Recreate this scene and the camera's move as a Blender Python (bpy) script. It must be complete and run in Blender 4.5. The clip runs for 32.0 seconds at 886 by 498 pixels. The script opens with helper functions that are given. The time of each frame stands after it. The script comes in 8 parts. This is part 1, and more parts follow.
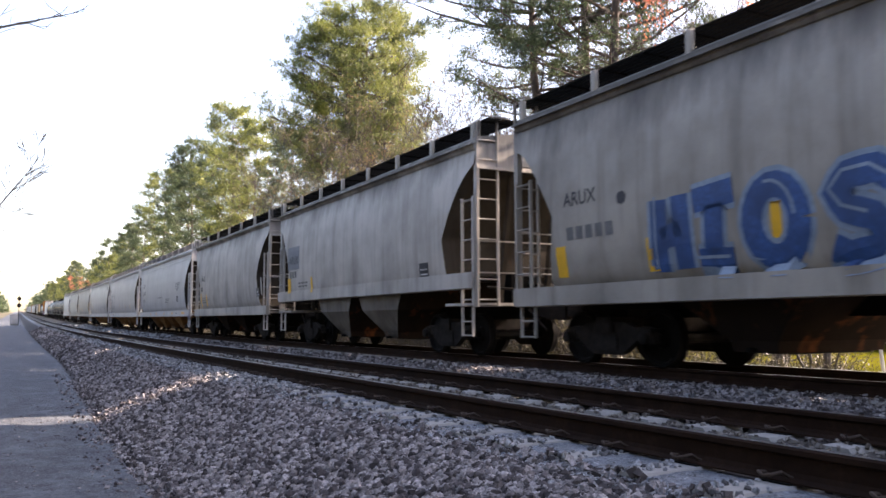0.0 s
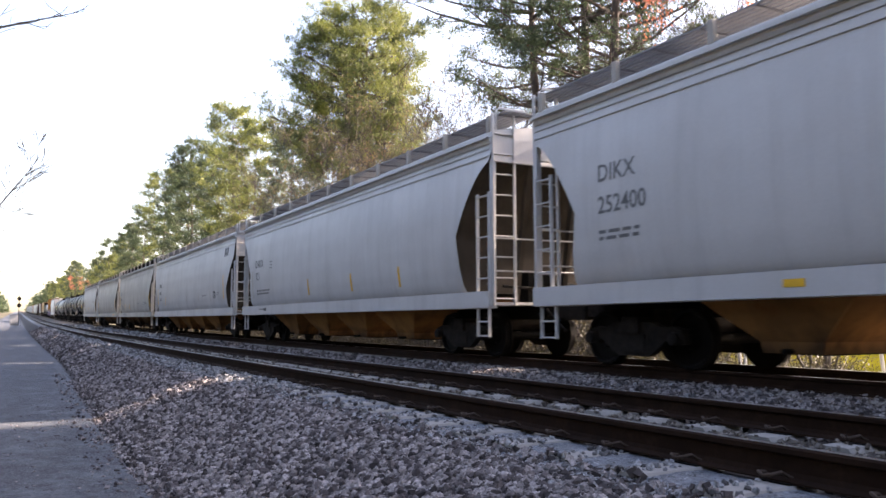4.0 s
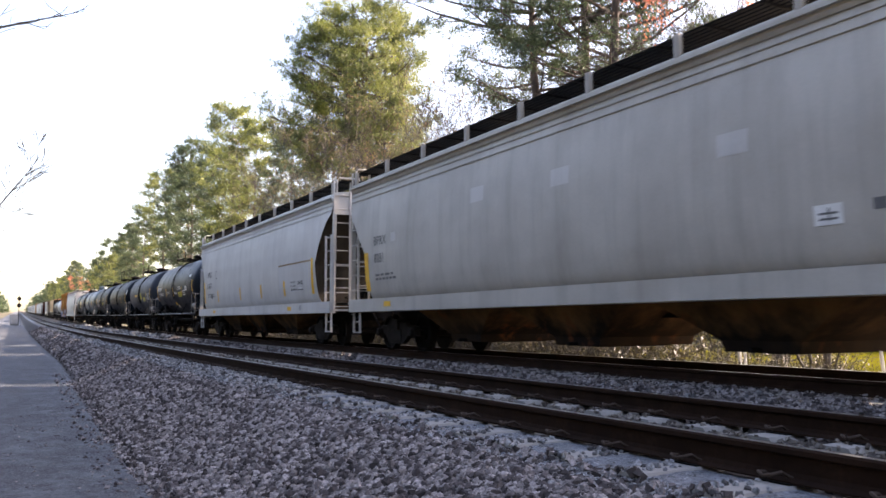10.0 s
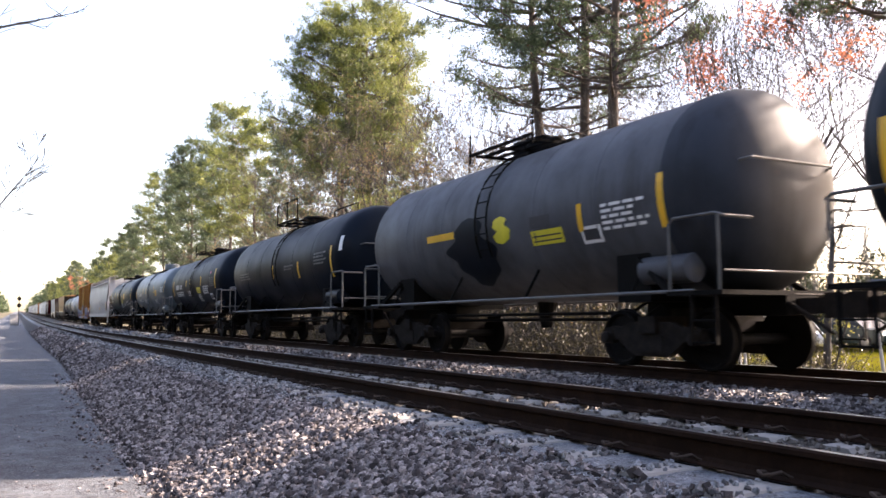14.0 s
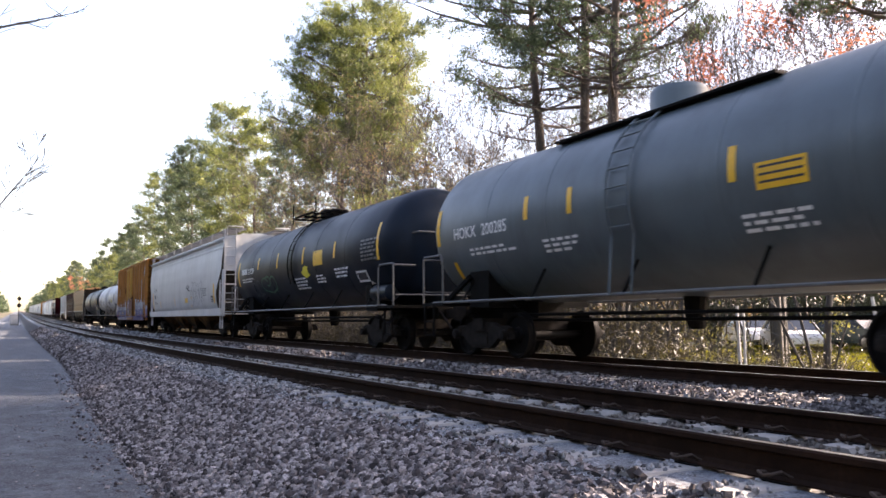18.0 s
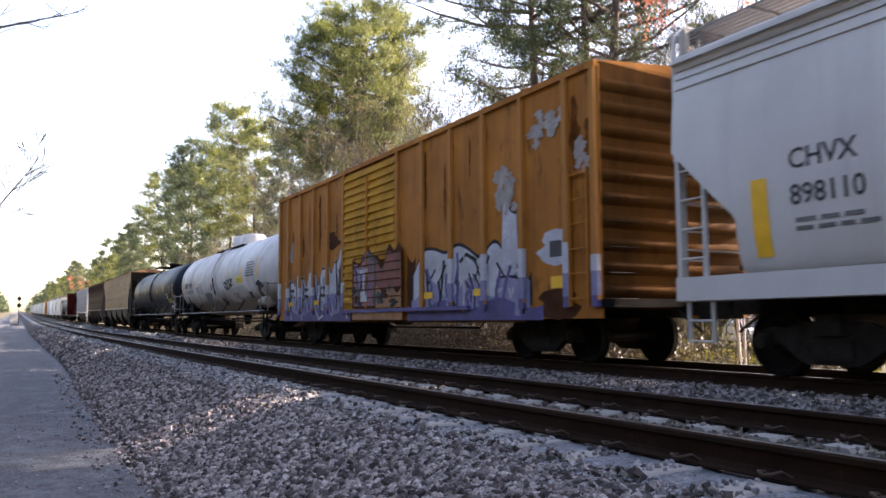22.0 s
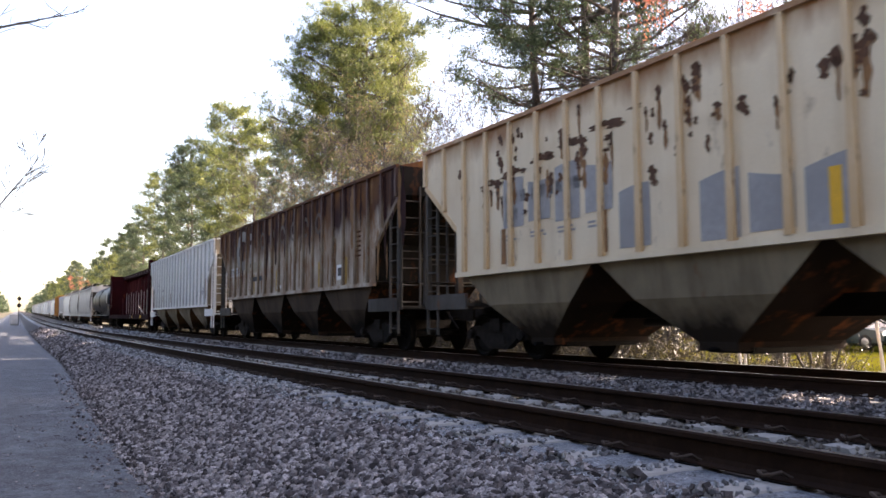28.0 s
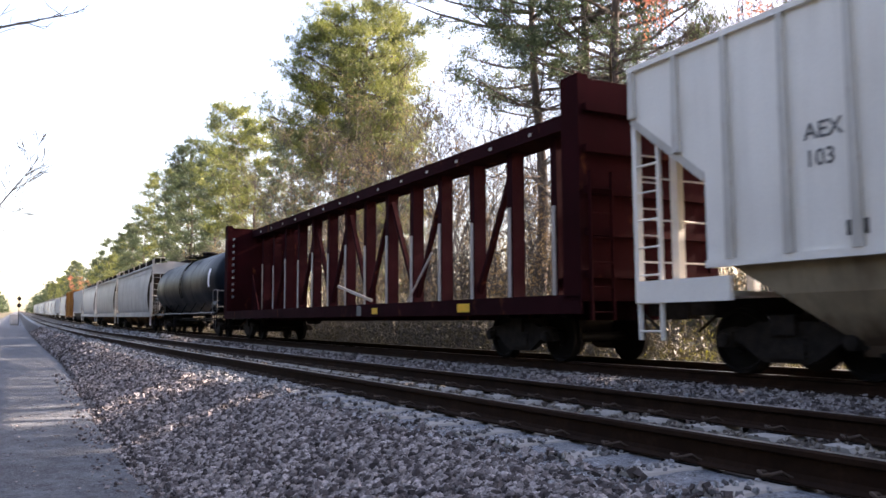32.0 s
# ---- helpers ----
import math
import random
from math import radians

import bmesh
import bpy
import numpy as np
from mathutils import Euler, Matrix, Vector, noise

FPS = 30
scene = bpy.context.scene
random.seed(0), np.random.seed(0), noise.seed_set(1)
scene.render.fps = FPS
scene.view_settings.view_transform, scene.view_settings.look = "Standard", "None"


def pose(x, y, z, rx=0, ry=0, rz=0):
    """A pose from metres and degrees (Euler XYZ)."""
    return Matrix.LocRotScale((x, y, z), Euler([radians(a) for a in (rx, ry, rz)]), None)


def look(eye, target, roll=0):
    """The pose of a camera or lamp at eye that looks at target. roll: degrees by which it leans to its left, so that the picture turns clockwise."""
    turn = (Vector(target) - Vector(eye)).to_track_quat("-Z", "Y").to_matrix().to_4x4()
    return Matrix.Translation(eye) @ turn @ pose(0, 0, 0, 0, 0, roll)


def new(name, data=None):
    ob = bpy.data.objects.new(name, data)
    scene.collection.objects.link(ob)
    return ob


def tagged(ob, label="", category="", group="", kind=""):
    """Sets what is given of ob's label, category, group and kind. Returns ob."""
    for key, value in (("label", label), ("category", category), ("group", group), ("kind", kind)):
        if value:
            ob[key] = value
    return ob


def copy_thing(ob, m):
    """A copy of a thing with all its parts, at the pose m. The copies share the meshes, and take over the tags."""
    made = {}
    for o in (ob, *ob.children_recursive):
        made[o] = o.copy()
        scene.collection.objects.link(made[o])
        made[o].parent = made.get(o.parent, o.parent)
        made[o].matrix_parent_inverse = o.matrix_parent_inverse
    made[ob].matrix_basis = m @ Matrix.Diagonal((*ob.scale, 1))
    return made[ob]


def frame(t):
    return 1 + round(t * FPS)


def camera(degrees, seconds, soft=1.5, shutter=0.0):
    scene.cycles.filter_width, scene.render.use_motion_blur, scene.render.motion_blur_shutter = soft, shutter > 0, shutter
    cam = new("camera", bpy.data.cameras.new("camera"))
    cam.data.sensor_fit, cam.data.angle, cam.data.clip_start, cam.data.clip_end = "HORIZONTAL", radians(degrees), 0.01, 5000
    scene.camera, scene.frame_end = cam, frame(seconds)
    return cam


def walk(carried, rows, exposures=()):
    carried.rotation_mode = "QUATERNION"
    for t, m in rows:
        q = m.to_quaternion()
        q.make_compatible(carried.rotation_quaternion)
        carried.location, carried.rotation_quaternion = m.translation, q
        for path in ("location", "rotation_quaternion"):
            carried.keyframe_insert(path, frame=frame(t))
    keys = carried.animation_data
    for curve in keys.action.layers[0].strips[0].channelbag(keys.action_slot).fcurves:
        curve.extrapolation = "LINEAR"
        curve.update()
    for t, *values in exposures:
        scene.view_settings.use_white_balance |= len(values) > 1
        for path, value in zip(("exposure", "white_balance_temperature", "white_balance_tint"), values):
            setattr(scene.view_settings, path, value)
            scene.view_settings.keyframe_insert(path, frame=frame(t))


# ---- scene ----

import itertools

# ---- camera ----
cam = camera(57.6, 32.0, soft=1.6, shutter=0.16)
EYE = Vector((0.0, 0.0, 0.638))
YAW, TILT = radians(28.336), radians(5.223)
AIM = EYE + Vector((math.sin(YAW) * math.cos(TILT), math.cos(YAW) * math.cos(TILT), math.sin(TILT)))
VIEW = look(EYE, AIM, -0.36)
walk(cam, [(0.0, VIEW), (32.0, VIEW)], [(0.0, 2.54, 7400, 25), (32.0, 2.54, 7400, 25)])

# ---- light ----
SUN_UP = radians(27)
SUN_DIR = Vector((0.9945 * math.cos(SUN_UP), -0.105 * math.cos(SUN_UP), math.sin(SUN_UP)))
sun = new("sun", bpy.data.lights.new("sun", "SUN"))
sun.data.energy, sun.data.angle, sun.data.color = 5.0, radians(0.6), (1.0, 0.93, 0.82)
sun.matrix_world = look(SUN_DIR * 100, (0, 0, 0))
world = bpy.data.worlds.new("sky")
scene.world = world
world.use_nodes = True
wn, wl = world.node_tree.nodes, world.node_tree.links
sky = wn.new("ShaderNodeTexSky")
sky.sky_type, sky.sun_disc = "NISHITA", False
sky.sun_elevation, sky.sun_rotation = SUN_UP, radians(96.0)
sky.air_density, sky.dust_density, sky.ozone_density = 1.0, 2.0, 0.8
wl.new(sky.outputs[0], wn["Background"].inputs[0])
wn["Background"].inputs[1].default_value = 0.12

# ---- the lie of the line ----
TRACK_1, TRACK_2 = 4.275, 9.143      # track centres
RAIL_2 = -0.037                      # rail top of the second track


def bend(y):
    """The line's slow curve and rise ahead of the camera."""
    y = max(y, 0.0)
    g = y - 80.0 * (1 - math.exp(-y / 80.0))
    return 0.0093 * g, 0.0164 * g


def on_line(x, y, z):
    a, b = bend(y)
    return Vector((x + a, y, z + b))


# ---- mesh helpers ----
class Shape:
    """Vertices and faces gathered for one mesh."""

    def __init__(self):
        self.v, self.f = [], []

    def box(self, x0, x1, y0, y1, z0, z1, m=None):
        n = len(self.v)
        pts = [(x, y, z) for x in (x0, x1) for y in (y0, y1) for z in (z0, z1)]
        self.v += [tuple(m @ Vector(p)) for p in pts] if m else pts
        self.f += [tuple(n + i for i in q) for q in ((0, 1, 3, 2), (4, 6, 7, 5), (0, 4, 5, 1), (2, 3, 7, 6), (0, 2, 6, 4), (1, 5, 7, 3))]
        return self

    def beam(self, a, b, w, h=None):
        """A square bar from a to b."""
        a, b = Vector(a), Vector(b)
        d = (b - a).normalized()
        s = d.cross(Vector((0, 0, 1)) if abs(d.z) < 0.9 else Vector((1, 0, 0))).normalized()
        u = s.cross(d)
        h = h or w
        n = len(self.v)
        for p in (a, b):
            for i, j in ((-1, -1), (1, -1), (1, 1), (-1, 1)):
                self.v.append(tuple(p + s * (i * w / 2) + u * (j * h / 2)))
        self.f += [(n + 3, n + 2, n + 1, n), (n + 4, n + 5, n + 6, n + 7)]
        self.f += [(n + i, n + (i + 1) % 4, n + 4 + (i + 1) % 4, n + 4 + i) for i in range(4)]
        return self

    def tube(self, pts, radii, sides=6, caps=True):
        """A round tube along pts."""
        n0 = len(self.v)
        pts = [Vector(p) for p in pts]
        for i, p in enumerate(pts):
            d = (pts[min(i + 1, len(pts) - 1)] - pts[max(i - 1, 0)]).normalized()
            s = d.cross(Vector((0.31, 0.17, 1)) if abs(d.z) < 0.9 else Vector((1, 0.2, 0))).normalized()
            u = s.cross(d)
            for k in range(sides):
                a = 2 * math.pi * k / sides
                self.v.append(tuple(p + (s * math.cos(a) + u * math.sin(a)) * radii[i]))
        for i in range(len(pts) - 1):
            for k in range(sides):
                a, b = n0 + i * sides + k, n0 + i * sides + (k + 1) % sides
                self.f.append((a, b, b + sides, a + sides))
        if caps:
            self.f.append(tuple(n0 + k for k in reversed(range(sides))))
            self.f.append(tuple(n0 + (len(pts) - 1) * sides + k for k in range(sides)))
        return self

    def rod(self, a, b, r, sides=6):
        return self.tube([a, b], [r, r], sides)

    def turned(self, rings, sides=24, axis="y", centre=(0, 0, 0)):
        """A solid of revolution: rings of (place along the axis, radius)."""
        n0 = len(self.v)
        for t, r in rings:
            for k in range(sides):
                a = 2 * math.pi * k / sides
                c, s = r * math.cos(a), r * math.sin(a)
                p = {"x": (t, c, s), "y": (s, t, c), "z": (c, s, t)}[axis]
                self.v.append((p[0] + centre[0], p[1] + centre[1], p[2] + centre[2]))
        for i in range(len(rings) - 1):
            for k in range(sides):
                a, b = n0 + i * sides + k, n0 + i * sides + (k + 1) % sides
                self.f.append((a, b, b + sides, a + sides))
        self.f.append(tuple(n0 + k for k in reversed(range(sides))))
        self.f.append(tuple(n0 + (len(rings) - 1) * sides + k for k in range(sides)))
        return self

    def prism(self, outline, x0, x1):
        """An outline in (y, z) drawn out from x0 to x1."""
        n, k = len(self.v), len(outline)
        self.v += [(x, y, z) for x in (x0, x1) for y, z in outline]
        self.f.append(tuple(n + i for i in range(k)))
        self.f.append(tuple(n + k + i for i in reversed(range(k))))
        self.f += [(n + (i + 1) % k, n + i, n + k + i, n + k + (i + 1) % k) for i in range(k)]
        return self

    def quad(self, a, b, c, d):
        n = len(self.v)
        self.v += [tuple(a), tuple(b), tuple(c), tuple(d)]
        self.f.append((n, n + 1, n + 2, n + 3))
        return self

    def mesh(self, name, smooth=0):
        me = bpy.data.meshes.new(name)
        me.from_pydata(self.v, [], self.f)
        if smooth:
            bm = bmesh.new()
            bm.from_mesh(me)
            bmesh.ops.recalc_face_normals(bm, faces=bm.faces)
            bm.to_mesh(me)
            bm.free()
            me.polygons.foreach_set("use_smooth", [True] * len(me.polygons))
            me.set_sharp_from_angle(angle=radians(smooth))
        return me


def part(name, shape, material, parent, label="", at=None, smooth=0):
    """One mesh object under a thing or a part. shape: a Shape, or a mesh to share."""
    me = shape.mesh(name, smooth) if isinstance(shape, Shape) else shape
    if not me.materials:
        me.materials.append(material)
    ob = new(name, me)
    ob.parent = parent
    if at is not None:
        ob.matrix_basis = at if isinstance(at, Matrix) else Matrix.Translation(at)
    if label:
        ob["label"] = label
    return ob


# ---- materials ----
def material(name):
    m = bpy.data.materials.new(name)
    m.use_nodes = True
    n, l = m.node_tree.nodes, m.node_tree.links
    return m, n, l, n["Principled BSDF"]


def noise_node(n, l, scale, detail=4.0, stretch=None, rough=0.55):
    tc = n.new("ShaderNodeTexCoord")
    tx = n.new("ShaderNodeTexNoise")
    tx.inputs["Scale"].default_value, tx.inputs["Detail"].default_value, tx.inputs["Roughness"].default_value = scale, detail, rough
    if stretch:
        mp = n.new("ShaderNodeMapping")
        mp.inputs["Scale"].default_value = stretch
        l.new(tc.outputs["Object"], mp.inputs["Vector"])
        l.new(mp.outputs[0], tx.inputs["Vector"])
    else:
        l.new(tc.outputs["Object"], tx.inputs["Vector"])
    return tx


def ramp(n, l, source, lo, hi):
    r = n.new("ShaderNodeMapRange")
    r.inputs["From Min"].default_value, r.inputs["From Max"].default_value = lo, hi
    l.new(source, r.inputs["Value"])
    return r.outputs[0]


def mix(n, l, fac, a, b):
    m = n.new("ShaderNodeMix")
    m.data_type = "RGBA"
    for sock, val in ((m.inputs[0], fac), (m.inputs[6], a), (m.inputs[7], b)):
        if isinstance(val, (int, float)):
            sock.default_value = val
        elif isinstance(val, tuple):
            sock.default_value = (*val, 1)
        else:
            l.new(val, sock)
    return m.outputs[2]


def bump(n, l, bsdf, source, strength, distance=0.01):
    b = n.new("ShaderNodeBump")
    b.inputs["Strength"].default_value, b.inputs["Distance"].default_value = strength, distance
    l.new(source, b.inputs["Height"])
    l.new(b.outputs[0], bsdf.inputs["Normal"])


def paint(name, col, dirt_col=(0.16, 0.13, 0.10), dirt=0.45, rust=0.0, rough=0.45, rust_col=(0.16, 0.055, 0.02), metal=0.0, gloss=0.4, second=None):
    """Weathered paint: broad grime, vertical streaks, rust patches."""
    m, n, l, b = material(name)
    broad = noise_node(n, l, 0.7, 5)
    streak = noise_node(n, l, 1.0, 6, (3.2, 3.2, 0.22), 0.6)
    fine = noise_node(n, l, 26, 4)
    c = mix(n, l, ramp(n, l, fine.outputs[0], 0.3, 0.75), tuple(x * 0.93 for x in col), col)
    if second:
        # second colour over the upper or lower part, streaky edge: colour, clear height, full height
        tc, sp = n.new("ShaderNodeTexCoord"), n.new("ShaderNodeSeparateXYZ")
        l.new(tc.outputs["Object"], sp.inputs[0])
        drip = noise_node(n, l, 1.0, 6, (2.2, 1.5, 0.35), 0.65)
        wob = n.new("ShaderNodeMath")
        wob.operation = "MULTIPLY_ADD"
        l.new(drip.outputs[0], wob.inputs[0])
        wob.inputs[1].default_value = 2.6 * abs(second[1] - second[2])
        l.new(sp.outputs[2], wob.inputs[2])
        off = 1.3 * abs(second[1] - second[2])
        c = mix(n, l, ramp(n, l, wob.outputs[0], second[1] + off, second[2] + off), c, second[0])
    c1 = n.new("ShaderNodeMath")
    c1.operation = "MULTIPLY"
    l.new(ramp(n, l, broad.outputs[0], 0.4, 0.72), c1.inputs[0])
    c1.inputs[1].default_value = dirt
    c = mix(n, l, c1.outputs[0], c, dirt_col)
    c2 = n.new("ShaderNodeMath")
    c2.operation = "MULTIPLY"
    l.new(ramp(n, l, streak.outputs[0], 0.48, 0.8), c2.inputs[0])
    c2.inputs[1].default_value = dirt * 0.9
    c = mix(n, l, c2.outputs[0], c, tuple(x * 0.8 for x in dirt_col))
    if rust:
        spot = noise_node(n, l, 2.3, 7, (1, 1, 0.45), 0.68)
        c3 = n.new("ShaderNodeMath")
        c3.operation = "MULTIPLY"
        l.new(ramp(n, l, spot.outputs[0], 0.66 - 0.25 * rust, 0.80 - 0.22 * rust), c3.inputs[0])
        c3.inputs[1].default_value = 0.9
        c = mix(n, l, c3.outputs[0], c, rust_col)
    l.new(c, b.inputs["Base Color"])
    b.inputs["Metallic"].default_value, b.inputs["Specular IOR Level"].default_value = metal, gloss
    r = n.new("ShaderNodeMapRange")
    r.inputs["To Min"].default_value, r.inputs["To Max"].default_value = rough - 0.08, min(1, rough + 0.25)
    l.new(broad.outputs[0], r.inputs["Value"])
    l.new(r.outputs[0], b.inputs["Roughness"])
    big = noise_node(n, l, 1.6, 2)
    bump(n, l, b, big.outputs[0], 0.12, 0.02)
    return m


def plain(name, col, rough=0.6, metal=0.0, var=0.25, scale=8.0, relief=0.2, gloss=0.5):
    """A surface with grain at two scales."""
    m, n, l, b = material(name)
    a, f = noise_node(n, l, scale, 5), noise_node(n, l, scale * 9, 3)
    c = mix(n, l, ramp(n, l, a.outputs[0], 0.3, 0.7), tuple(x * (1 - var) for x in col), tuple(min(1, x * (1 + var)) for x in col))
    c = mix(n, l, ramp(n, l, f.outputs[0], 0.35, 0.75), c, tuple(x * (1 - var * 0.7) for x in col))
    l.new(c, b.inputs["Base Color"])
    b.inputs["Roughness"].default_value, b.inputs["Metallic"].default_value = rough, metal
    b.inputs["Specular IOR Level"].default_value = gloss
    if relief:
        bump(n, l, b, f.outputs[0], relief, 0.006)
    return m


def stones_mat(name, tones, rough=0.9):
    """Crushed stone, its tone by the piece."""
    m, n, l, b = material(name)
    g = n.new("ShaderNodeNewGeometry")
    cr = n.new("ShaderNodeValToRGB")
    cr.color_ramp.interpolation = "LINEAR"
    for i, t in enumerate(tones):
        e = cr.color_ramp.elements[i] if i < 2 else cr.color_ramp.elements.new(0.5)
        e.position, e.color = i / (len(tones) - 1), (*t, 1)
    l.new(g.outputs["Random Per Island"], cr.inputs[0])
    f = noise_node(n, l, 60, 4)
    c = mix(n, l, ramp(n, l, f.outputs[0], 0.3, 0.8), cr.outputs[0], (0.045, 0.040, 0.040))
    l.new(c, b.inputs["Base Color"])
    b.inputs["Roughness"].default_value, b.inputs["Specular IOR Level"].default_value = rough, 0.25
    bump(n, l, b, f.outputs[0], 0.35, 0.01)
    return m


def leaf_mat(name, dark, light, glow=0.35):
    """Foliage that lets some light through, its tone by the leaf."""
    m, n, l, b = material(name)
    g = n.new("ShaderNodeNewGeometry")
    big = noise_node(n, l, 0.6, 3)
    a = n.new("ShaderNodeMath")
    a.operation = "MULTIPLY_ADD"
    l.new(g.outputs["Random Per Island"], a.inputs[0])
    a.inputs[1].default_value = 0.55
    l.new(ramp(n, l, big.outputs[0], 0.36, 0.80), a.inputs[2])
    c = mix(n, l, a.outputs[0], dark, light)
    l.new(c, b.inputs["Base Color"])
    b.inputs["Roughness"].default_value = 0.55
    tr = n.new("ShaderNodeBsdfTranslucent")
    l.new(c, tr.inputs["Color"])
    mx = n.new("ShaderNodeMixShader")
    mx.inputs[0].default_value = glow
    l.new(b.outputs[0], mx.inputs[1])
    l.new(tr.outputs[0], mx.inputs[2])
    l.new(mx.outputs[0], n["Material Output"].inputs[0])
    return m


STEEL_DARK = plain("grimy_black_steel", (0.005, 0.0045, 0.004), 0.8, 0.0, 0.4, 5, 0.2, 0.1)
TRUCK_STEEL = plain("cast_truck_steel", (0.018, 0.0143, 0.0118), 0.8, 0.0, 0.6, 6, 0.2, 0.12)
WHEEL_STEEL = plain("wheel_steel", (0.006, 0.005, 0.0045), 0.75, 0.0, 0.5, 6, 0.2, 0.12)
TREAD_STEEL = plain("bright_steel", (0.35, 0.34, 0.33), 0.3, 0.9, 0.2, 6, 0)
RAIL_RUST = plain("rusty_rail", (0.023, 0.0112, 0.0066), 0.9, 0.0, 0.4, 4, 0.4, 0.12)
CLIP_RUST = plain("rusty_clip", (0.055, 0.036, 0.026), 0.85, 0.0, 0.35, 8, 0.3, 0.3)
CONCRETE = plain("tie_concrete", (0.275, 0.262, 0.243), 0.9, 0, 0.15, 5, 0.4, 0.3)
BALLAST_BED = plain("ballast_bed", (0.035, 0.030, 0.030), 0.95, 0, 0.45, 9, 1.0)
STONE_MAUVE = stones_mat("mauve_ballast", [(0.015, 0.0122, 0.0122), (0.088, 0.071, 0.070), (0.225, 0.190, 0.185), (0.50, 0.455, 0.44)])
STONE_GREY = stones_mat("grey_ballast", [(0.040, 0.040, 0.041), (0.15, 0.152, 0.157), (0.28, 0.285, 0.293), (0.50, 0.51, 0.52)])
CRATE_WHITE = plain("white_lettering", (0.75, 0.75, 0.73), 0.6, 0, 0.15, 6, 0)
INK = plain("black_lettering", (0.03, 0.03, 0.035), 0.6, 0, 0.3, 6, 0)
GREY_INK = plain("faded_lettering", (0.13, 0.13, 0.13), 0.6, 0, 0.3, 6, 0)
YELLOW = plain("yellow_reflector", (0.78, 0.42, 0.02), 0.45, 0, 0.15, 5, 0)
LIME = plain("lime_sticker", (0.66, 0.56, 0.03), 0.5, 0, 0.15, 5, 0)
CANVAS = {
    "grey_grimy": paint("grimy_grey_paint", (0.36, 0.33, 0.29), (0.10, 0.085, 0.07), 0.7, second=((0.075, 0.07, 0.065), 3.35, 4.1)),
    "grey_dirty": paint("dirty_light_grey_paint", (0.47, 0.437, 0.393), (0.13, 0.108, 0.09), 0.6, second=((0.085, 0.08, 0.075), 3.55, 4.15)),
    "grey": paint("light_grey_paint", (0.43, 0.42, 0.40), (0.19, 0.17, 0.15), 0.4),
    "grey_clean": paint("clean_light_grey_paint", (0.52, 0.515, 0.505), (0.29, 0.275, 0.26), 0.3, 0, 0.38),
    "beige": paint("warm_grey_paint", (0.48, 0.455, 0.405), (0.22, 0.19, 0.155), 0.4),
    "white": paint("off_white_paint", (0.56, 0.545, 0.515), (0.26, 0.24, 0.22), 0.3),
}

# ---- ground ----
random.seed(11)
GRASS_EARTH, gn, gl, gb = material("leaf_strewn_ground")
ga, gf = noise_node(gn, gl, 0.35, 6), noise_node(gn, gl, 14, 5)
gc = mix(gn, gl, ramp(gn, gl, ga.outputs[0], 0.38, 0.62), (0.075, 0.055, 0.03), (0.07, 0.075, 0.025))
gc = mix(gn, gl, ramp(gn, gl, gf.outputs[0], 0.4, 0.7), gc, (0.13, 0.10, 0.055))
gl.new(gc, gb.inputs["Base Color"])
gb.inputs["Roughness"].default_value = 0.95
bump(gn, gl, gb, gf.outputs[0], 1.0, 0.05)

ROWS = [-150, -60, -25] + [-8 + 1.0 * i for i in range(70)] + [64 + 4 * i for i in range(25)] + [170, 190, 215, 245, 280, 330, 390, 460, 560, 700, 900, 1200, 1600, 2200]


def toe(x, y):
    """The shoulder's foot draws back from the path farther down the line."""
    return x + 0.5 * np.clip((np.asarray(y, float) - 9) / 22, 0, 1) * np.clip((2.5 - x) / 1.3, 0, 1) * (np.asarray(x) > 0.5)


def strip(name, section, mat, label, rows=ROWS, rough=0.0, kind="structure", category="ground"):
    """A sheet drawn along the line from a section of (x, z)."""
    s = Shape()
    for y in rows:
        for x, z in section:
            w = rough * noise.noise(Vector((x * 1.7, y * 0.9, 3.1)))
            s.v.append(tuple(on_line(float(toe(x, y)), y, z + w)))
    k = len(section)
    for i in range(len(rows) - 1):
        for j in range(k - 1):
            a = i * k + j
            s.f.append((a, a + 1, a + k + 1, a + k))
    me = s.mesh(name)
    me.materials.append(mat)
    me.polygons.foreach_set("use_smooth", [True] * len(me.polygons))
    return tagged(new(name, me), label, category, kind=kind)


strip("ground", [(-1500, -0.98), (-300, -0.98), (-60, -0.98), (-12, -0.95), (-4, -0.98), (1.3, -0.98), (11, -0.98), (14, -1.0), (20, -1.0), (33, -0.74), (60, -0.7), (300, -0.7), (1500, -0.7)], GRASS_EARTH,
      "leaf-strewn ground with patches of dry grass")
PATH, pn, pl, pb = material("fine_gravel_path")
pa, pf, pg = noise_node(pn, pl, 1.3, 8, None, 0.65), noise_node(pn, pl, 38, 6, None, 0.7), noise_node(pn, pl, 6, 7, None, 0.7)
pc = mix(pn, pl, ramp(pn, pl, pa.outputs[0], 0.40, 0.62), (0.056, 0.066, 0.080), (0.118, 0.133, 0.153))
pc = mix(pn, pl, ramp(pn, pl, pg.outputs[0], 0.42, 0.62), pc, (0.040, 0.045, 0.053))
pc = mix(pn, pl, ramp(pn, pl, pf.outputs[0], 0.5, 0.7), pc, (0.22, 0.225, 0.235))
pl.new(pc, pb.inputs["Base Color"])
pb.inputs["Roughness"].default_value = 0.92
bump(pn, pl, pb, pf.outputs[0], 1.0, 0.035)
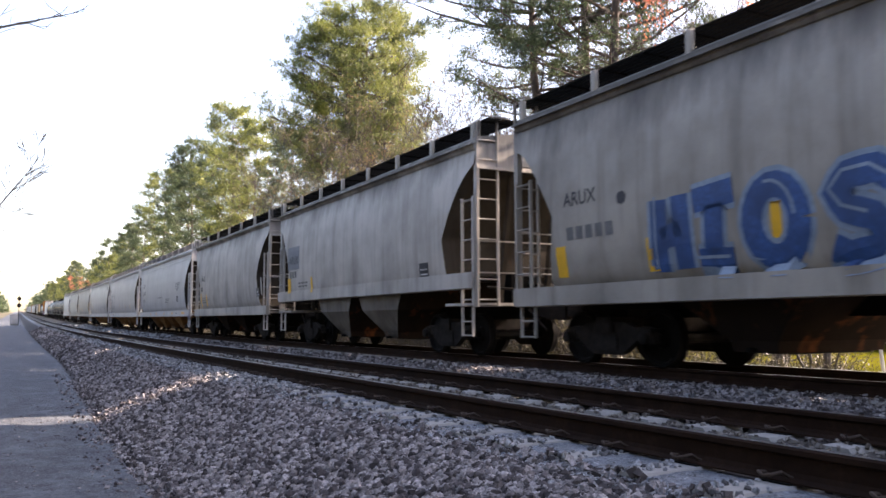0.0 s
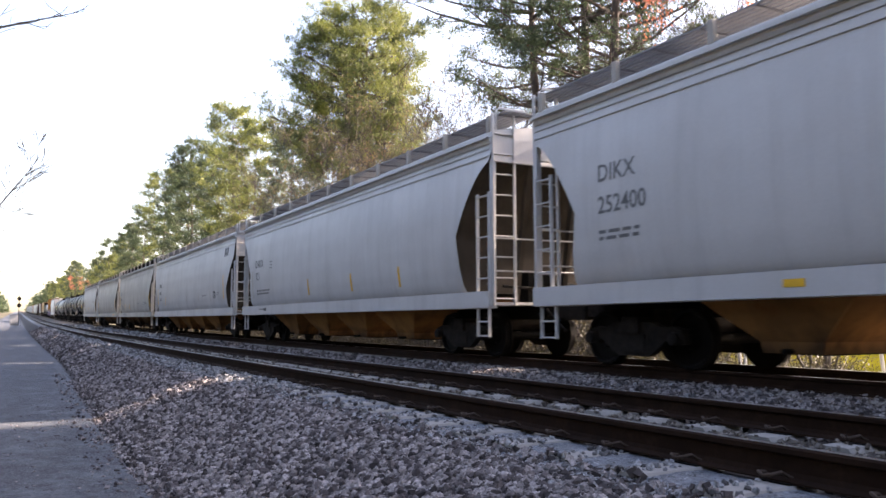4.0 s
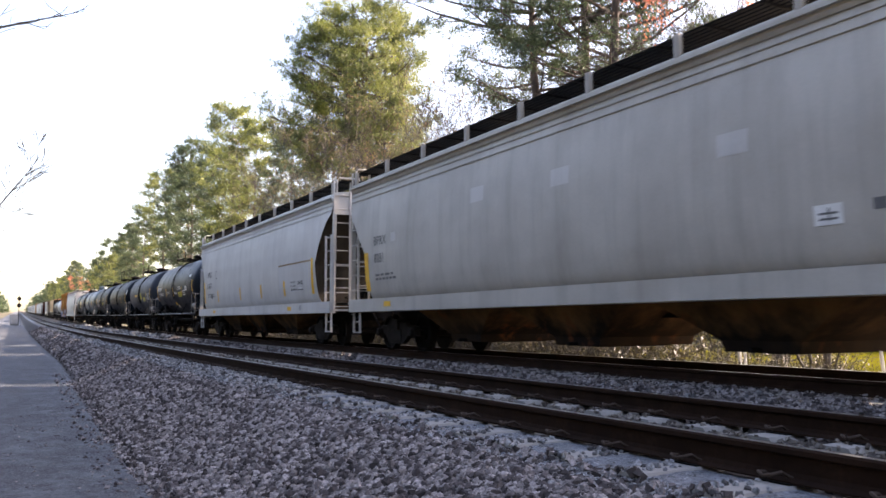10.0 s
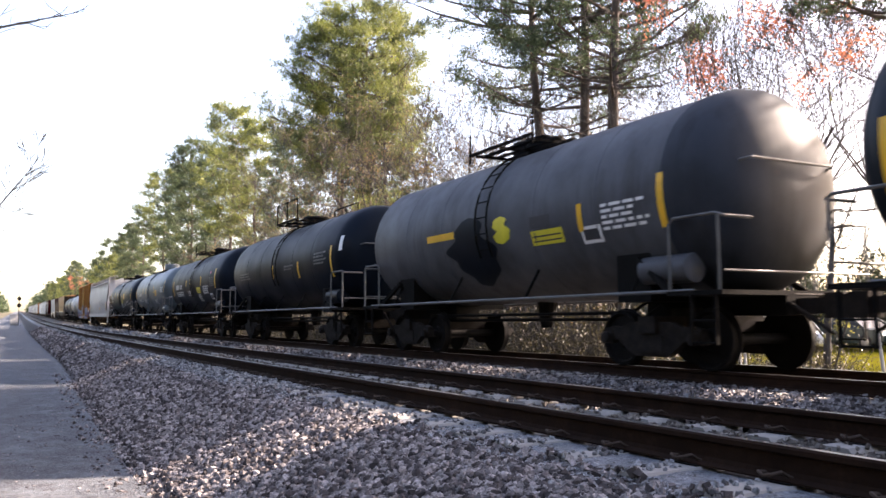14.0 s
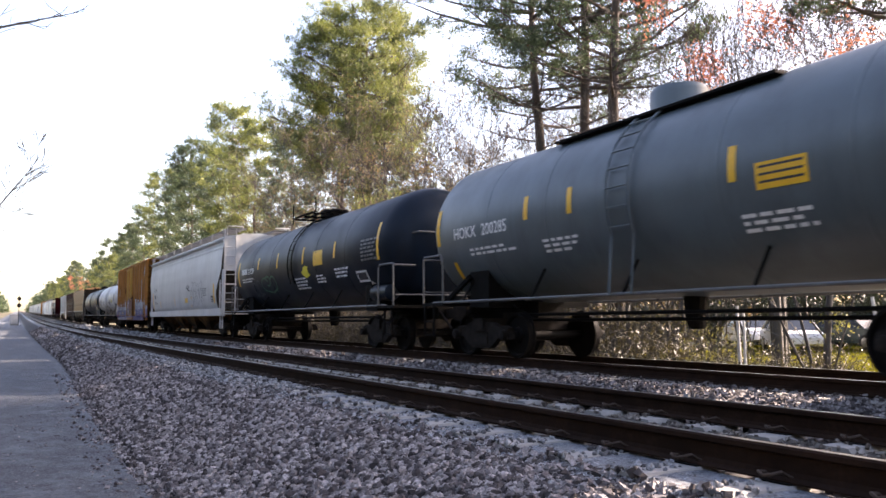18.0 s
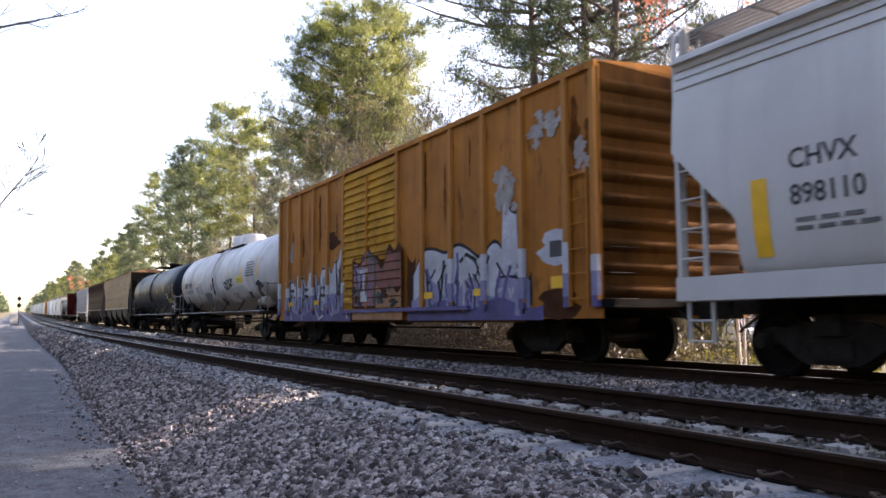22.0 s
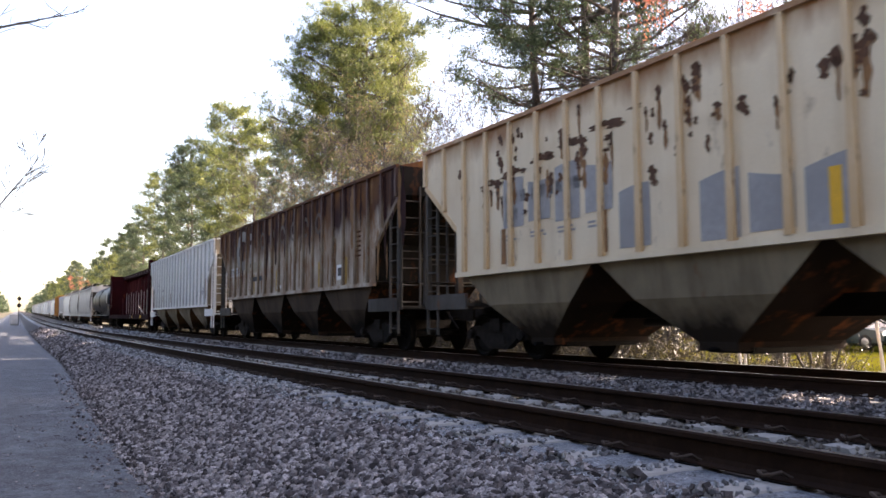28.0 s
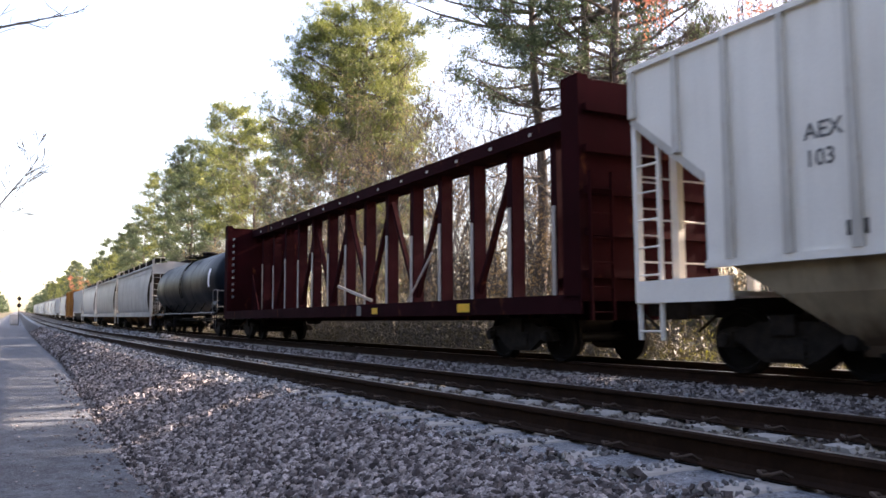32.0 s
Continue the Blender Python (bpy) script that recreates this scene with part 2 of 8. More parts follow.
strip("path", [(-4.2, -0.99), (-3.8, -0.80), (-2.0, -0.76), (0.0, -0.75), (0.9, -0.755), (1.45, -0.78)], PATH, "grey compacted gravel path beside the ballast", rough=0.02, category="path")
strip("ballast_bed", [(1.0, -0.80), (1.35, -0.72), (1.7, -0.60), (2.2, -0.42), (2.6, -0.29), (2.95, -0.225), (3.4, -0.225), (5.2, -0.225), (5.75, -0.23), (6.2, -0.33), (7.1, -0.35), (7.6, -0.265),
                      (8.3, -0.24), (10.2, -0.24), (10.9, -0.33), (11.6, -0.62), (12.5, -1.03)], BALLAST_BED, "crushed stone ballast bed under the two tracks", rough=0.05, category="ballast")

CREST, kn, kl, kb = material("pale_stone_dust")
ka, kf, kg = noise_node(kn, kl, 3.0, 6, None, 0.65), noise_node(kn, kl, 55, 5, None, 0.7), noise_node(kn, kl, 22, 5, None, 0.7)
kc = mix(kn, kl, ramp(kn, kl, ka.outputs[0], 0.35, 0.65), (0.115, 0.128, 0.145), (0.205, 0.225, 0.25))
kc = mix(kn, kl, ramp(kn, kl, kg.outputs[0], 0.48, 0.62), kc, (0.055, 0.055, 0.06))
kc = mix(kn, kl, ramp(kn, kl, kf.outputs[0], 0.52, 0.68), kc, (0.32, 0.34, 0.36))
kl.new(kc, kb.inputs["Base Color"])
kb.inputs["Roughness"].default_value = 0.95
bump(kn, kl, kb, kg.outputs[0], 1.0, 0.05)
strip("ballast_crest", [(2.66, -0.30), (2.78, -0.252), (2.90, -0.215), (3.0, -0.196), (3.3, -0.192), (3.47, -0.196)], CREST, "pale packed stone dust along the tie ends", rough=0.018, category="ballast")


def bed_height(x):
    xs = (1.0, 1.35, 1.7, 2.2, 2.6, 2.95, 3.4, 5.2, 5.75, 6.2, 7.1, 7.6, 8.3, 10.2, 10.9, 11.6, 12.5)
    zs = (-0.80, -0.72, -0.60, -0.42, -0.29, -0.225, -0.225, -0.225, -0.23, -0.33, -0.35, -0.265, -0.24, -0.24, -0.33, -0.62, -1.03)
    return np.interp(x, xs, zs)


def gravel(name, zones, mat, label, seed):
    """Loose stones over zones of (x0, x1, y0, y1, number, half size)."""
    rng = np.random.default_rng(seed)
    gold = (1 + 5 ** 0.5) / 2
    lump = np.array([q for a in (-1, 1) for b in (-gold, gold) for q in ((0, a, b), (a, b, 0), (b, 0, a))], float) / 1.55
    near = np.linalg.norm(lump[:, None] - lump[None], axis=2) < 1.4
    faces = [q for q in itertools.combinations(range(12), 3) if near[q[0], q[1]] and near[q[1], q[2]] and near[q[0], q[2]]]
    faces = np.array([q if np.dot(np.cross(lump[q[1]] - lump[q[0]], lump[q[2]] - lump[q[0]]), lump[q[0]]) > 0 else q[::-1] for q in faces])
    cube = np.array([(x, y, z) for x in (-1, 1) for y in (-1, 1) for z in (-1, 1)], float) * 0.72
    quads = np.array(((0, 1, 3), (0, 3, 2), (4, 6, 7), (4, 7, 5), (0, 4, 5), (0, 5, 1), (2, 3, 7), (2, 7, 6), (0, 2, 6), (0, 6, 4), (1, 5, 7), (1, 7, 3)))
    vs, fs, base = [], [], 0
    for x0, x1, y0, y1, count, half in zones:
        u = rng.random(count)
        y = y0 * (y1 / y0) ** u if y0 > 0 else y0 + (y1 - y0) * u
        x = x0 + (x1 - x0) * rng.random(count)
        bay = np.abs((y - 2.86 + 0.3045) % 0.609 - 0.3045) < 0.145
        on_tie = bay & (x > 3.0) & (x < 5.6) & (rng.random(count) > np.where(x < 3.4, 0.01 + 0.022 * np.maximum(y, 0), 0.12))
        x, y = x[~on_tie], y[~on_tie]
        count = len(x)
        size = half * (0.6 + 0.8 * rng.random(count)) * (1 + 0.012 * np.maximum(y, 0))
        body, sides = (lump, faces) if y1 < 9.5 and x1 < 3.5 else (cube, quads)
        k = len(body)
        p = body[None] * (0.66 + 0.56 * rng.random((count, k, 1)))
        p *= (0.62 + 0.5 * rng.random((count, 1, 3)))
        q = rng.normal(size=(count, 4))
        q /= np.linalg.norm(q, axis=1)[:, None]
        w, a, b, c = q.T
        r = np.stack([1 - 2 * (b * b + c * c), 2 * (a * b - c * w), 2 * (a * c + b * w), 2 * (a * b + c * w), 1 - 2 * (a * a + c * c), 2 * (b * c - a * w),
                      2 * (a * c - b * w), 2 * (b * c + a * w), 1 - 2 * (a * a + b * b)], -1).reshape(count, 3, 3)
        p = np.einsum("nij,nkj->nki", r, p) * size[:, None, None]
        side = toe(x, y)
        g = np.maximum(y, 0)
        g = g - 80 * (1 - np.exp(-g / 80))
        z = np.where(x < 1.0, -0.765, bed_height(x)) + size * (0.0 + 0.75 * rng.random(count))
        kept = np.abs((y - 2.86 + 0.3045) % 0.609 - 0.3045) < 0.13
        z = np.where(kept & (x > 2.98) & (x < 5.6), np.maximum(z, -0.178 + 0.2 * size), z)
        p += np.stack([side + 0.0093 * g, y, z + 0.0164 * g], -1)[:, None]
        vs.append(p.reshape(-1, 3))
        fs.append((sides[None] + (base + k * np.arange(count))[:, None, None]).reshape(-1, 3))
        base += k * count
    me = bpy.data.meshes.new(name)
    me.from_pydata(np.concatenate(vs).tolist(), [], np.concatenate(fs).tolist())
    me.materials.append(mat)
    return tagged(new(name, me), label, "gravel", kind="stuff")


gravel("ballast_stones", [(1.25, 2.80, 2.2, 9, 27000, 0.026), (2.72, 3.02, 2.2, 12, 2200, 0.025), (1.25, 2.75, 9, 26, 22000, 0.030), (1.2, 2.75, 26, 90, 7000, 0.05), (0.75, 1.3, 3.5, 25, 700, 0.02), (1.05, 1.36, 3.0, 22, 2600, 0.022), (-0.6, 1.2, 4.5, 14, 420, 0.014), (-1.5, 1.3, 4.5, 30, 700, 0.011),
                         (7.2, 8.36, 4, 16, 5600, 0.025), (5.1, 7.9, 3.5, 14, 12500, 0.027), (5.1, 7.9, 14, 45, 7000, 0.038), (1.25, 2.80, -6, 2.2, 9000, 0.028), (5.1, 7.9, -6, 3.5, 5000, 0.03)], STONE_MAUVE, "loose mauve-grey crushed stones on the ballast shoulder", 3)
STONE_TAN = stones_mat("tan_ballast", [(0.022, 0.018, 0.015), (0.085, 0.072, 0.060), (0.19, 0.165, 0.14), (0.36, 0.32, 0.275)])
gravel("tan_ballast_stones", [(3.62, 4.95, 2, 16, 7500, 0.021), (3.62, 4.95, 16, 60, 4000, 0.03), (3.62, 4.95, -6, 2, 2600, 0.022)], STONE_TAN, "dusty tan crushed stones between the rails", 7)
gravel("pale_ballast_stones", [(2.66, 3.42, 1.6, 9, 8000, 0.018), (2.64, 3.42, 9, 30, 7000, 0.024), (2.66, 3.4, 30, 90, 1200, 0.04), (5.1, 7.9, 3.5, 14, 650, 0.033), (5.1, 7.9, 14, 45, 700, 0.038),
                               (8.5, 10.6, 5, 20, 2500, 0.036), (5.3, 7.8, 45, 110, 2500, 0.06), (2.66, 3.42, -6, 1.6, 2600, 0.02)], STONE_GREY, "pale grey crushed stones round the ties", 4)


# ---- tracks ----
def rail_outline():
    """Half-inch true T-rail section: (across, up), head top at 0."""
    half = [(0.0, 0.0), (0.028, 0.0), (0.036, -0.008), (0.036, -0.034), (0.010, -0.046), (0.009, -0.125), (0.025, -0.150), (0.074, -0.162), (0.074, -0.172), (0.0, -0.172)]
    return half + [(-a, b) for a, b in reversed(half[1:-1])]


def rail(parent, centre, top):
    s, out = Shape(), rail_outline()
    rows = [y for y in ROWS if -30 < y < 1300]
    for y in rows:
        for a, b in out:
            s.v.append(tuple(on_line(centre + a, y, top + b)))
    k = len(out)
    for i in range(len(rows) - 1):
        for j in range(k):
            a, b = i * k + j, i * k + (j + 1) % k
            s.f.append((a, b, b + k, a + k))
    ob = part("rail", s, RAIL_RUST, parent, "rust-brown steel rail with a worn head")
    crown = Shape()
    for y in rows:
        for a in (-0.022, 0.022):
            crown.v.append(tuple(on_line(centre + a, y, top + 0.003)))
    for i in range(len(rows) - 1):
        crown.f.append((2 * i, 2 * i + 1, 2 * i + 3, 2 * i + 2))
    part("running_band", crown, TREAD_STEEL, ob, "polished running band of a rail")
    return ob


tie_shape = Shape()
for sx in (-1, 1):
    tie_shape.prism([(-0.15, -0.23), (0.14, -0.23), (0.125, -0.03), (0.10, 0.0), (-0.10, 0.0), (-0.125, -0.03)], sx * 1.30, sx * 0.45)
tie_shape.prism([(-0.13, -0.23), (0.13, -0.23), (0.11, -0.045), (-0.11, -0.045)], -0.45, 0.45)
TIE = tie_shape.mesh("tie")
clip_shape = Shape()
arc = [(0.0, -0.05, 0.005), (0.02, -0.055, 0.035), (0.075, -0.05, 0.045), (0.085, -0.015, 0.03), (0.05, 0.015, 0.035), (0.0, 0.03, 0.045), (-0.045, 0.03, 0.02), (-0.055, 0.055, 0.012)]
clip_shape.tube(arc, [0.0095] * len(arc), 6)
CLIP = clip_shape.mesh("clip", 60)
TIE.materials.append(CONCRETE)
CLIP.materials.append(CLIP_RUST)
pad_shape = Shape().box(-0.10, 0.10, -0.09, 0.09, 0.0, 0.012)
PAD = pad_shape.mesh("rail_pad")
PAD.materials.append(STEEL_DARK)
for centre, top, label, reach in ((TRACK_1, 0.0, "rust-brown railway track on pale concrete ties", 240), (TRACK_2, RAIL_2, "railway track that carries the freight train", 170)):
    track = tagged(new("railway_track"), label, "railway track", "parallel tracks", "structure")
    for side in (-0.7525, 0.7525):
        rail(track, centre + side, top)
    for i in range(reach):
        y = 2.86 - 0.609 * 8 + 0.609 * i
        tie = part("tie", TIE, CONCRETE, track, at=Matrix.Translation(on_line(centre, y, top - 0.178 + random.uniform(-0.004, 0.004))))
        if i < 52 and centre == TRACK_1 and i > 6:
            for side in (-0.7525, 0.7525):
                part("rail_pad", PAD, STEEL_DARK, tie, at=(side, 0, -0.004))
                part("clip", CLIP, RAIL_RUST, tie, at=Matrix.Translation((side - 0.075, 0, 0.012)) @ Matrix.Rotation(math.pi, 4, "Z"))
                part("clip", CLIP, RAIL_RUST, tie, at=(side + 0.075, 0, 0.012))

# ---- rolling stock: shared pieces ----
def truck_pieces():
    """Meshes of one truck, its centre at the origin on the rail top."""
    frame_side = [(-1.05, 0.36), (-0.98, 0.56), (-0.80, 0.60), (-0.62, 0.58), (-0.40, 0.66), (0.40, 0.66), (0.62, 0.58), (0.80, 0.60), (0.98, 0.56), (1.05, 0.36), (0.86, 0.34), (0.72, 0.42),
                  (0.42, 0.22), (0.30, 0.17), (-0.30, 0.17), (-0.42, 0.22), (-0.72, 0.42), (-0.86, 0.34)]
    side = Shape().prism(frame_side, -0.06, 0.06)
    for sy in (-1, 1):
        side.box(-0.09, 0.05, sy * 0.89 - 0.11, sy * 0.89 + 0.11, 0.34, 0.54)
        side.turned([(-0.16, 0.075), (-0.155, 0.09), (-0.05, 0.09)], 12, "x", (0, sy * 0.89, 0.43))
    spring = Shape()
    teeth = [(0.25 + 0.03 * (h % 2), 0.24 + 0.0275 * h) for h in range(11)]
    spring.prism(teeth + [(-y, z) for y, z in reversed(teeth)], -0.08, 0.08)
    bolster = Shape().box(-1.12, 1.12, -0.17, 0.17, 0.50, 0.74).box(-0.35, 0.35, -0.3, 0.3, 0.74, 0.86)
    bolster.box(-0.95, 0.95, 0.40, 0.46, 0.30, 0.38).box(-0.95, 0.95, -0.46, -0.40, 0.30, 0.38)
    wheels = Shape().rod((-0.95, 0, 0), (0.95, 0, 0), 0.075, 10)
    for sx in (-1, 1):
        a = sx * 0.685
        rings = [(a, 0.455), (a + sx * 0.03, 0.450), (a + sx * 0.035, 0.425), (a + sx * 0.135, 0.418), (a + sx * 0.137, 0.375), (a + sx * 0.085, 0.34), (a + sx * 0.075, 0.16), (a + sx * 0.13, 0.13), (a + sx * 0.13, 0.08)]
        wheels.turned(rings, 28, "x")
    return {"side_frame": side.mesh("side_frame", 40), "spring": spring.mesh("spring", 50), "truck": bolster.mesh("truck"), "wheelset": wheels.mesh("wheelset", 40)}


TRUCK = truck_pieces()
for key, mat in (("side_frame", TRUCK_STEEL), ("spring", TRUCK_STEEL), ("truck", TRUCK_STEEL), ("wheelset", WHEEL_STEEL)):
    TRUCK[key].materials.append(mat)
coupler_shape = Shape().box(-0.10, 0.10, 0.0, 0.75, -0.10, 0.10)
coupler_shape.prism([(0.72, -0.16), (1.0, -0.16), (1.06, -0.05), (1.06, 0.05), (1.0, 0.16), (0.72, 0.16)], -0.14, 0.14)
coupler_shape.rod((0.25, 0.3, 0.05), (0.30, 0.95, -0.35), 0.025, 6)
coupler_shape.rod((-1.0, 0.35, 0.15), (0.2, 0.35, 0.15), 0.014, 6)
COUPLER = coupler_shape.mesh("coupler")
COUPLER.materials.append(TRUCK_STEEL)
WHEELSETS = {-1: [], 1: []}          # front and rear wheelsets of all trucks


def truck(root, y):
    t = part("truck", TRUCK["truck"], TRUCK_STEEL, root, "black cast-steel truck", (0, y, 0))
    for sx in (-1, 1):
        part("side_frame", TRUCK["side_frame"], TRUCK_STEEL, t, at=Matrix.Translation((sx * 1.0, 0, 0)) @ (Matrix.Identity(4) if sx < 0 else Matrix.Rotation(math.pi, 4, "Z")))
        part("spring", TRUCK["spring"], TRUCK_STEEL, t, at=(sx * 1.0, 0, -0.02))
    for sy in (-1, 1):
        WHEELSETS[sy].append(part("wheelset", TRUCK["wheelset"], WHEEL_STEEL, t, at=(0, sy * 0.89, 0.42)))


def running_gear(root, length, centres, floor=0.95):
    """Trucks, couplers, centre sill and brake gear of a car."""
    for sy in (-1, 1):
        truck(root, sy * centres)
        m = Matrix.Translation((0, sy * (length / 2 - 1.02), 0.86))
        part("coupler", COUPLER, TRUCK_STEEL, root, at=m if sy > 0 else m @ Matrix.Rotation(math.pi, 4, "Z"))
    s = Shape().box(-0.22, 0.22, -length / 2 + 0.9, length / 2 - 0.9, 0.72, floor)
    part("centre_sill", s, STEEL_DARK, root)
    b = Shape().turned([(-0.45, 0.10), (-0.40, 0.2), (0.40, 0.2), (0.45, 0.10)], 14, "y", (0.75, centres - 2.3, 0.78))
    part("brake_cylinder", b, STEEL_DARK, root, smooth=40)


LADDERS = {}


SPLIT_RUNGS = [True]


def ladder(root, name, low, high, width, mat, at):
    """A ladder in the y-z plane from low to high, its rungs parts of their own on the nearer cars."""
    key = (round(low, 2), round(high, 2), round(width, 2), mat.name, SPLIT_RUNGS[0])
    rungs, z = [], low + 0.12
    while z < high - 0.03:
        rungs.append(z)
        z += 0.38
    if key not in LADDERS:
        s, rung = Shape(), Shape().rod((-0.012, -width / 2, 0), (-0.012, width / 2, 0), 0.013, 6)
        for sy in (-1, 1):
            s.beam((0, sy * width / 2, low), (0, sy * width / 2, high), 0.035, 0.055)
        s.beam((0.012, -width / 2, rungs[-1]), (0.012, width / 2, rungs[-1]), 0.02, 0.03)
        if not SPLIT_RUNGS[0]:
            for z in rungs:
                s.rod((-0.012, -width / 2, z), (-0.012, width / 2, z), 0.013, 6)
        LADDERS[key] = (s.mesh(name), rung.mesh("rung"))
        for me in LADDERS[key]:
            me.materials.append(mat)
    lad = part(name, LADDERS[key][0], mat, root, at=at)
    if SPLIT_RUNGS[0]:
        for z in rungs:
            part("rung", LADDERS[key][1], mat, lad, at=(0, 0, z))
    return lad


# ---- lettering and marks laid on a car's near side ----
FONTS = {}


def prepare_words(words):
    """Meshes of words, one metre high, kept by word and weight."""
    made = []
    for word, weight in words:
        cu = bpy.data.curves.new("word", "FONT")
        cu.body, cu.size, cu.offset, cu.resolution_u = word, 1.38, weight, 3
        made.append((word, weight, new("word", cu)))
    bpy.context.view_layer.update()
    deps = bpy.context.evaluated_depsgraph_get()
    for word, weight, ob in made:
        me = ob.evaluated_get(deps).to_mesh()
        v = [tuple(p.co) for p in me.vertices]
        FONTS[word, weight] = (v, [tuple(f.vertices) for f in me.polygons])
        ob.evaluated_get(deps).to_mesh_clear()
    for _, _, ob in made:
        cu = ob.data
        bpy.data.objects.remove(ob)
        bpy.data.curves.remove(cu)


WORDS = ["ARUX", "DIKX", "252400", "DAKX", "921", "64625", "BPRX", "06098", "8281", "206551", "217039", "70858", "CHVX", "898110", "AEX", "103", "200922", "HOKX", "200285", "73031"]
prepare_words([(w, 0.018) for w in WORDS] + [(c, o) for c in "HIOS" for o in (0.10, 0.17)])


DATUMS = [0.955 * d + 0.45 for d in (4.95, 19.05, 33.2, 50.15, 69.5, 90.0, 110.75, 130.35, 150.1, 167.05, 180.45, 194.3, 208.9, 223.2, 239.6, 259.2, 279.05, 297.6, 316.5, 336.4, 356.2, 376.1, 398.85)]   # from which marks are laid out


class Marks:
    """Flat marks that follow the side surface. u runs along the car, as read from the near side; z is up from the rail."""

    def __init__(self, surface, middle=0.0):
        self.surface, self.proud = surface, 0.006
        datum = min(DATUMS, key=lambda d: abs(d - middle))
        self.shift = middle - datum if abs(middle - datum) < 2 else 0.0

    def point(self, u, z, lift=0.0):
        return (-(self.surface(z) + self.proud + lift), -(0.955 * u + self.shift), z)

    def add_quad(self, s, u0, u1, z0, z1, lift=0.0):
        k = max(1, int(abs(z1 - z0) / 0.12))
        n = len(s.v)
        for i in range(k + 1):
            z = z0 + (z1 - z0) * i / k
            s.v += [self.point(u0, z, lift), self.point(u1, z, lift)]
        s.f += [(n + 2 * i, n + 2 * i + 1, n + 2 * i + 3, n + 2 * i + 2) for i in range(k)]

    def word(self, root, text, u, z, height, mat, weight=0.018, lift=0.0, name="lettering", label="", gap=1.0):
        v, f = FONTS[text, weight]
        owner_of = list(range(len(v)))

        def top_of(i):
            while owner_of[i] != i:
                i = owner_of[i]
            return i
        for q in f:
            for i in q[1:]:
                owner_of[top_of(i)] = top_of(q[0])
        letters = {}
        for q in f:
            letters.setdefault(top_of(q[0]), []).append(q)
        for faces in letters.values():
            used = sorted({i for q in faces for i in q})
            spot = {i: k for k, i in enumerate(used)}
            s = Shape()
            s.v = [self.point(u + v[i][0] * height * gap, z + v[i][1] * height, lift) for i in used]
            s.f = [tuple(spot[i] for i in q) for q in faces]
            part(name, s, mat, root, label)

    def bars(self, root, rows, mat, name="small_print", label=""):
        """rows of (u0, z0, length, height)."""
        s = Shape()
        for u, z, ln, h in rows:
            self.add_quad(s, u, u + ln, z, z + h)
        return part(name, s, mat, root, label)

    def block(self, root, u, z, width, lines, mat, height=0.055, seed=0):
        r = random.Random(seed)
        rows = []
        for i in range(lines):
            x = 0.0
            while x < width * r.uniform(0.75, 1.0):
                ln = r.uniform(0.10, 0.28)
                rows.append((u + x, z - i * height * 1.9, min(ln, width - x + 0.05), height))
                x += ln + 0.06
        return self.bars(root, rows, mat)

    def stripe(self, root, u, z0, z1, width=0.13, mat=None, name="reflector", label="yellow reflective strip"):
        s = Shape()
        self.add_quad(s, u, u + width, z0, z1, 0.002)
        return part(name, s, mat or YELLOW, root, label)

    def panel(self, root, u, z, w, h, mat, name="stencil_panel", label="", lift=0.0):
        s = Shape()
        self.add_quad(s, u, u + w, z, z + h, lift)
        return part(name, s, mat, root, label)

    def blob(self, root, u, z, w, h, mat, seed, lift=0.0, name="graffiti", label="", spikes=0.18, count=40):
        """A patch of spray paint with an uneven edge, as a fan of slices."""
        r = random.Random(seed)
        ph = [r.uniform(0, 6.28) for _ in range(5)]
        s = Shape()
        rows = max(8, int(h / 0.04))
        prev = None
        for i in range(rows + 1):
            t = -1 + 2 * i / rows
            half = math.sqrt(max(0.0, 1 - abs(t) ** 2.6))
            e0 = half * (1 + spikes * math.sin(5 * t + ph[0]) + spikes * 0.6 * math.sin(11 * t + ph[1]))
            e1 = half * (1 + spikes * math.sin(4 * t + ph[2]) + spikes * 0.6 * math.sin(9 * t + ph[3]))
            zz = z + t * h / 2
            n = len(s.v)
            s.v += [self.point(u - e0 * w / 2, zz, lift), self.point(u + e1 * w / 2, zz, lift)]
            if prev is not None:
                s.f.append((prev, prev + 1, n + 1, n))
            prev = n
        return part(name, s, mat, root, label)

    def wave_band(self, root, u0, u1, low, high, mat, lift=0.0, label="", name="graffiti"):
        """A band of paint between two edges, each a height or a function of u."""
        s = Shape()
        n = max(2, int((u1 - u0) / 0.05))
        lo = low if callable(low) else (lambda u: low)
        hi = high if callable(high) else (lambda u: high)
        for i in range(n + 1):
            u = u0 + (u1 - u0) * i / n
            a, b = lo(u), max(hi(u), lo(u) + 0.01)
            s.v += [self.point(u, a + (b - a) * q / 6, lift) for q in range(7)]
        s.f = [(7 * i + q, 7 * i + q + 1, 7 * i + q + 8, 7 * i + q + 7) for i in range(n) for q in range(6)]
        return part(name, s, mat, root, label)

    def lines(self, root, strokes, width, mat, lift=0.0, label="", name="graffiti"):
        for pts in strokes:
            s = Shape()
            self.stroke(s, pts, width, lift)
            part(name, s, mat, root, label)

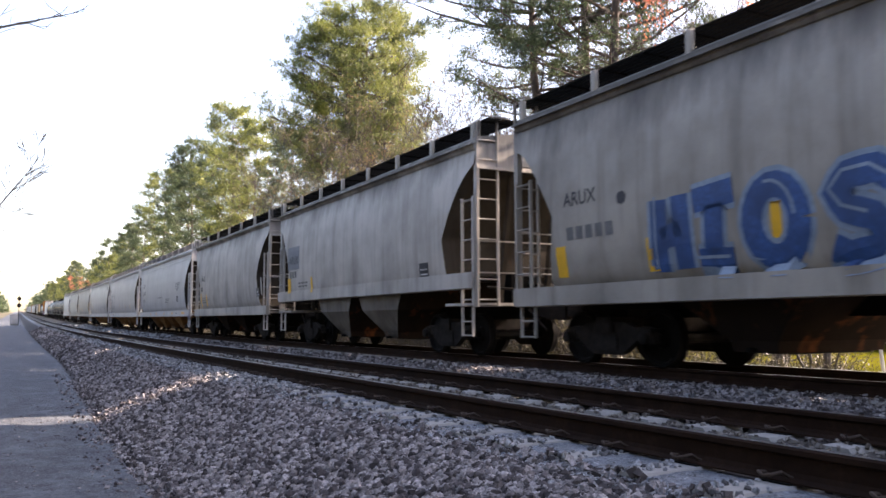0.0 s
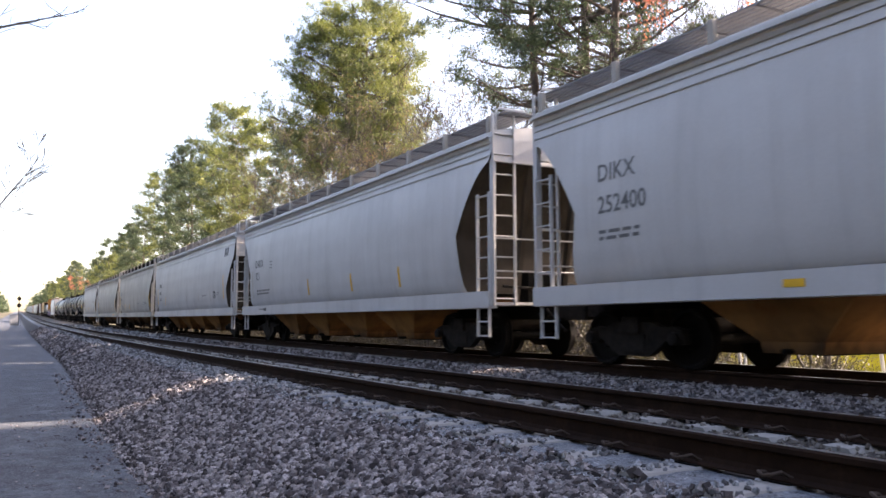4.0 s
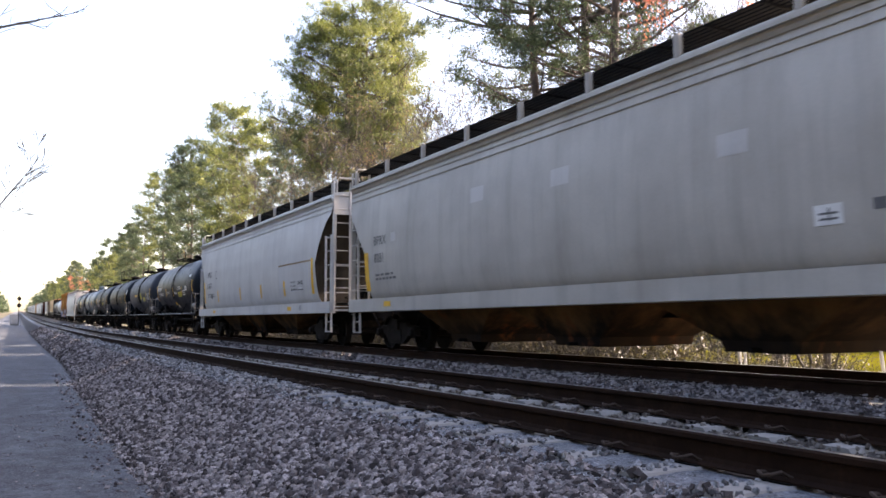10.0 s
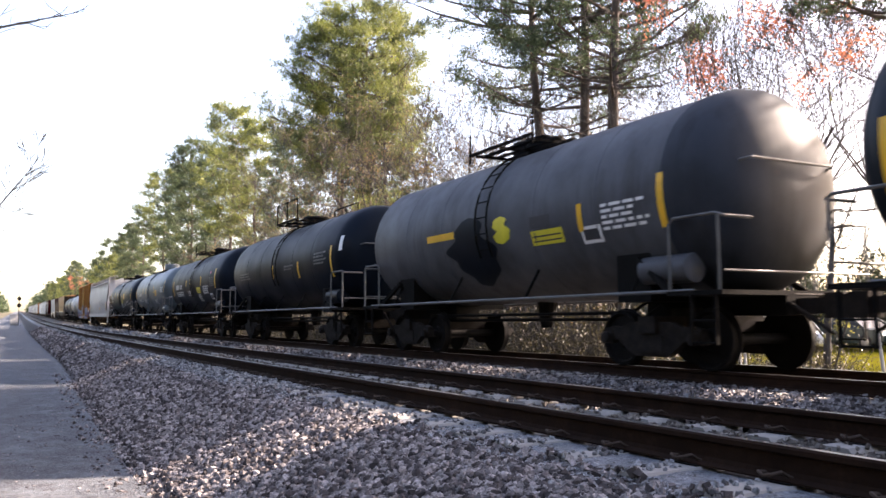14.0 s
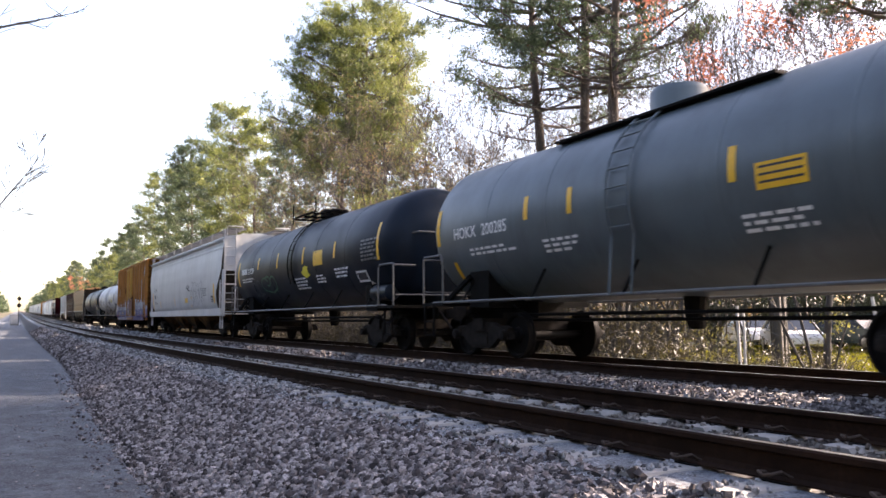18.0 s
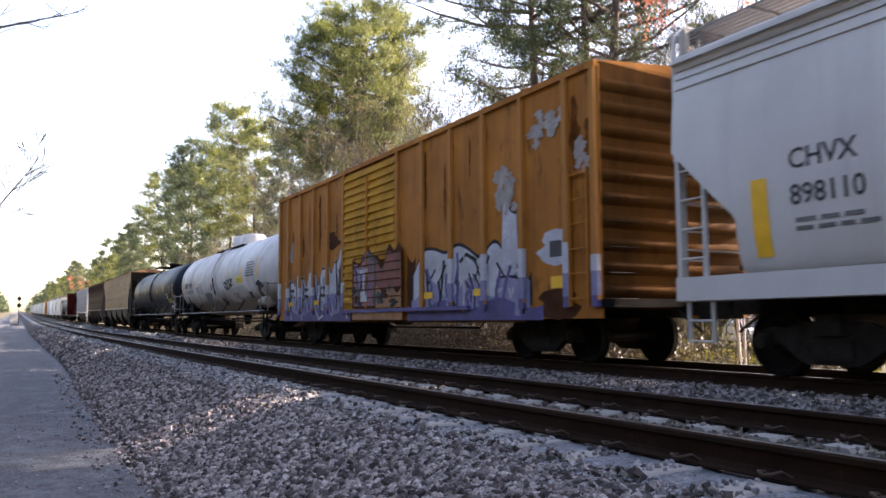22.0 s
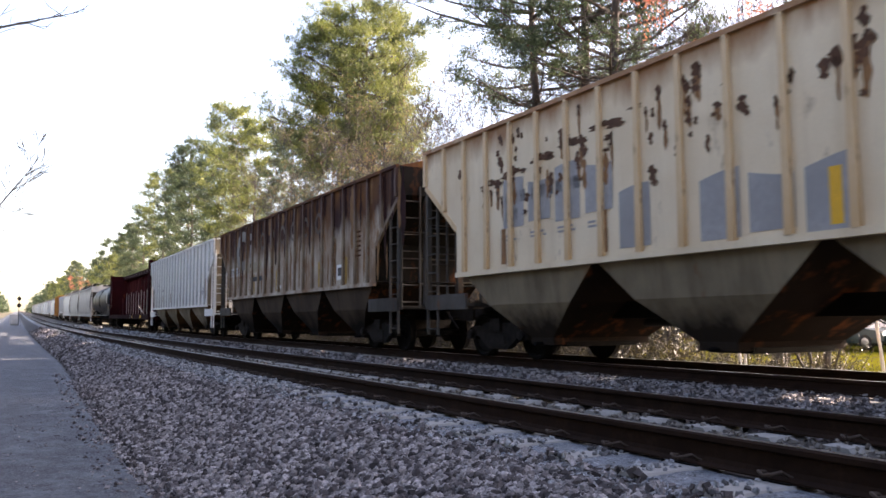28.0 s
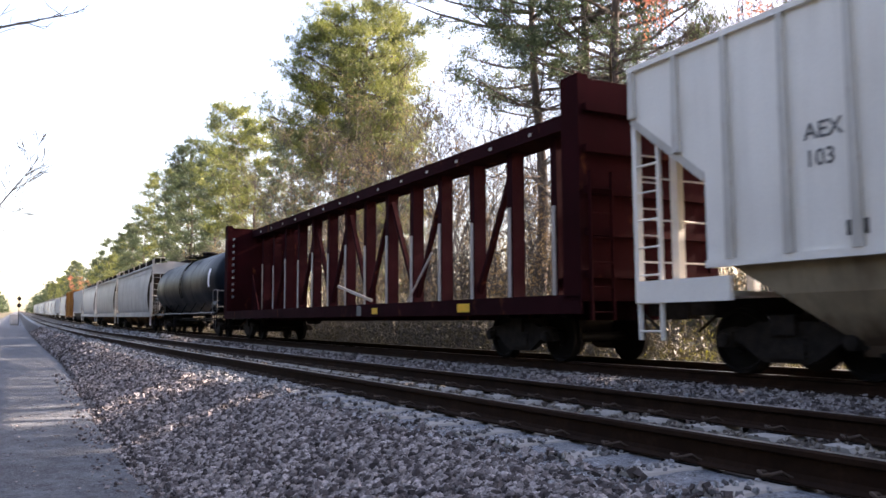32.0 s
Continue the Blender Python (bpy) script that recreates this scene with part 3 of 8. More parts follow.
    def stroke(self, s, pts, width, lift=0.0):
        """A painted line through pts of (u, z), with mitred corners."""
        fine = [pts[0]]
        for (u0, z0), (u1, z1) in zip(pts, pts[1:]):
            k = max(1, int(math.hypot(u1 - u0, z1 - z0) / 0.1))
            fine += [(u0 + (u1 - u0) * i / k, z0 + (z1 - z0) * i / k) for i in range(1, k + 1)]
        n = len(s.v)
        for i, (u, z) in enumerate(fine):
            (u0, z0), (u1, z1) = fine[max(0, i - 1)], fine[min(len(fine) - 1, i + 1)]
            d = math.hypot(u1 - u0, z1 - z0) or 1
            a, b = -(z1 - z0) / d * width / 2, (u1 - u0) / d * width / 2
            s.v += [self.point(u + a * q, z + b * q, lift) for q in (-1, -0.33, 0.33, 1)]
        for i in range(len(fine) - 1):
            s.f += [(n + 4 * i + q, n + 4 * i + q + 1, n + 4 * i + q + 5, n + 4 * i + q + 4) for q in range(3)]


CARS = []          # (root, place of the car's middle along the line at the start)


def car(name, label, category, front, rear):
    root = tagged(new(name), label, category, "cars of the freight train")
    CARS.append((root, (front + rear) / 2))
    return root, rear - front


def hand_wheel(at):
    """A spoked brake wheel that faces along the car."""
    s = Shape()
    s.tube([(at[0] + 0.27 * math.cos(a), at[1], at[2] + 0.27 * math.sin(a)) for a in [k * math.pi / 9 for k in range(19)]], [0.016] * 19, 5, False)
    for k in range(3):
        a = k * math.pi / 3 + 0.4
        s.rod((at[0] + 0.27 * math.cos(a), at[1], at[2] + 0.27 * math.sin(a)), (at[0] - 0.27 * math.cos(a), at[1], at[2] - 0.27 * math.sin(a)), 0.012, 5)
    return s


# ---- covered hopper with smooth curved sides ----
def smooth_hopper(front, rear, label, mat, ends="curved", bays=3, under=None, sill=None, board=True, posts=1.75, waist=1.52, chute=None, raised=0.0):
    root, length = car("covered_hopper", label, "freight car", front, rear)
    half = length / 2 - 0.70
    prof = [(1.22, waist - 0.14), (1.35, waist - 0.06), (1.7, waist), (2.2, waist + 0.03), (2.8, waist + 0.03), (3.3, waist), (3.75, waist - 0.05), (3.98, waist - 0.09)]
    if ends == "straight":
        cut = lambda z: max(0.0, min(1.22, (3.5 - z) * 0.90))
    elif ends == "steep":
        cut = lambda z: max(0.0, min(1.12, (3.25 - z) * 0.92))
    elif ends == "low":
        cut = lambda z: max(0.0, min(1.0, (2.85 - z) * 1.05))
    else:
        cut = lambda z: 1.18 * max(0.0, min(1.0, (3.62 - z) / 1.3)) ** 0.62 if z > 2.32 else 1.18 - 0.16 * (2.32 - z)
    low = 1.22 + raised
    zs = [low + i * (3.98 - low) / 30 for i in range(31)]
    wide = lambda z: float(np.interp(z, [a for a, _ in prof], [b for _, b in prof]))
    cols = 14
    for sx in (-1, 1):
        sheets, n = Shape(), 0
        for z in zs:
            e = half - cut(z)
            for j in range(cols + 1):
                sheets.v.append((sx * wide(z), -e + 2 * e * j / cols, z))
        for i in range(len(zs) - 1):
            for j in range(cols):
                a = n + i * (cols + 1) + j
                sheets.f.append((a, a + 1, a + cols + 2, a + cols + 1))
        part("side_sheet", sheets, mat, root, "smooth curved steel side sheet", smooth=60)
    
    for sy in (-1, 1):
        ends_s, n = Shape(), 0
        for z in zs:
            e = sy * (half - cut(z))
            ends_s.v += [(-wide(z) + 0.004, e, z), (wide(z) - 0.004, e, z)]
        ends_s.f += [(n + 2 * i, n + 2 * i + 1, n + 2 * i + 3, n + 2 * i + 2) for i in range(len(zs) - 1)]
        part("slope_sheet", ends_s, under or mat, root, "dark sloping end sheet", smooth=40)
        apex = max(z for z in zs if cut(z) > 0.0) + 0.04
        y1 = sy * (half + 0.004)
        panel = part("end_panel", Shape().box(-wide(3.6) + 0.05, wide(3.6) - 0.05, min(y1, y1 + sy * 0.02), max(y1, y1 + sy * 0.02), apex, 4.06), mat, root, "flat upper end panel")
        part("panel_lip", Shape().box(-wide(3.6) + 0.05, wide(3.6) - 0.05, min(y1, y1 + sy * 0.07), max(y1, y1 + sy * 0.07), apex - 0.05, apex - 0.002), mat, panel)
        for x in (-0.55, 0.55):
            part("end_strut", Shape().beam((x, y1 - sy * 0.62, 1.03), (x, y1 - sy * 0.10, apex - 0.06), 0.12, 0.09), under or mat, root)
        rig = Shape().box(-0.30, 0.24, min(y1 - sy * 0.55, y1 - sy * 0.85), max(y1 - sy * 0.55, y1 - sy * 0.85), 1.04, 1.62)
        rig.rod((-0.9, y1 - sy * 0.5, 1.35), (0.9, y1 - sy * 0.5, 1.25), 0.03).turned([(-0.28, 0.10), (-0.24, 0.15), (0.24, 0.15), (0.28, 0.10)], 12, "x", (0.62, y1 - sy * 0.72, 1.30))
        part("brake_rigging", rig, STEEL_DARK, root, "dark brake gear on the end platform")
    roof = Shape()
    top = [(-waist + 0.06, 3.95), (-waist + 0.03, 4.0), (-waist + 0.03, 4.06), (-waist + 0.09, 4.08), (-waist + 0.09, 4.16), (-waist + 0.14, 4.20), (-0.6, 4.32), (0, 4.36)]
    top = top + [(-a, b) for a, b in reversed(top[:-1])]
    for j in range(2):
        roof.v += [(x, (half if j else -half), z) for x, z in top]
    k = len(top)
    roof.f += [(i, i + 1, k + i + 1, k + i) for i in range(k - 1)] + [tuple(range(k)), tuple(range(2 * k - 1, k - 1, -1))]
    part("roof", roof, mat, root)
    for sx in (-1, 1):
        rib = Shape().box(sx * (waist + 0.00) - 0.03, sx * (waist + 0.00) + 0.03, -half, half, 4.035, 4.075)
        part("roof_seam", rib, mat, root)
        for zz in (3.70, 3.84):
            if length > 16:
                q = wide(zz)
                part("side_bead", Shape().box(sx * (q - 0.01), sx * (q + 0.022), -half + 0.05, half - 0.05, zz, zz + 0.03), mat, root)
        s = Shape().box(sx * (waist - 0.02) - 0.03, sx * (waist - 0.02) + 0.03, -length / 2 + 0.70, length / 2 - 0.70, 0.93 + raised, 1.23 + raised)
        s.box(sx * (waist - 0.10) - 0.08, sx * (waist - 0.10) + 0.08, -length / 2 + 0.70, length / 2 - 0.70, 0.92 + raised, 0.95 + raised)
        part("side_sill", s, sill or mat, root)
    hatch = Shape().box(-0.28, 0.28, -half + 1.2, half - 1.2, 4.36, 4.44)
    for i in range(int(length / 1.3)):
        y = -half + 1.5 + i * 1.3
        if y < half - 1.4:
            hatch.box(-0.33, 0.33, y - 0.03, y + 0.03, 4.44, 4.49)
    part("hatch_cover", hatch, mat, root, "long trough hatch cover along the roof")
    if board:
        deck = Shape()
        for sx in (-1, 1):
            deck = Shape()
            for i in range(7):
                x = sx * (0.62 + i * 0.105)
                deck.box(x - 0.036, x + 0.036, -half - 0.25, half + 0.25, 4.50, 4.525)
            for i in range(int(2 * half / 0.9) + 1):
                y = -half + i * 0.9
                deck.box(min(sx * 0.58, sx * 1.30), max(sx * 0.58, sx * 1.30), y - 0.02, y + 0.02, 4.475, 4.50)
            part("running_board", deck, STEEL_DARK if board == "dark" else GALV, root, "slatted metal walkway along the roof")
            n = max(2, int(2 * half / posts))
            for i in range(n + 1):
                y = -half + 0.15 + (2 * half - 0.3) * i / n
                part("board_bracket", POST, mat, root, at=Matrix.Translation((sx * (waist - 0.13), y, 4.16)))
    for sy in (-1, 1):
        y0 = sy * (length / 2 - 0.72)
        pl = Shape().box(-1.46, 1.46, min(y0, y0 - sy * 1.15), max(y0, y0 - sy * 1.15), 0.98, 1.03)
        part("end_platform", pl, sill or mat, root)
        for sx in (-1, 1):
            part("corner_post", Shape().beam((sx * 1.42, y0, 0.95), (sx * 1.40, y0, 4.05), 0.07, 0.09), mat, root)
            if ends == "steep":
                part("slope_brace", Shape().beam((sx * 1.36, y0 - sy * 0.42, 1.03), (sx * 1.36, y0 - sy * 1.02, 1.95), 0.06, 0.08), mat, root)
            ladder(root, "side_ladder", 0.97, 3.05, 0.42, mat, (sx * (waist - 0.05), y0 - sy * 0.24, 0))
        ladder(root, "end_ladder", 0.97, 4.5, 0.46, mat, Matrix.Translation((-1.20, y0 + sy * 0.05, 0)) @ Matrix.Rotation(math.pi / 2, 4, "Z"))
        for sx in (-1, 1):
            hand = Shape().tube([(sx * 1.34, y0, 4.05), (sx * 1.34, y0 + sy * 0.02, 4.55), (sx * 1.28, y0 + sy * 0.02, 4.62), (sx * 0.7, y0 + sy * 0.02, 4.62), (sx * 0.66, y0, 4.5)], [0.022] * 5, 6)
            part("roof_handrail", hand, mat, root)
        for z in (1.6, 2.2):
            part("grab_iron", Shape().rod((-1.40, y0, z), (1.40, y0, z), 0.014), mat, root)
        step = Shape()
        for a in (-0.2, 0.2):
            step.beam((-1.44, y0 - sy * 0.3 + a, 0.40), (-1.44, y0 - sy * 0.3 + a, 0.95), 0.03, 0.05)
        for z in (0.42, 0.68):
            step.rod((-1.45, y0 - sy * 0.3 - 0.2, z), (-1.45, y0 - sy * 0.3 + 0.2, z), 0.014)
        part("stirrup_step", step, mat, root)
    for sx in (-1, 1):
        brake = hand_wheel((0.75, -length / 2 + 0.55, 2.2))
    part("brake_wheel", brake, mat, root)
    centres = length / 2 - 2.55
    span = 2 * (centres - 1.35)
    for i in range(bays):
        y = -span / 2 + span * (i + 0.5) / bays
        w = span / bays * 0.49
        s = Shape()
        n = len(s.v)
        for z, a, b in ((1.22, 1.40, w), (0.95, 1.34, w * 0.86), (0.42, 1.0, w * 0.34), (0.28, 0.98, w * 0.32)) if bays > 2 else ((low, 1.40, w * (0.82 + 0.4 * raised)), (0.95, 1.36, w * 0.70), (0.42, 1.05, w * 0.26), (0.28, 1.02, w * 0.24)):
            s.v += [(-a, y - b, z), (a, y - b, z), (a, y + b, z), (-a, y + b, z)]
        # slope faces get their own darker rust: shade under the car put into colour
        slope = Shape()
        for r in range(3):
            for q in range(4):
                a = n + 4 * r + q
                b = n + 4 * r + (q + 1) % 4
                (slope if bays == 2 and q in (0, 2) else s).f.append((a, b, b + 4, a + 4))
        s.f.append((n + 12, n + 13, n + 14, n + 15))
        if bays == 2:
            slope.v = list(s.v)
            part("hopper_slope", slope, SHADED_CHUTE_RUST, root, "rusted slope sheet of a discharge hopper, darkened for shade")
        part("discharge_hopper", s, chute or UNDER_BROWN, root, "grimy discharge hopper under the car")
        part("outlet_gate", Shape().box(-0.75, 0.75, y - 0.32, y + 0.32, 0.26, 0.34).rod((-1.15, y, 0.31), (1.15, y, 0.31), 0.035), STEEL_DARK, root)
    running_gear(root, length, centres, 1.0)
    return root, Marks(lambda z: waist + 0.01 if z < 1.19 + raised else wide(z), (front + rear) / 2), half


GALV = plain("galvanised_grating", (0.16, 0.16, 0.165), 0.5, 0.4, 0.2, 6, 0)
# the second colour makes the chutes darker towards the outlets
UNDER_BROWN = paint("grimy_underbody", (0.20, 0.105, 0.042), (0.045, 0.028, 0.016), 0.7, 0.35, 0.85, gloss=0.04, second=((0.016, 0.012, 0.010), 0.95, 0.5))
# rust darkened almost to black, to stand for shade between the chutes
SHADED_CHUTE_RUST = paint("shade_dark_rusted_chute", (0.022, 0.0155, 0.012), (0.010, 0.008, 0.007), 0.5, 0.4, 0.9, gloss=0.02)
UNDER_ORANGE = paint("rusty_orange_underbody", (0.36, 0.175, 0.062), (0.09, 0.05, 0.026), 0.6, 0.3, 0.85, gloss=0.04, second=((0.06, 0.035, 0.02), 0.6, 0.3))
# end slopes and struts, much darker than the car sides
SLOPE_GREY = paint("dark_grey_slope_sheet", (0.058, 0.049, 0.040), (0.020, 0.017, 0.014), 0.7, 0.15, 0.85, gloss=0.04)
POST = Shape().box(-0.035, 0.035, -0.05, 0.05, 0.0, 0.33).mesh("board_bracket")


# ---- covered hopper with ribbed flat sides ----
def ribbed_hopper(front, rear, label, mat, under, ribs=23, bays=4, side_low=1.42, rib_mat=None, end_mat=None, slope_mat=None, bay_mat=None):
    root, length = car("covered_hopper", label, "freight car", front, rear)
    half = length / 2 - 0.68
    w = 1.50
    cut = lambda z: 0.0 if z > 3.55 else min(1.32, (3.55 - z) * 1.3)
    outline = [(half, 4.22), (half, 3.55), (half - 1.32, 2.535), (half - 1.32, side_low)]
    outline = outline + [(-a, b) for a, b in reversed(outline)]
    for sx in (-1, 1):
        s = Shape().prism(outline, sx * w, sx * (w - 0.02))
        part("side_sheet", s, mat, root, "flat side sheet")
        n = ribs
        for i in range(n + 1):
            y = -half + 0.06 + (2 * half - 0.12) * i / n
            z0 = side_low
            gap = half - abs(y)
            if gap < 1.32:
                z0 = max(2.535, 3.55 - gap / 1.3)
            if z0 < 3.6:
                rb = Shape().prism([(-0.055, z0), (0.055, z0), (0.035, 4.16), (-0.035, 4.16)], sx * (w + 0.002), sx * (w + 0.065))
                part("side_rib", rb, rib_mat or mat, root, at=(0, y, 0))
        for sy in (-1, 1):
            part("slope_flange", Shape().prism([(sy * half, 3.55), (sy * half, 3.42), (sy * (half - 1.30), 2.42), (sy * (half - 1.32), 2.535)], sx * (w - 0.06), sx * (w + 0.012)), rib_mat or mat, root)
        part("side_plate", Shape().box(sx * (w - 0.02), sx * (w + 0.055), -half, half, 4.165, 4.235), mat, root)
        part("side_sill", Shape().box(sx * (w - 0.05), sx * (w + 0.05), -half + 1.34, half - 1.34, side_low - 0.09, side_low + 0.002), mat, root)
    roof = Shape()
    top = [(-w, 4.20), (-0.9, 4.36), (0, 4.42), (0.9, 4.36), (w, 4.20)]
    roof.v = [(x, y, z) for y in (-half, half) for x, z in top]
    roof.f = [(i, i + 1, 6 + i, 5 + i) for i in range(4)] + [(0, 1, 2, 3, 4), (9, 8, 7, 6, 5)]
    part("roof", roof, mat, root)
    part("hatch_cover", Shape().box(-0.35, 0.35, -half + 0.8, half - 0.8, 4.42, 4.50), mat, root)
    for sy in (-1, 1):
        ends_s = Shape()
        zs = (4.21, 3.55, 2.535, 1.7, side_low)
        n = len(ends_s.v)
        for z in zs:
            e = sy * (half - 0.004 - cut(max(z, 1.7)))
            ends_s.v += [(-w + 0.022, e, z), (w - 0.022, e, z)]
        ends_s.f += [(n + 2 * i, n + 2 * i + 1, n + 2 * i + 3, n + 2 * i + 2) for i in range(len(zs) - 1)]
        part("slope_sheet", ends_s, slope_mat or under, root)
    for sy in (-1, 1):
        y0 = sy * (length / 2 - 0.71)
        part("end_platform", Shape().box(-1.48, 1.48, min(y0, y0 - sy * 1.5), max(y0, y0 - sy * 1.5), 0.98, 1.04), end_mat or mat, root)
        for sx in (-1, 1):
            part("end_sill", Shape().box(sx * 1.46, sx * 1.52, min(y0, y0 - sy * 1.65), max(y0, y0 - sy * 1.65), 0.92, 1.22), end_mat or mat, root)
            part("corner_post", Shape().beam((sx * 1.44, y0, 0.95), (sx * 1.44, y0, 3.6), 0.08, 0.10), end_mat or mat, root)
            part("end_strut", Shape().beam((sx * 0.75, y0 - sy * 0.05, 1.0), (sx * 0.75, y0 - sy * 0.05, 3.9), 0.14, 0.12), end_mat or mat, root)
            ladder(root, "side_ladder", 0.42, 3.2, 0.42, end_mat or mat, (sx * 1.47, y0 - sy * 0.24, 0))
        ladder(root, "end_ladder", 1.0, 3.75, 0.46, end_mat or mat, Matrix.Translation((-1.20, y0 + sy * 0.06, 0)) @ Matrix.Rotation(math.pi / 2, 4, "Z"))
        for z in (1.5, 2.1, 2.7):
            part("grab_iron", Shape().rod((-1.42, y0, z), (1.42, y0, z), 0.014), end_mat or mat, root)
    part("brake_wheel", hand_wheel((0.75, -length / 2 + 0.62, 2.6)), under, root)
    centres = length / 2 - 2.75
    span = 2 * (half - 1.55)
    for i in range(bays):
        y = -span / 2 + span * (i + 0.5) / bays
        b = span / bays * 0.5
        s = Shape()
        for z, a, c in ((side_low - 0.02, 1.46, b), (0.98, 1.36, b * 0.62), (0.40, 1.06, b * 0.17), (0.28, 1.04, b * 0.17)):
            s.v += [(-a, y - c, z), (a, y - c, z), (a, y + c, z), (-a, y + c, z)]
        # fore and aft slopes are coloured darker than the sides, as if in shade
        slope = Shape()
        for r in range(3):
            for q in range(4):
                e, g = 4 * r + q, 4 * r + (q + 1) % 4
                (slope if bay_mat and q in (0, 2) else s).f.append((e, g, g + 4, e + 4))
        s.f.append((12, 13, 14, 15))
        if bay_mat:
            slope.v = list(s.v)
            part("hopper_slope", slope, bay_mat, root, "rust-brown slope sheet of a discharge hopper, darkened for shade")
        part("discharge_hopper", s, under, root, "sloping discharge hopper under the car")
        part("outlet_gate", Shape().box(-0.8, 0.8, y - 0.36, y + 0.36, 0.25, 0.33).rod((-1.2, y, 0.30), (1.2, y, 0.30), 0.035), STEEL_DARK, root)
    running_gear(root, length, centres, 1.0)
    return root, Marks(lambda z: w, (front + rear) / 2), half


# ---- tank car ----
def tank_car(front, rear, label, mat, dome="platform", radius=1.45, belt=False, sill_mat=None, straps=True, head_mat=None):
    root, length = car("tank_car", label, "freight car", front, rear)
    half = length / 2 - 0.80
    zc = 2.48
    rings = [(-half, 0.02), (-half + 0.02, 0.45), (-half + 0.08, 0.85), (-half + 0.20, 1.16), (-half + 0.38, 1.36), (-half + 0.62, radius)]
    rings = rings + [(-half + 0.72 + (2 * half - 1.44) * i / 6, radius) for i in range(1, 6)] + [(-a, b) for a, b in reversed(rings)]
    part("tank", Shape().turned(rings, 48, "y", (0, 0, zc)), mat, root, smooth=35)
    if head_mat:
        cap = [(a - 0.004, b + 0.004) for a, b in rings[:6]] + [(-half + 0.95, radius + 0.004)]
        part("tank_head", Shape().turned(cap, 48, "y", (0, 0, zc)), head_mat, root, "dark blue-grey tank head", smooth=35)
    for i in range(1, 6):
        y = -half + 0.72 + (2 * half - 1.44) * i / 6
        if i != 3:
            part("weld_band", Shape().turned([(y - 0.02, radius + 0.001), (y - 0.012, radius + 0.006), (y + 0.012, radius + 0.006), (y + 0.02, radius + 0.001)], 48, "y", (0, 0, zc)), mat, root, smooth=35)
    if belt:
        for dy in (-0.55, 0.45):
            part("tank_strap", Shape().turned([(dy - 0.06, radius + 0.001), (dy - 0.05, radius + 0.03), (dy + 0.05, radius + 0.03), (dy + 0.06, radius + 0.001)], 48, "y", (0, 0, zc)), mat, root, smooth=35)
    steel = sill_mat or STEEL_DARK
    for sy in (-1, 1):
        y0 = sy * (length / 2 - 0.72)
        y1 = y0 - sy * 2.6
        part("stub_sill", Shape().box(-0.30, 0.30, min(y0, y1), max(y0, y1), 0.74, 1.06), steel, root)
        part("end_platform", Shape().box(-1.46, 1.46, min(y0, y0 - sy * 0.95), max(y0, y0 - sy * 0.95), 1.00, 1.06), steel, root)
        for sx in (-1, 1):
            part("saddle", Shape().prism([(y0 - sy * 1.55, 0.95), (y0 - sy * 2.25, 0.95), (y0 - sy * 2.25, 1.75), (y0 - sy * 1.55, 1.75)], sx * 0.30, sx * 1.18), steel, root)
            part("saddle_brace", Shape().beam((sx * 1.40, y0 - sy * 0.9, 1.03), (sx * 1.25, y0 - sy * 1.7, 1.55), 0.08, 0.08), steel, root)
            rl = Shape()
            rl.tube([(sx * 1.44, y0 - sy * 0.9, 1.05), (sx * 1.44, y0 - sy * 0.9, 1.95), (sx * 1.44, y0 - sy * 0.82, 2.02), (sx * 1.44, y0 - sy * 0.1, 2.02), (sx * 1.40, y0, 1.98), (sx * 0.9, y0, 1.98)], [0.022] * 6, 6)
            rl.rod((sx * 1.44, y0 - sy * 0.05, 1.05), (sx * 1.44, y0 - sy * 0.05, 2.0), 0.022)
            part("end_railing", rl, RAILING, root, "thin end handrail")
            step = Shape()
            for a in (-0.2, 0.2):
                step.beam((sx * 1.44, y0 - sy * 0.32 + a, 0.38), (sx * 1.44, y0 - sy * 0.32 + a, 1.0), 0.03, 0.05)
            for z in (0.40, 0.68):
                step.rod((sx * 1.45, y0 - sy * 0.32 - 0.2, z), (sx * 1.45, y0 - sy * 0.32 + 0.2, z), 0.014)
            part("stirrup_step", step, steel, root)
        part("head_grab_iron", Shape().tube([(-0.9, y0 - sy * 0.25, 2.75), (-0.8, y0 - sy * 0.05, 2.78), (0.8, y0 - sy * 0.05, 2.78), (0.9, y0 - sy * 0.25, 2.75)], [0.018] * 4, 6), RAILING, root)
        for z in (1.3,):
            part("coupler_railing", Shape().rod((-1.40, y0, z), (1.40, y0, z), 0.016), RAILING, root)
    for sx in (-1, 1):
        part("side_handrail", Shape().rod((sx * 1.43, -half + 0.4, 1.06), (sx * 1.43, half - 0.4, 1.06), 0.026, 8), RAILING, root, "thin horizontal side handrail")
        k = int(length / 2.6)
        for i in range(k):
            y = -half + 1.6 + (2 * half - 3.2) * i / (k - 1)
            part("handrail_bracket", Shape().beam((sx * 1.42, y, 1.06), (sx * 1.12, y, 1.56), 0.03, 0.04), steel, root)
    # top fittings
    deck = Shape().beam((-1.05, 0, zc + radius + 0.03), (1.05, 0, zc + radius + 0.03), 0.05)
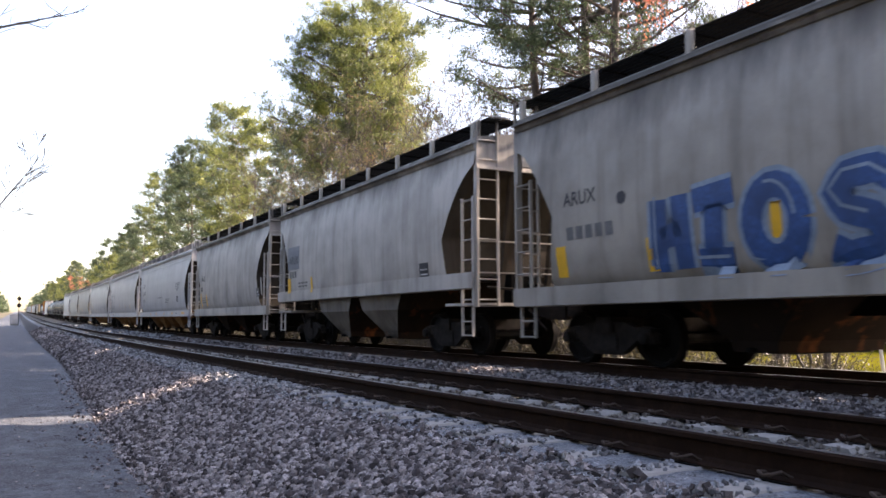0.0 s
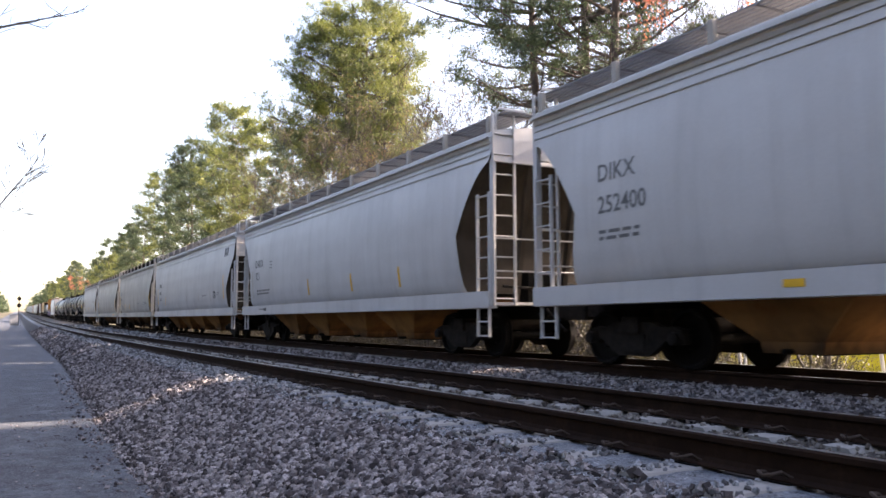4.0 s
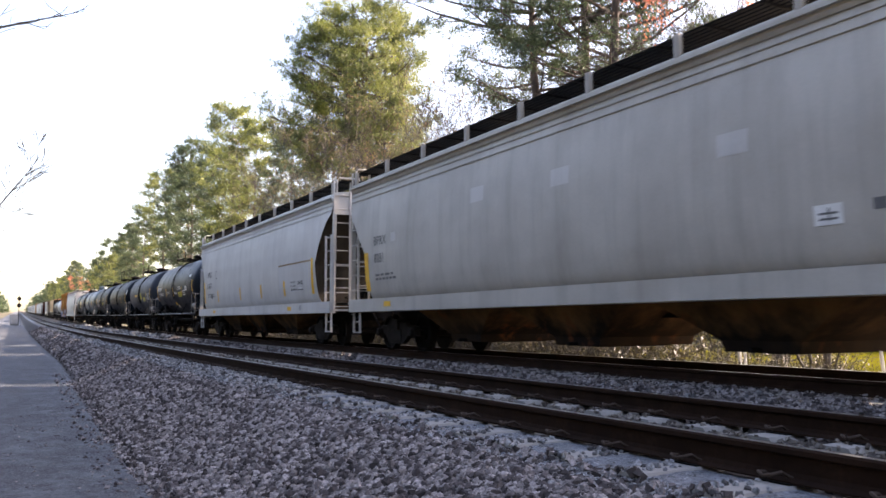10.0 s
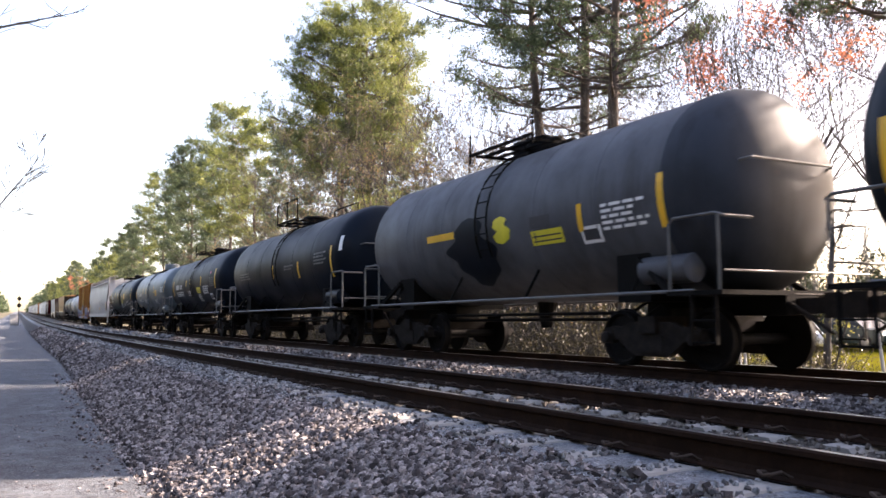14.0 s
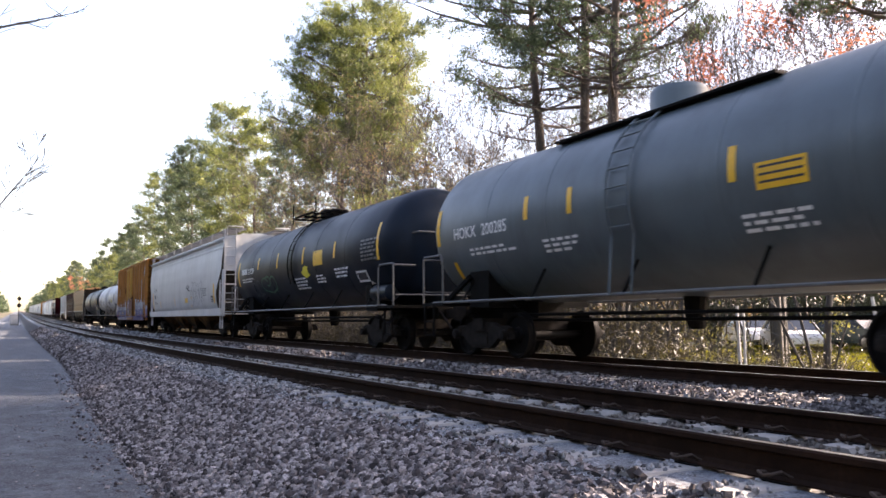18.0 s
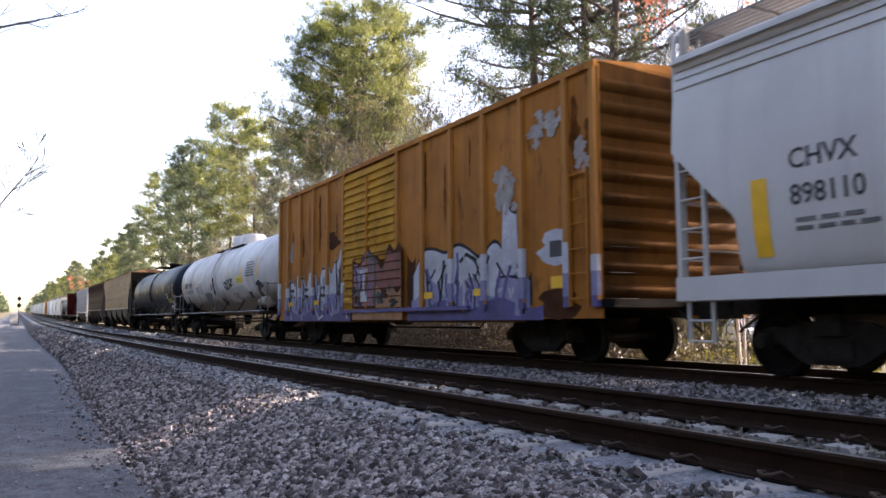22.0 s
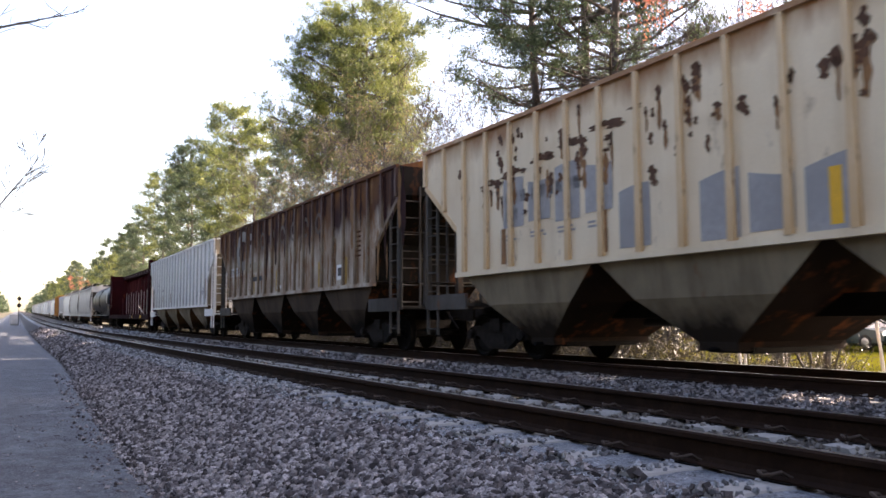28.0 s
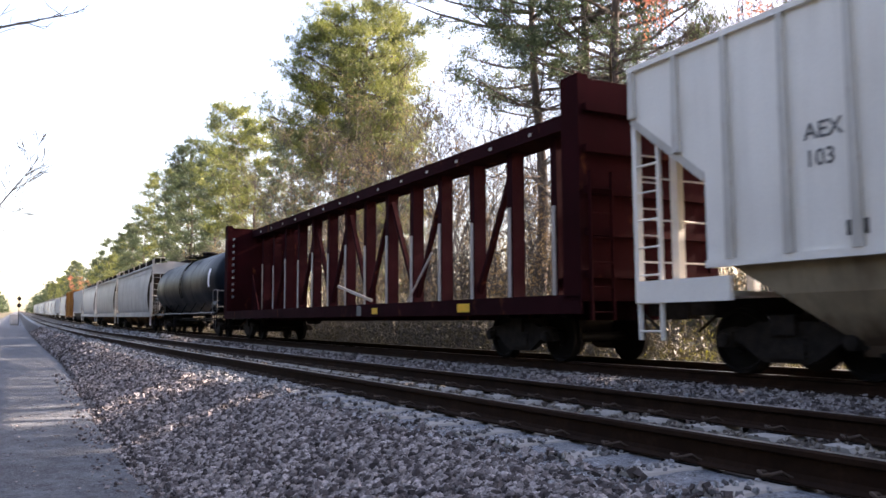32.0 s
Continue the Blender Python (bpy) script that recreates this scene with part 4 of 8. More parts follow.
    if dome in ("platform", "open"):
        top = part("top_platform", deck, STEEL_DARK, root)
        for y in (-0.9, 0.9):
            part("cross_beam", Shape().beam((-1.05, y, zc + radius + 0.03), (1.05, y, zc + radius + 0.03), 0.05), STEEL_DARK, top)
        for i in range(8):
            x = -1.05 + i * 0.3
            part("slat", PLATFORM_SLAT, STEEL_DARK, top, at=(x, 0, zc + radius + 0.07))
        if dome == "open":
            for x in (-1.05, 1.05):
                rl = Shape().rod((x, -1.1, zc + radius + 0.72), (x, 1.1, zc + radius + 0.72), 0.018)
                for y in (-1.1, 0.0, 1.1):
                    rl.rod((x, y, zc + radius - 0.05), (x, y, zc + radius + 0.73), 0.018)
                part("platform_railing", rl, STEEL_DARK, root)
        part("manway", Shape().turned([(zc + radius - 0.08, 0.36), (zc + radius + 0.20, 0.36), (zc + radius + 0.22, 0.42), (zc + radius + 0.28, 0.40), (zc + radius + 0.32, 0.15)], 18, "z"), STEEL_DARK, root, smooth=40)
        part("valve_housing", Shape().turned([(zc + radius - 0.08, 0.22), (zc + radius + 0.35, 0.22), (zc + radius + 0.40, 0.12)], 14, "z", (0, 0.72, 0)), STEEL_DARK, root, smooth=40)
        if dome == "platform":
            for y in (-1.1, 1.1):
                part("platform_post", Shape().tube([(-1.05, y, zc + radius - 0.1), (-1.05, y, zc + radius + 0.5)], [0.018] * 2, 6), STEEL_DARK, root)
    else:
        for dy, r, h in (((0.75, 0.52, 0.48), (-0.75, 0.50, 0.42)) if belt else ((0.2, 0.46, 0.40),)):
            part("dome", Shape().turned([(zc + radius - 0.12, r), (zc + radius + h - 0.12, r), (zc + radius + h - 0.03, r * 0.9), (zc + radius + h, r * 0.5)], 24, "z", (0, dy, 0)), mat, root, "round domed housing on the tank", smooth=40)
        for sx in (-1, 1):
            part("top_walkway", Shape().box(sx * 0.74 - 0.14, sx * 0.74 + 0.14, -2.3, 2.3, zc + radius * 0.87, zc + radius * 0.87 + 0.04), STEEL_DARK, root)
    if belt or dome == "dome":
        lad = Shape()
        for dy in (-0.24, 0.24):
            pts = [(-(radius + 0.06) * math.sin(a), dy, zc + (radius + 0.06) * math.cos(a)) for a in [0.25 + i * 0.19 for i in range(10)]] + [(-(radius + 0.03), dy, 1.05)]
            lad.tube(pts, [0.022] * len(pts), 6)
        for i in range(9):
            a = 0.35 + i * 0.19
            x, z = -(radius + 0.07) * math.sin(a), zc + (radius + 0.07) * math.cos(a)
            lad.rod((x, -0.24, z), (x, 0.24, z), 0.014)
        part("side_ladder", lad, mat, root)
    else:
        lad = Shape()
        for dy in (-0.2, 0.2):
            pts = [(-(radius + 0.05) * math.sin(a), dy, zc + (radius + 0.05) * math.cos(a)) for a in [0.4 + i * 0.2 for i in range(9)]]
            lad.tube(pts, [0.02] * len(pts), 6)
        for i in range(8):
            a = 0.5 + i * 0.2
            lad.rod((-(radius + 0.06) * math.sin(a), -0.2, zc + (radius + 0.06) * math.cos(a)), (-(radius + 0.06) * math.sin(a), 0.2, zc + (radius + 0.06) * math.cos(a)), 0.013)
        part("side_ladder", lad, STEEL_DARK, root)
    part("brake_reservoir", Shape().turned([(-0.5, 0.08), (-0.45, 0.20), (0.45, 0.20), (0.5, 0.08)], 16, "y", (-1.15, -length / 2 + 1.9, 1.38)), mat, root, smooth=40)
    part("bottom_outlet", Shape().turned([(0.55, 0.12), (0.7, 0.16), (1.08, 0.20)], 12, "z"), STEEL_DARK, root)
    for x, z in ((-0.62, 0.80), (-0.40, 0.70)):
        part("brake_pipe", Shape().tube([(x, -length / 2 + 2.9, z + 0.2), (x, -length / 2 + 3.3, z), (x, length / 2 - 3.3, z), (x, length / 2 - 2.9, z + 0.2)], [0.03] * 4, 6), STEEL_DARK, root)
    part("brake_wheel", hand_wheel((0.7, -length / 2 + 0.62, 1.9)), steel, root)
    centres = length / 2 - 2.45
    for sy in (-1, 1):
        truck(root, sy * centres)
        m = Matrix.Translation((0, sy * (length / 2 - 1.02), 0.86))
        part("coupler", COUPLER, TRUCK_STEEL, root, at=m if sy > 0 else m @ Matrix.Rotation(math.pi, 4, "Z"))
    return root, Marks(lambda z: math.sqrt(max(0.01, radius * radius - (z - zc) ** 2)), (front + rear) / 2), half


PLATFORM_SLAT = Shape().box(-0.05, 0.05, -1.1, 1.1, -0.015, 0.015).mesh("slat")
RAILING = plain("handrail_steel", (0.13, 0.13, 0.13), 0.45, 0.4, 0.25, 6, 0)

# ---- boxcar ----
BOX_ORANGE = paint("rusty_orange_paint", (0.41, 0.150, 0.018), (0.12, 0.045, 0.015), 0.6, 0.35, 0.65, (0.055, 0.018, 0.008), gloss=0.2)
# end paint: brown grime, with the next car's shade put into the colour
BOX_END = paint("grimy_shade_darkened_end_paint", (0.085, 0.036, 0.009), (0.015, 0.008, 0.005), 0.9, 0.45, 0.9, (0.035, 0.014, 0.007), gloss=0.04)
BOX_POST = paint("worn_orange_post_paint", (0.40, 0.165, 0.035), (0.14, 0.06, 0.02), 0.5, 0.2, 0.65, gloss=0.2)
BOX_YELLOW = paint("faded_yellow_paint", (0.52, 0.25, 0.012), (0.14, 0.06, 0.018), 0.55, 0.35, 0.65, gloss=0.2)


def boxcar(front, rear, label, sprayed=False):
    root, length = car("boxcar", label, "freight car", front, rear)
    half = length / 2 - 0.85
    w, low, high = 1.50, 0.72, 4.60
    part("body_shell", Shape().box(-w + 0.05, w - 0.05, -half + 0.05, half - 0.05, 0.95, 4.52), BOX_ORANGE, root)
    for sx in (-1, 1):
        for u0, u1 in ((-half, -0.97), (2.32, half)):
            part("side_sheet", Shape().box(sx * (w - 0.045), sx * w, u0, u1, low, high - 0.06), BOX_ORANGE, root, "rust-stained orange steel side sheet")
        for i, y in enumerate([-half + 0.07] + [-0.97 - 1.25 * k for k in range(6)] + [2.33 + 1.18 * k for k in range(5)] + [half - 0.07]):
            rb = Shape().prism([(-0.07, low + 0.18), (0.07, low + 0.18), (0.05, high - 0.1), (-0.05, high - 0.1)], sx * (w + 0.002), sx * (w + 0.075))
            post = part("side_post", rb, BOX_POST, root, at=(0, y, 0))
            if sprayed and sx < 0 and not -2.4 < y < 1.0:
                for z0, z1, coat, lab in ((low + 0.17, 1.06, GRAFFITI_PURPLE, "purple spray paint on a post"), (1.06, 1.42, GRAFFITI_LILAC, "lilac spray paint on a post"), (1.42, 1.78 + 0.12 * math.sin(5 * y), GRAFFITI_SILVER, "silver spray paint on a post")):
                    part("painted_foot", Shape().prism([(-0.073, z0), (0.073, z0), (0.067, z1), (-0.067, z1)], sx * (w + 0.002), sx * (w + 0.079)), coat, post, lab)
        door = Shape().box(sx * (w - 0.03), sx * (w + 0.03), -0.93, 2.28, 0.98, high - 0.16)
        d = part("door", door, BOX_YELLOW, root, "corrugated yellow sliding door")
        for i in range(17):
            z = 1.15 + i * 0.195
            part("door_corrugation", Shape().prism([(-0.88, z), (2.23, z), (2.23, z + 0.08), (-0.88, z + 0.08)], sx * (w + 0.031), sx * (w + 0.075)), BOX_YELLOW, d)
        part("door_bar", Shape().box(sx * (w + 0.04), sx * (w + 0.10), 0.65, 0.72, 1.0, 4.2), BOX_ORANGE, d)
        part("door_track", Shape().box(sx * (w - 0.01), sx * (w + 0.11), -4.2, 2.4, 0.90, 0.975), GRAFFITI_PURPLE if sprayed else BOX_ORANGE, root)
        part("side_sill", Shape().box(sx * (w - 0.06), sx * (w - 0.002), -half + 2.0, half - 2.0, low - 0.06, low + 0.16), BOX_END, root)
        part("top_chord", Shape().box(sx * (w - 0.02), sx * (w + 0.06), -half, half, high - 0.1, high + 0.0), BOX_ORANGE, root)
        ladder(root, "corner_ladder", 0.9, 3.0, 0.44, BOX_ORANGE, (sx * (w + 0.05), -half + 0.45, 0))
    roof = Shape()
    roof.v = [(x, y, z) for y in (-half, half) for x, z in ((-w - 0.05, high - 0.005), (0, high + 0.12), (w + 0.05, high - 0.005), (0, high - 0.09))]
    roof.f = [(0, 1, 5, 4), (1, 2, 6, 5), (0, 4, 7, 3), (2, 3, 7, 6), (0, 3, 2, 1), (4, 5, 6, 7)]
    part("roof", roof, BOX_ORANGE, root)
    for i in range(12):
        y = -half + (2 * half) * (i + 0.5) / 12
        part("roof_rib", Shape().beam((-w, y, high + 0.03), (0, y, high + 0.145), 0.06, 0.05).beam((0, y, high + 0.145), (w, y, high + 0.03), 0.06, 0.05), BOX_ORANGE, root)
    for sy in (-1, 1):
        y0 = sy * half
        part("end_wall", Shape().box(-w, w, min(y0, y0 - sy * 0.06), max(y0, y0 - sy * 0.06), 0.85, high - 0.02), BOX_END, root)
        for i in range(10):
            z = 1.12 + i * 0.345
            n = 8
            rb = Shape()
            pts = [(z - 0.10, 0.0), (z - 0.05, 0.07), (z + 0.0, 0.10), (z + 0.05, 0.07), (z + 0.10, 0.0)]
            rb.v = [(x, y0 + sy * (d if abs(x) < 1.4 else 0.002), zz) for x in (-1.46, -1.30, 1.30, 1.46) for zz, d in pts]
            rb.f = [(5 * a + b, 5 * a + b + 1, 5 * a + b + 6, 5 * a + b + 5) for a in range(3) for b in range(4)]
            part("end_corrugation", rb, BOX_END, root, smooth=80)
        part("end_sill", Shape().box(-1.5, 1.5, min(y0, y0 + sy * 0.3), max(y0, y0 + sy * 0.3), 0.88, 1.0), STEEL_DARK, root)
        for k in range(4):
            part("grab_iron", Shape().rod((-1.45, y0 + sy * 0.15, 1.0 + 0.38 * k), (-0.95, y0 + sy * 0.15, 1.0 + 0.38 * k), 0.013), STEEL_DARK, root)
    running_gear(root, length, length / 2 - 3.0, 0.95)
    part("under_rod", Shape().rod((-0.9, -3.5, 0.55), (-0.9, 3.5, 0.55), 0.02).rod((-0.9, -3.5, 0.55), (-0.9, -4.0, 0.9), 0.02).rod((-0.9, 3.5, 0.55), (-0.9, 4.0, 0.9), 0.02), STEEL_DARK, root)
    return root, Marks(lambda z: w + 0.002, (front + rear) / 2), half


# ---- centrebeam flat car ----
CB_RED = paint("oxide_red_paint", (0.022, 0.0042, 0.0062), (0.010, 0.004, 0.004), 0.5, 0.2, 0.85, gloss=0.04)
CB_END = paint("dull_red_paint", (0.026, 0.0045, 0.006), (0.010, 0.004, 0.004), 0.5, 0.2, 0.9, gloss=0.03)
TIMBER_PALE = plain("pale_worn_steel", (0.36, 0.32, 0.28), 0.6, 0.0, 0.2, 4, 0)


def centrebeam(front, rear, label):
    root, length = car("centrebeam_flat_car", label, "freight car", front, rear)
    half = length / 2 - 0.60
    part("deck", Shape().box(-1.45, 1.45, -half, half, 1.02, 1.10).box(-0.3, 0.3, -half, half, 0.7, 1.02), CB_RED, root)
    for sx in (-1, 1):
        part("side_sill", Shape().box(sx * 1.40, sx * 1.46, -half, half, 0.80, 1.10), CB_RED, root)
    k = 14
    for i in range(k + 1):
        y = -half + 0.9 + (2 * half - 1.8) * i / k
        part("beam_post", Shape().prism([(-0.10, 1.1), (0.10, 1.1), (0.10, 4.15), (-0.10, 4.15)], -0.15, 0.15), CB_RED, root, at=(0, y, 0))
        part("wear_strip", Shape().box(-0.175, -0.152, -0.055, 0.055, 1.15, 2.85 if i % 2 else 3.0), TIMBER_PALE, root, "pale worn strip on a post", at=(0, y, 0))
        if i < k:
            y2 = y + (2 * half - 1.8) / k
            a, b = ((y, 1.2), (y2, 4.0)) if i % 2 else ((y2, 1.2), (y, 4.0))
            if i % 2 == 0 or 3 < i < 11:
                part("diagonal_brace", Shape().beam((0, a[0], a[1]), (0, b[0], b[1]), 0.12, 0.10), CB_RED, root)
    part("top_chord", Shape().box(-0.38, 0.38, -half, half, 4.15, 4.42).box(-0.30, 0.30, -half, half, 4.42, 4.47), CB_RED, root)
    hole = Shape()
    for i in range(k + 1):
        y = -half + 1.4 + (2 * half - 2.8) * i / k
        hole.box(-0.39, -0.381, y - 0.05, y + 0.05, 4.24, 4.30)
    part("chord_fittings", hole, TIMBER_PALE, root)
    part("loose_strap", Shape().beam((-0.36, -1.0, 1.25), (-0.36, 1.6, 1.75), 0.05, 0.07), TIMBER_PALE, root, "pale loose tie-down strap")
    part("loose_strap", Shape().beam((-0.36, -3.2, 1.12), (-0.36, -4.6, 2.3), 0.03, 0.05), TIMBER_PALE, root, "pale loose tie-down strap")
    for sy in (-1, 1):
        y0 = sy * half
        part("bulkhead", Shape().box(-1.42, 1.42, min(y0, y0 - sy * 0.10), max(y0, y0 - sy * 0.10), 1.0, 4.50), CB_END, root, "red steel end bulkhead")
        for sx in (-1, 1):
            part("bulkhead_post", Shape().box(sx * 1.26, sx * 1.46, min(y0 - sy * 0.42, y0 + sy * 0.03), max(y0 - sy * 0.42, y0 + sy * 0.03), 1.0, 4.55), CB_END, root)
            part("bulkhead_gusset", Shape().prism([(y0 - sy * 0.42, 1.1), (y0 - sy * 1.5, 1.1), (y0 - sy * 0.42, 2.6)], sx * 0.4, sx * 0.46), CB_RED, root)
        for z in (1.35, 2.0, 2.65, 3.3, 3.95):
            part("bulkhead_rib", Shape().box(-1.38, 1.38, min(y0, y0 + sy * 0.12), max(y0, y0 + sy * 0.12), z, z + 0.12), CB_END, root)
        ladder(root, "end_ladder", 0.7, 3.0, 0.42, CB_END, Matrix.Translation((-1.15, y0 + sy * 0.16, 0)) @ Matrix.Rotation(math.pi / 2, 4, "Z"))
    running_gear(root, length, length / 2 - 2.9, 1.0)
    return root, Marks(lambda z: 1.465, (front + rear) / 2), half


# ---- the train, from its front to its rear ----
PITCH, LEAD = 0.955, 0.45           # spacing of the cars along the line
GAPS = [PITCH * g + LEAD for g in (-1.7, 12.4, 26.85, 40.87, 60.2, 80.0, 101.74, 121.2, 140.75, 160.1, 174.1, 187.5, 202.0, 216.65, 231.35, 248.85, 270.35, 288.85, 307.3, 326.5, 347.5, 367.0, 386.8, 412.4, 431.5, 452.1, 472.0, 491.0, 510.0, 529.0)]
GRAFFITI_BLUE = plain("blue_spray_paint", (0.018, 0.072, 0.215), 0.55, 0, 0.45, 2, 0)
GRAFFITI_PALE = plain("pale_blue_spray_paint", (0.20, 0.27, 0.36), 0.55, 0, 0.35, 2, 0)
GRAFFITI_SILVER = plain("silver_spray_paint", (0.42, 0.43, 0.48), 0.5, 0, 0.35, 2, 0)
GRAFFITI_LILAC = plain("lilac_spray_paint", (0.20, 0.20, 0.33), 0.55, 0, 0.35, 1.5, 0)
GRAFFITI_PURPLE = plain("purple_spray_paint", (0.075, 0.062, 0.19), 0.55, 0, 0.45, 1.5, 0)
GRAFFITI_PINK = plain("pink_spray_paint", (0.23, 0.085, 0.12), 0.55, 0, 0.5, 1.5, 0)
GRAFFITI_BLACK = plain("black_spray_paint", (0.012, 0.012, 0.015), 0.6, 0, 0.3, 3, 0, 0.2)
GRAFFITI_WHITE = plain("white_spray_paint", (0.42, 0.42, 0.42), 0.55, 0, 0.2, 3, 0)
PRIMER = plain("grey_primer_patch", (0.315, 0.305, 0.30), 0.6, 0, 0.2, 1.5, 0)
BLACK_TANK = paint("satin_black_paint", (0.0030, 0.0070, 0.0135), (0.003, 0.0036, 0.005), 0.5, 0, 0.36, gloss=0.09)
NAVY_TANK = paint("satin_blue_black_paint", (0.0052, 0.0105, 0.019), (0.003, 0.004, 0.0055), 0.5, 0, 0.34, gloss=0.15)
# darker colour for one tank head and the band next to it
DARK_HEAD = paint("dark_blue_grey_paint", (0.030, 0.036, 0.046), (0.012, 0.012, 0.012), 0.8, 0.05, 0.5, gloss=0.12)
GREY_TANK = paint("dusty_grey_black_paint", (0.088, 0.094, 0.106), (0.030, 0.029, 0.029), 0.75, 0, 0.42, gloss=0.16)
SLATE_TANK = paint("slate_grey_paint", (0.082, 0.110, 0.122), (0.038, 0.045, 0.050), 0.5, 0, 0.32, gloss=0.5)
WHITE_TANK = paint("stained_white_paint", (0.64, 0.626, 0.60), (0.20, 0.176, 0.147), 0.6, 0.06, 0.45, second=((0.19, 0.145, 0.095), 2.0, 1.5))
RIB_CREAM = paint("rust_spotted_cream_paint", (0.78, 0.65, 0.46), (0.54, 0.37, 0.20), 0.4, 0.16, 0.6, (0.12, 0.045, 0.016), second=((0.30, 0.14, 0.06), 3.75, 4.15))
CREAM_RIB = paint("stained_cream_rib_paint", (0.70, 0.51, 0.31), (0.44, 0.22, 0.06), 0.7, 0.18, 0.6, (0.10, 0.04, 0.016))
# darker colours for the ends of the cream and brown hoppers
SLOPE_BLACK = paint("near_black_slope_sheet", (0.020, 0.017, 0.014), (0.008, 0.007, 0.006), 0.7, 0.3, 0.9, gloss=0.04)
END_DARK = paint("dark_grey_end_paint", (0.10, 0.092, 0.082), (0.02, 0.016, 0.013), 0.8, 0.3, 0.85, gloss=0.05)
PALE_RIB = paint("worn_rusty_rib_paint", (0.25, 0.185, 0.12), (0.085, 0.040, 0.018), 0.8, 0.4, 0.6, (0.14, 0.05, 0.014), second=((0.075, 0.032, 0.022), 2.9, 3.6))
GREY_RIB = paint("worn_grey_rib_paint", (0.54, 0.52, 0.475), (0.24, 0.20, 0.16), 0.6, 0.08, 0.55)
RIB_BROWN = paint("rust_streaked_brown_paint", (0.52, 0.45, 0.36), (0.17, 0.072, 0.022), 0.95, 0.42, 0.7, (0.19, 0.075, 0.016), gloss=0.15, second=((0.038, 0.012, 0.010), 2.75, 3.35))
# second colour on the underbodies: darker towards the bottom
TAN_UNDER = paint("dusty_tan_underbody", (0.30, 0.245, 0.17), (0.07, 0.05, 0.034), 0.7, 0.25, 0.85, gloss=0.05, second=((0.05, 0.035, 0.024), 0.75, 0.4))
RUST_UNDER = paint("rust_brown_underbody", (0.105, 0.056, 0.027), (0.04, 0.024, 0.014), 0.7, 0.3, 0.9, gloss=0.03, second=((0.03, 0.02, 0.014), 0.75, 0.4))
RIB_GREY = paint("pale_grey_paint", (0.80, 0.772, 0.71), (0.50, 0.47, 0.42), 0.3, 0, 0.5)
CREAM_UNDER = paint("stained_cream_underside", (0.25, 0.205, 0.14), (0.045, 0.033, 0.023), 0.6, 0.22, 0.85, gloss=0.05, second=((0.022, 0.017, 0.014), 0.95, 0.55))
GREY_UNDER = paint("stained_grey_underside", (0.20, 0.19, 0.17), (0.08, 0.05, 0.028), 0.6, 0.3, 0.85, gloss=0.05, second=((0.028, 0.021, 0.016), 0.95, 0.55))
BROWN_UNDER = paint("dark_brown_underside", (0.085, 0.062, 0.045), (0.022, 0.016, 0.012), 0.6, 0.2, 0.85, gloss=0.05, second=((0.012, 0.010, 0.009), 1.0, 0.55))


def pair(i):
    return GAPS[i], GAPS[i + 1]


def plate(mk, root, u, z, w=0.44, h=0.30, mat=None, inner=None):
    """A framed stencil panel."""
    mk.panel(root, u, z, w, h, mat or INK, "stencil_panel")
    mk.bars(root, [(u + 0.06, z + 0.05, w - 0.12, 0.025), (u + 0.06, z + h * 0.5, w - 0.12, 0.025), (u + w * 0.5, z + 0.04, 0.025, h - 0.08)], inner or CRATE_WHITE, "panel_print")


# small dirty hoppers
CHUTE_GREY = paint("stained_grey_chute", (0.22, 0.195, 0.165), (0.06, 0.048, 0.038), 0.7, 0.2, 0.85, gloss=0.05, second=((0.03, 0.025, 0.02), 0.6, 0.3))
PATCH_GREY = plain("blue_grey_patch", (0.17, 0.18, 0.20), 0.6, 0, 0.2, 1.5, 0)
r, mk, hf = smooth_hopper(*pair(0), "dirty light grey covered hopper car with blue graffiti", CANVAS["grey_grimy"], "curved", 2, SLOPE_GREY, board="dark", chute=SHADED_CHUTE_RUST)
mk.word(r, "ARUX", -5.16, 2.45, 0.22, INK)
mk.bars(r, [(-5.1 + 0.24 * i, 1.92, 0.17, 0.2) for i in range(5)], GREY_INK, "car_number")
wild = {"h": [[(-3.02, 1.32), (-2.98, 2.28)], [(-2.56, 1.34), (-2.58, 2.30)], [(-2.98, 1.76), (-2.58, 1.82)]],
        "i": [[(-2.30, 1.42), (-1.72, 1.40)], [(-2.04, 1.42), (-1.98, 2.18)], [(-2.34, 2.18), (-1.66, 2.24)]],
        "o": [[(-1.06 + 0.34 * math.cos(a), 1.80 + 0.42 * math.sin(a)) for a in [0.35 * k for k in range(19)]]],
        "s": [[(0.46, 2.06), (0.24, 2.20), (-0.08, 2.18), (-0.26, 2.00), (-0.12, 1.82), (0.18, 1.72), (0.34, 1.54), (0.18, 1.38), (-0.14, 1.34), (-0.34, 1.44)]]}
for strokes in wild.values():
    mk.lines(r, strokes, 0.44, GRAFFITI_PALE, 0.002, "pale outline of spray-painted letters")
    mk.lines(r, strokes, 0.31, GRAFFITI_BLUE, 0.006, "blue spray-painted letters")
    mk.lines(r, [[(u - 0.07, z + 0.05) for u, z in st[:6]] for st in strokes[:1]], 0.04, GRAFFITI_PALE, 0.010, "pale highlights in spray paint")
mk.stripe(r, -3.27, 1.34, 1.80, 0.2)
mk.stripe(r, -5.42, 1.36, 1.84, 0.26)
mk.stripe(r, -1.12, 1.55, 2.02, 0.15)
mk.blob(r, -3.75, 2.42, 0.2, 0.2, INK, 2, 0, "stencil_mark", "small dark stencil mark", 0.05)
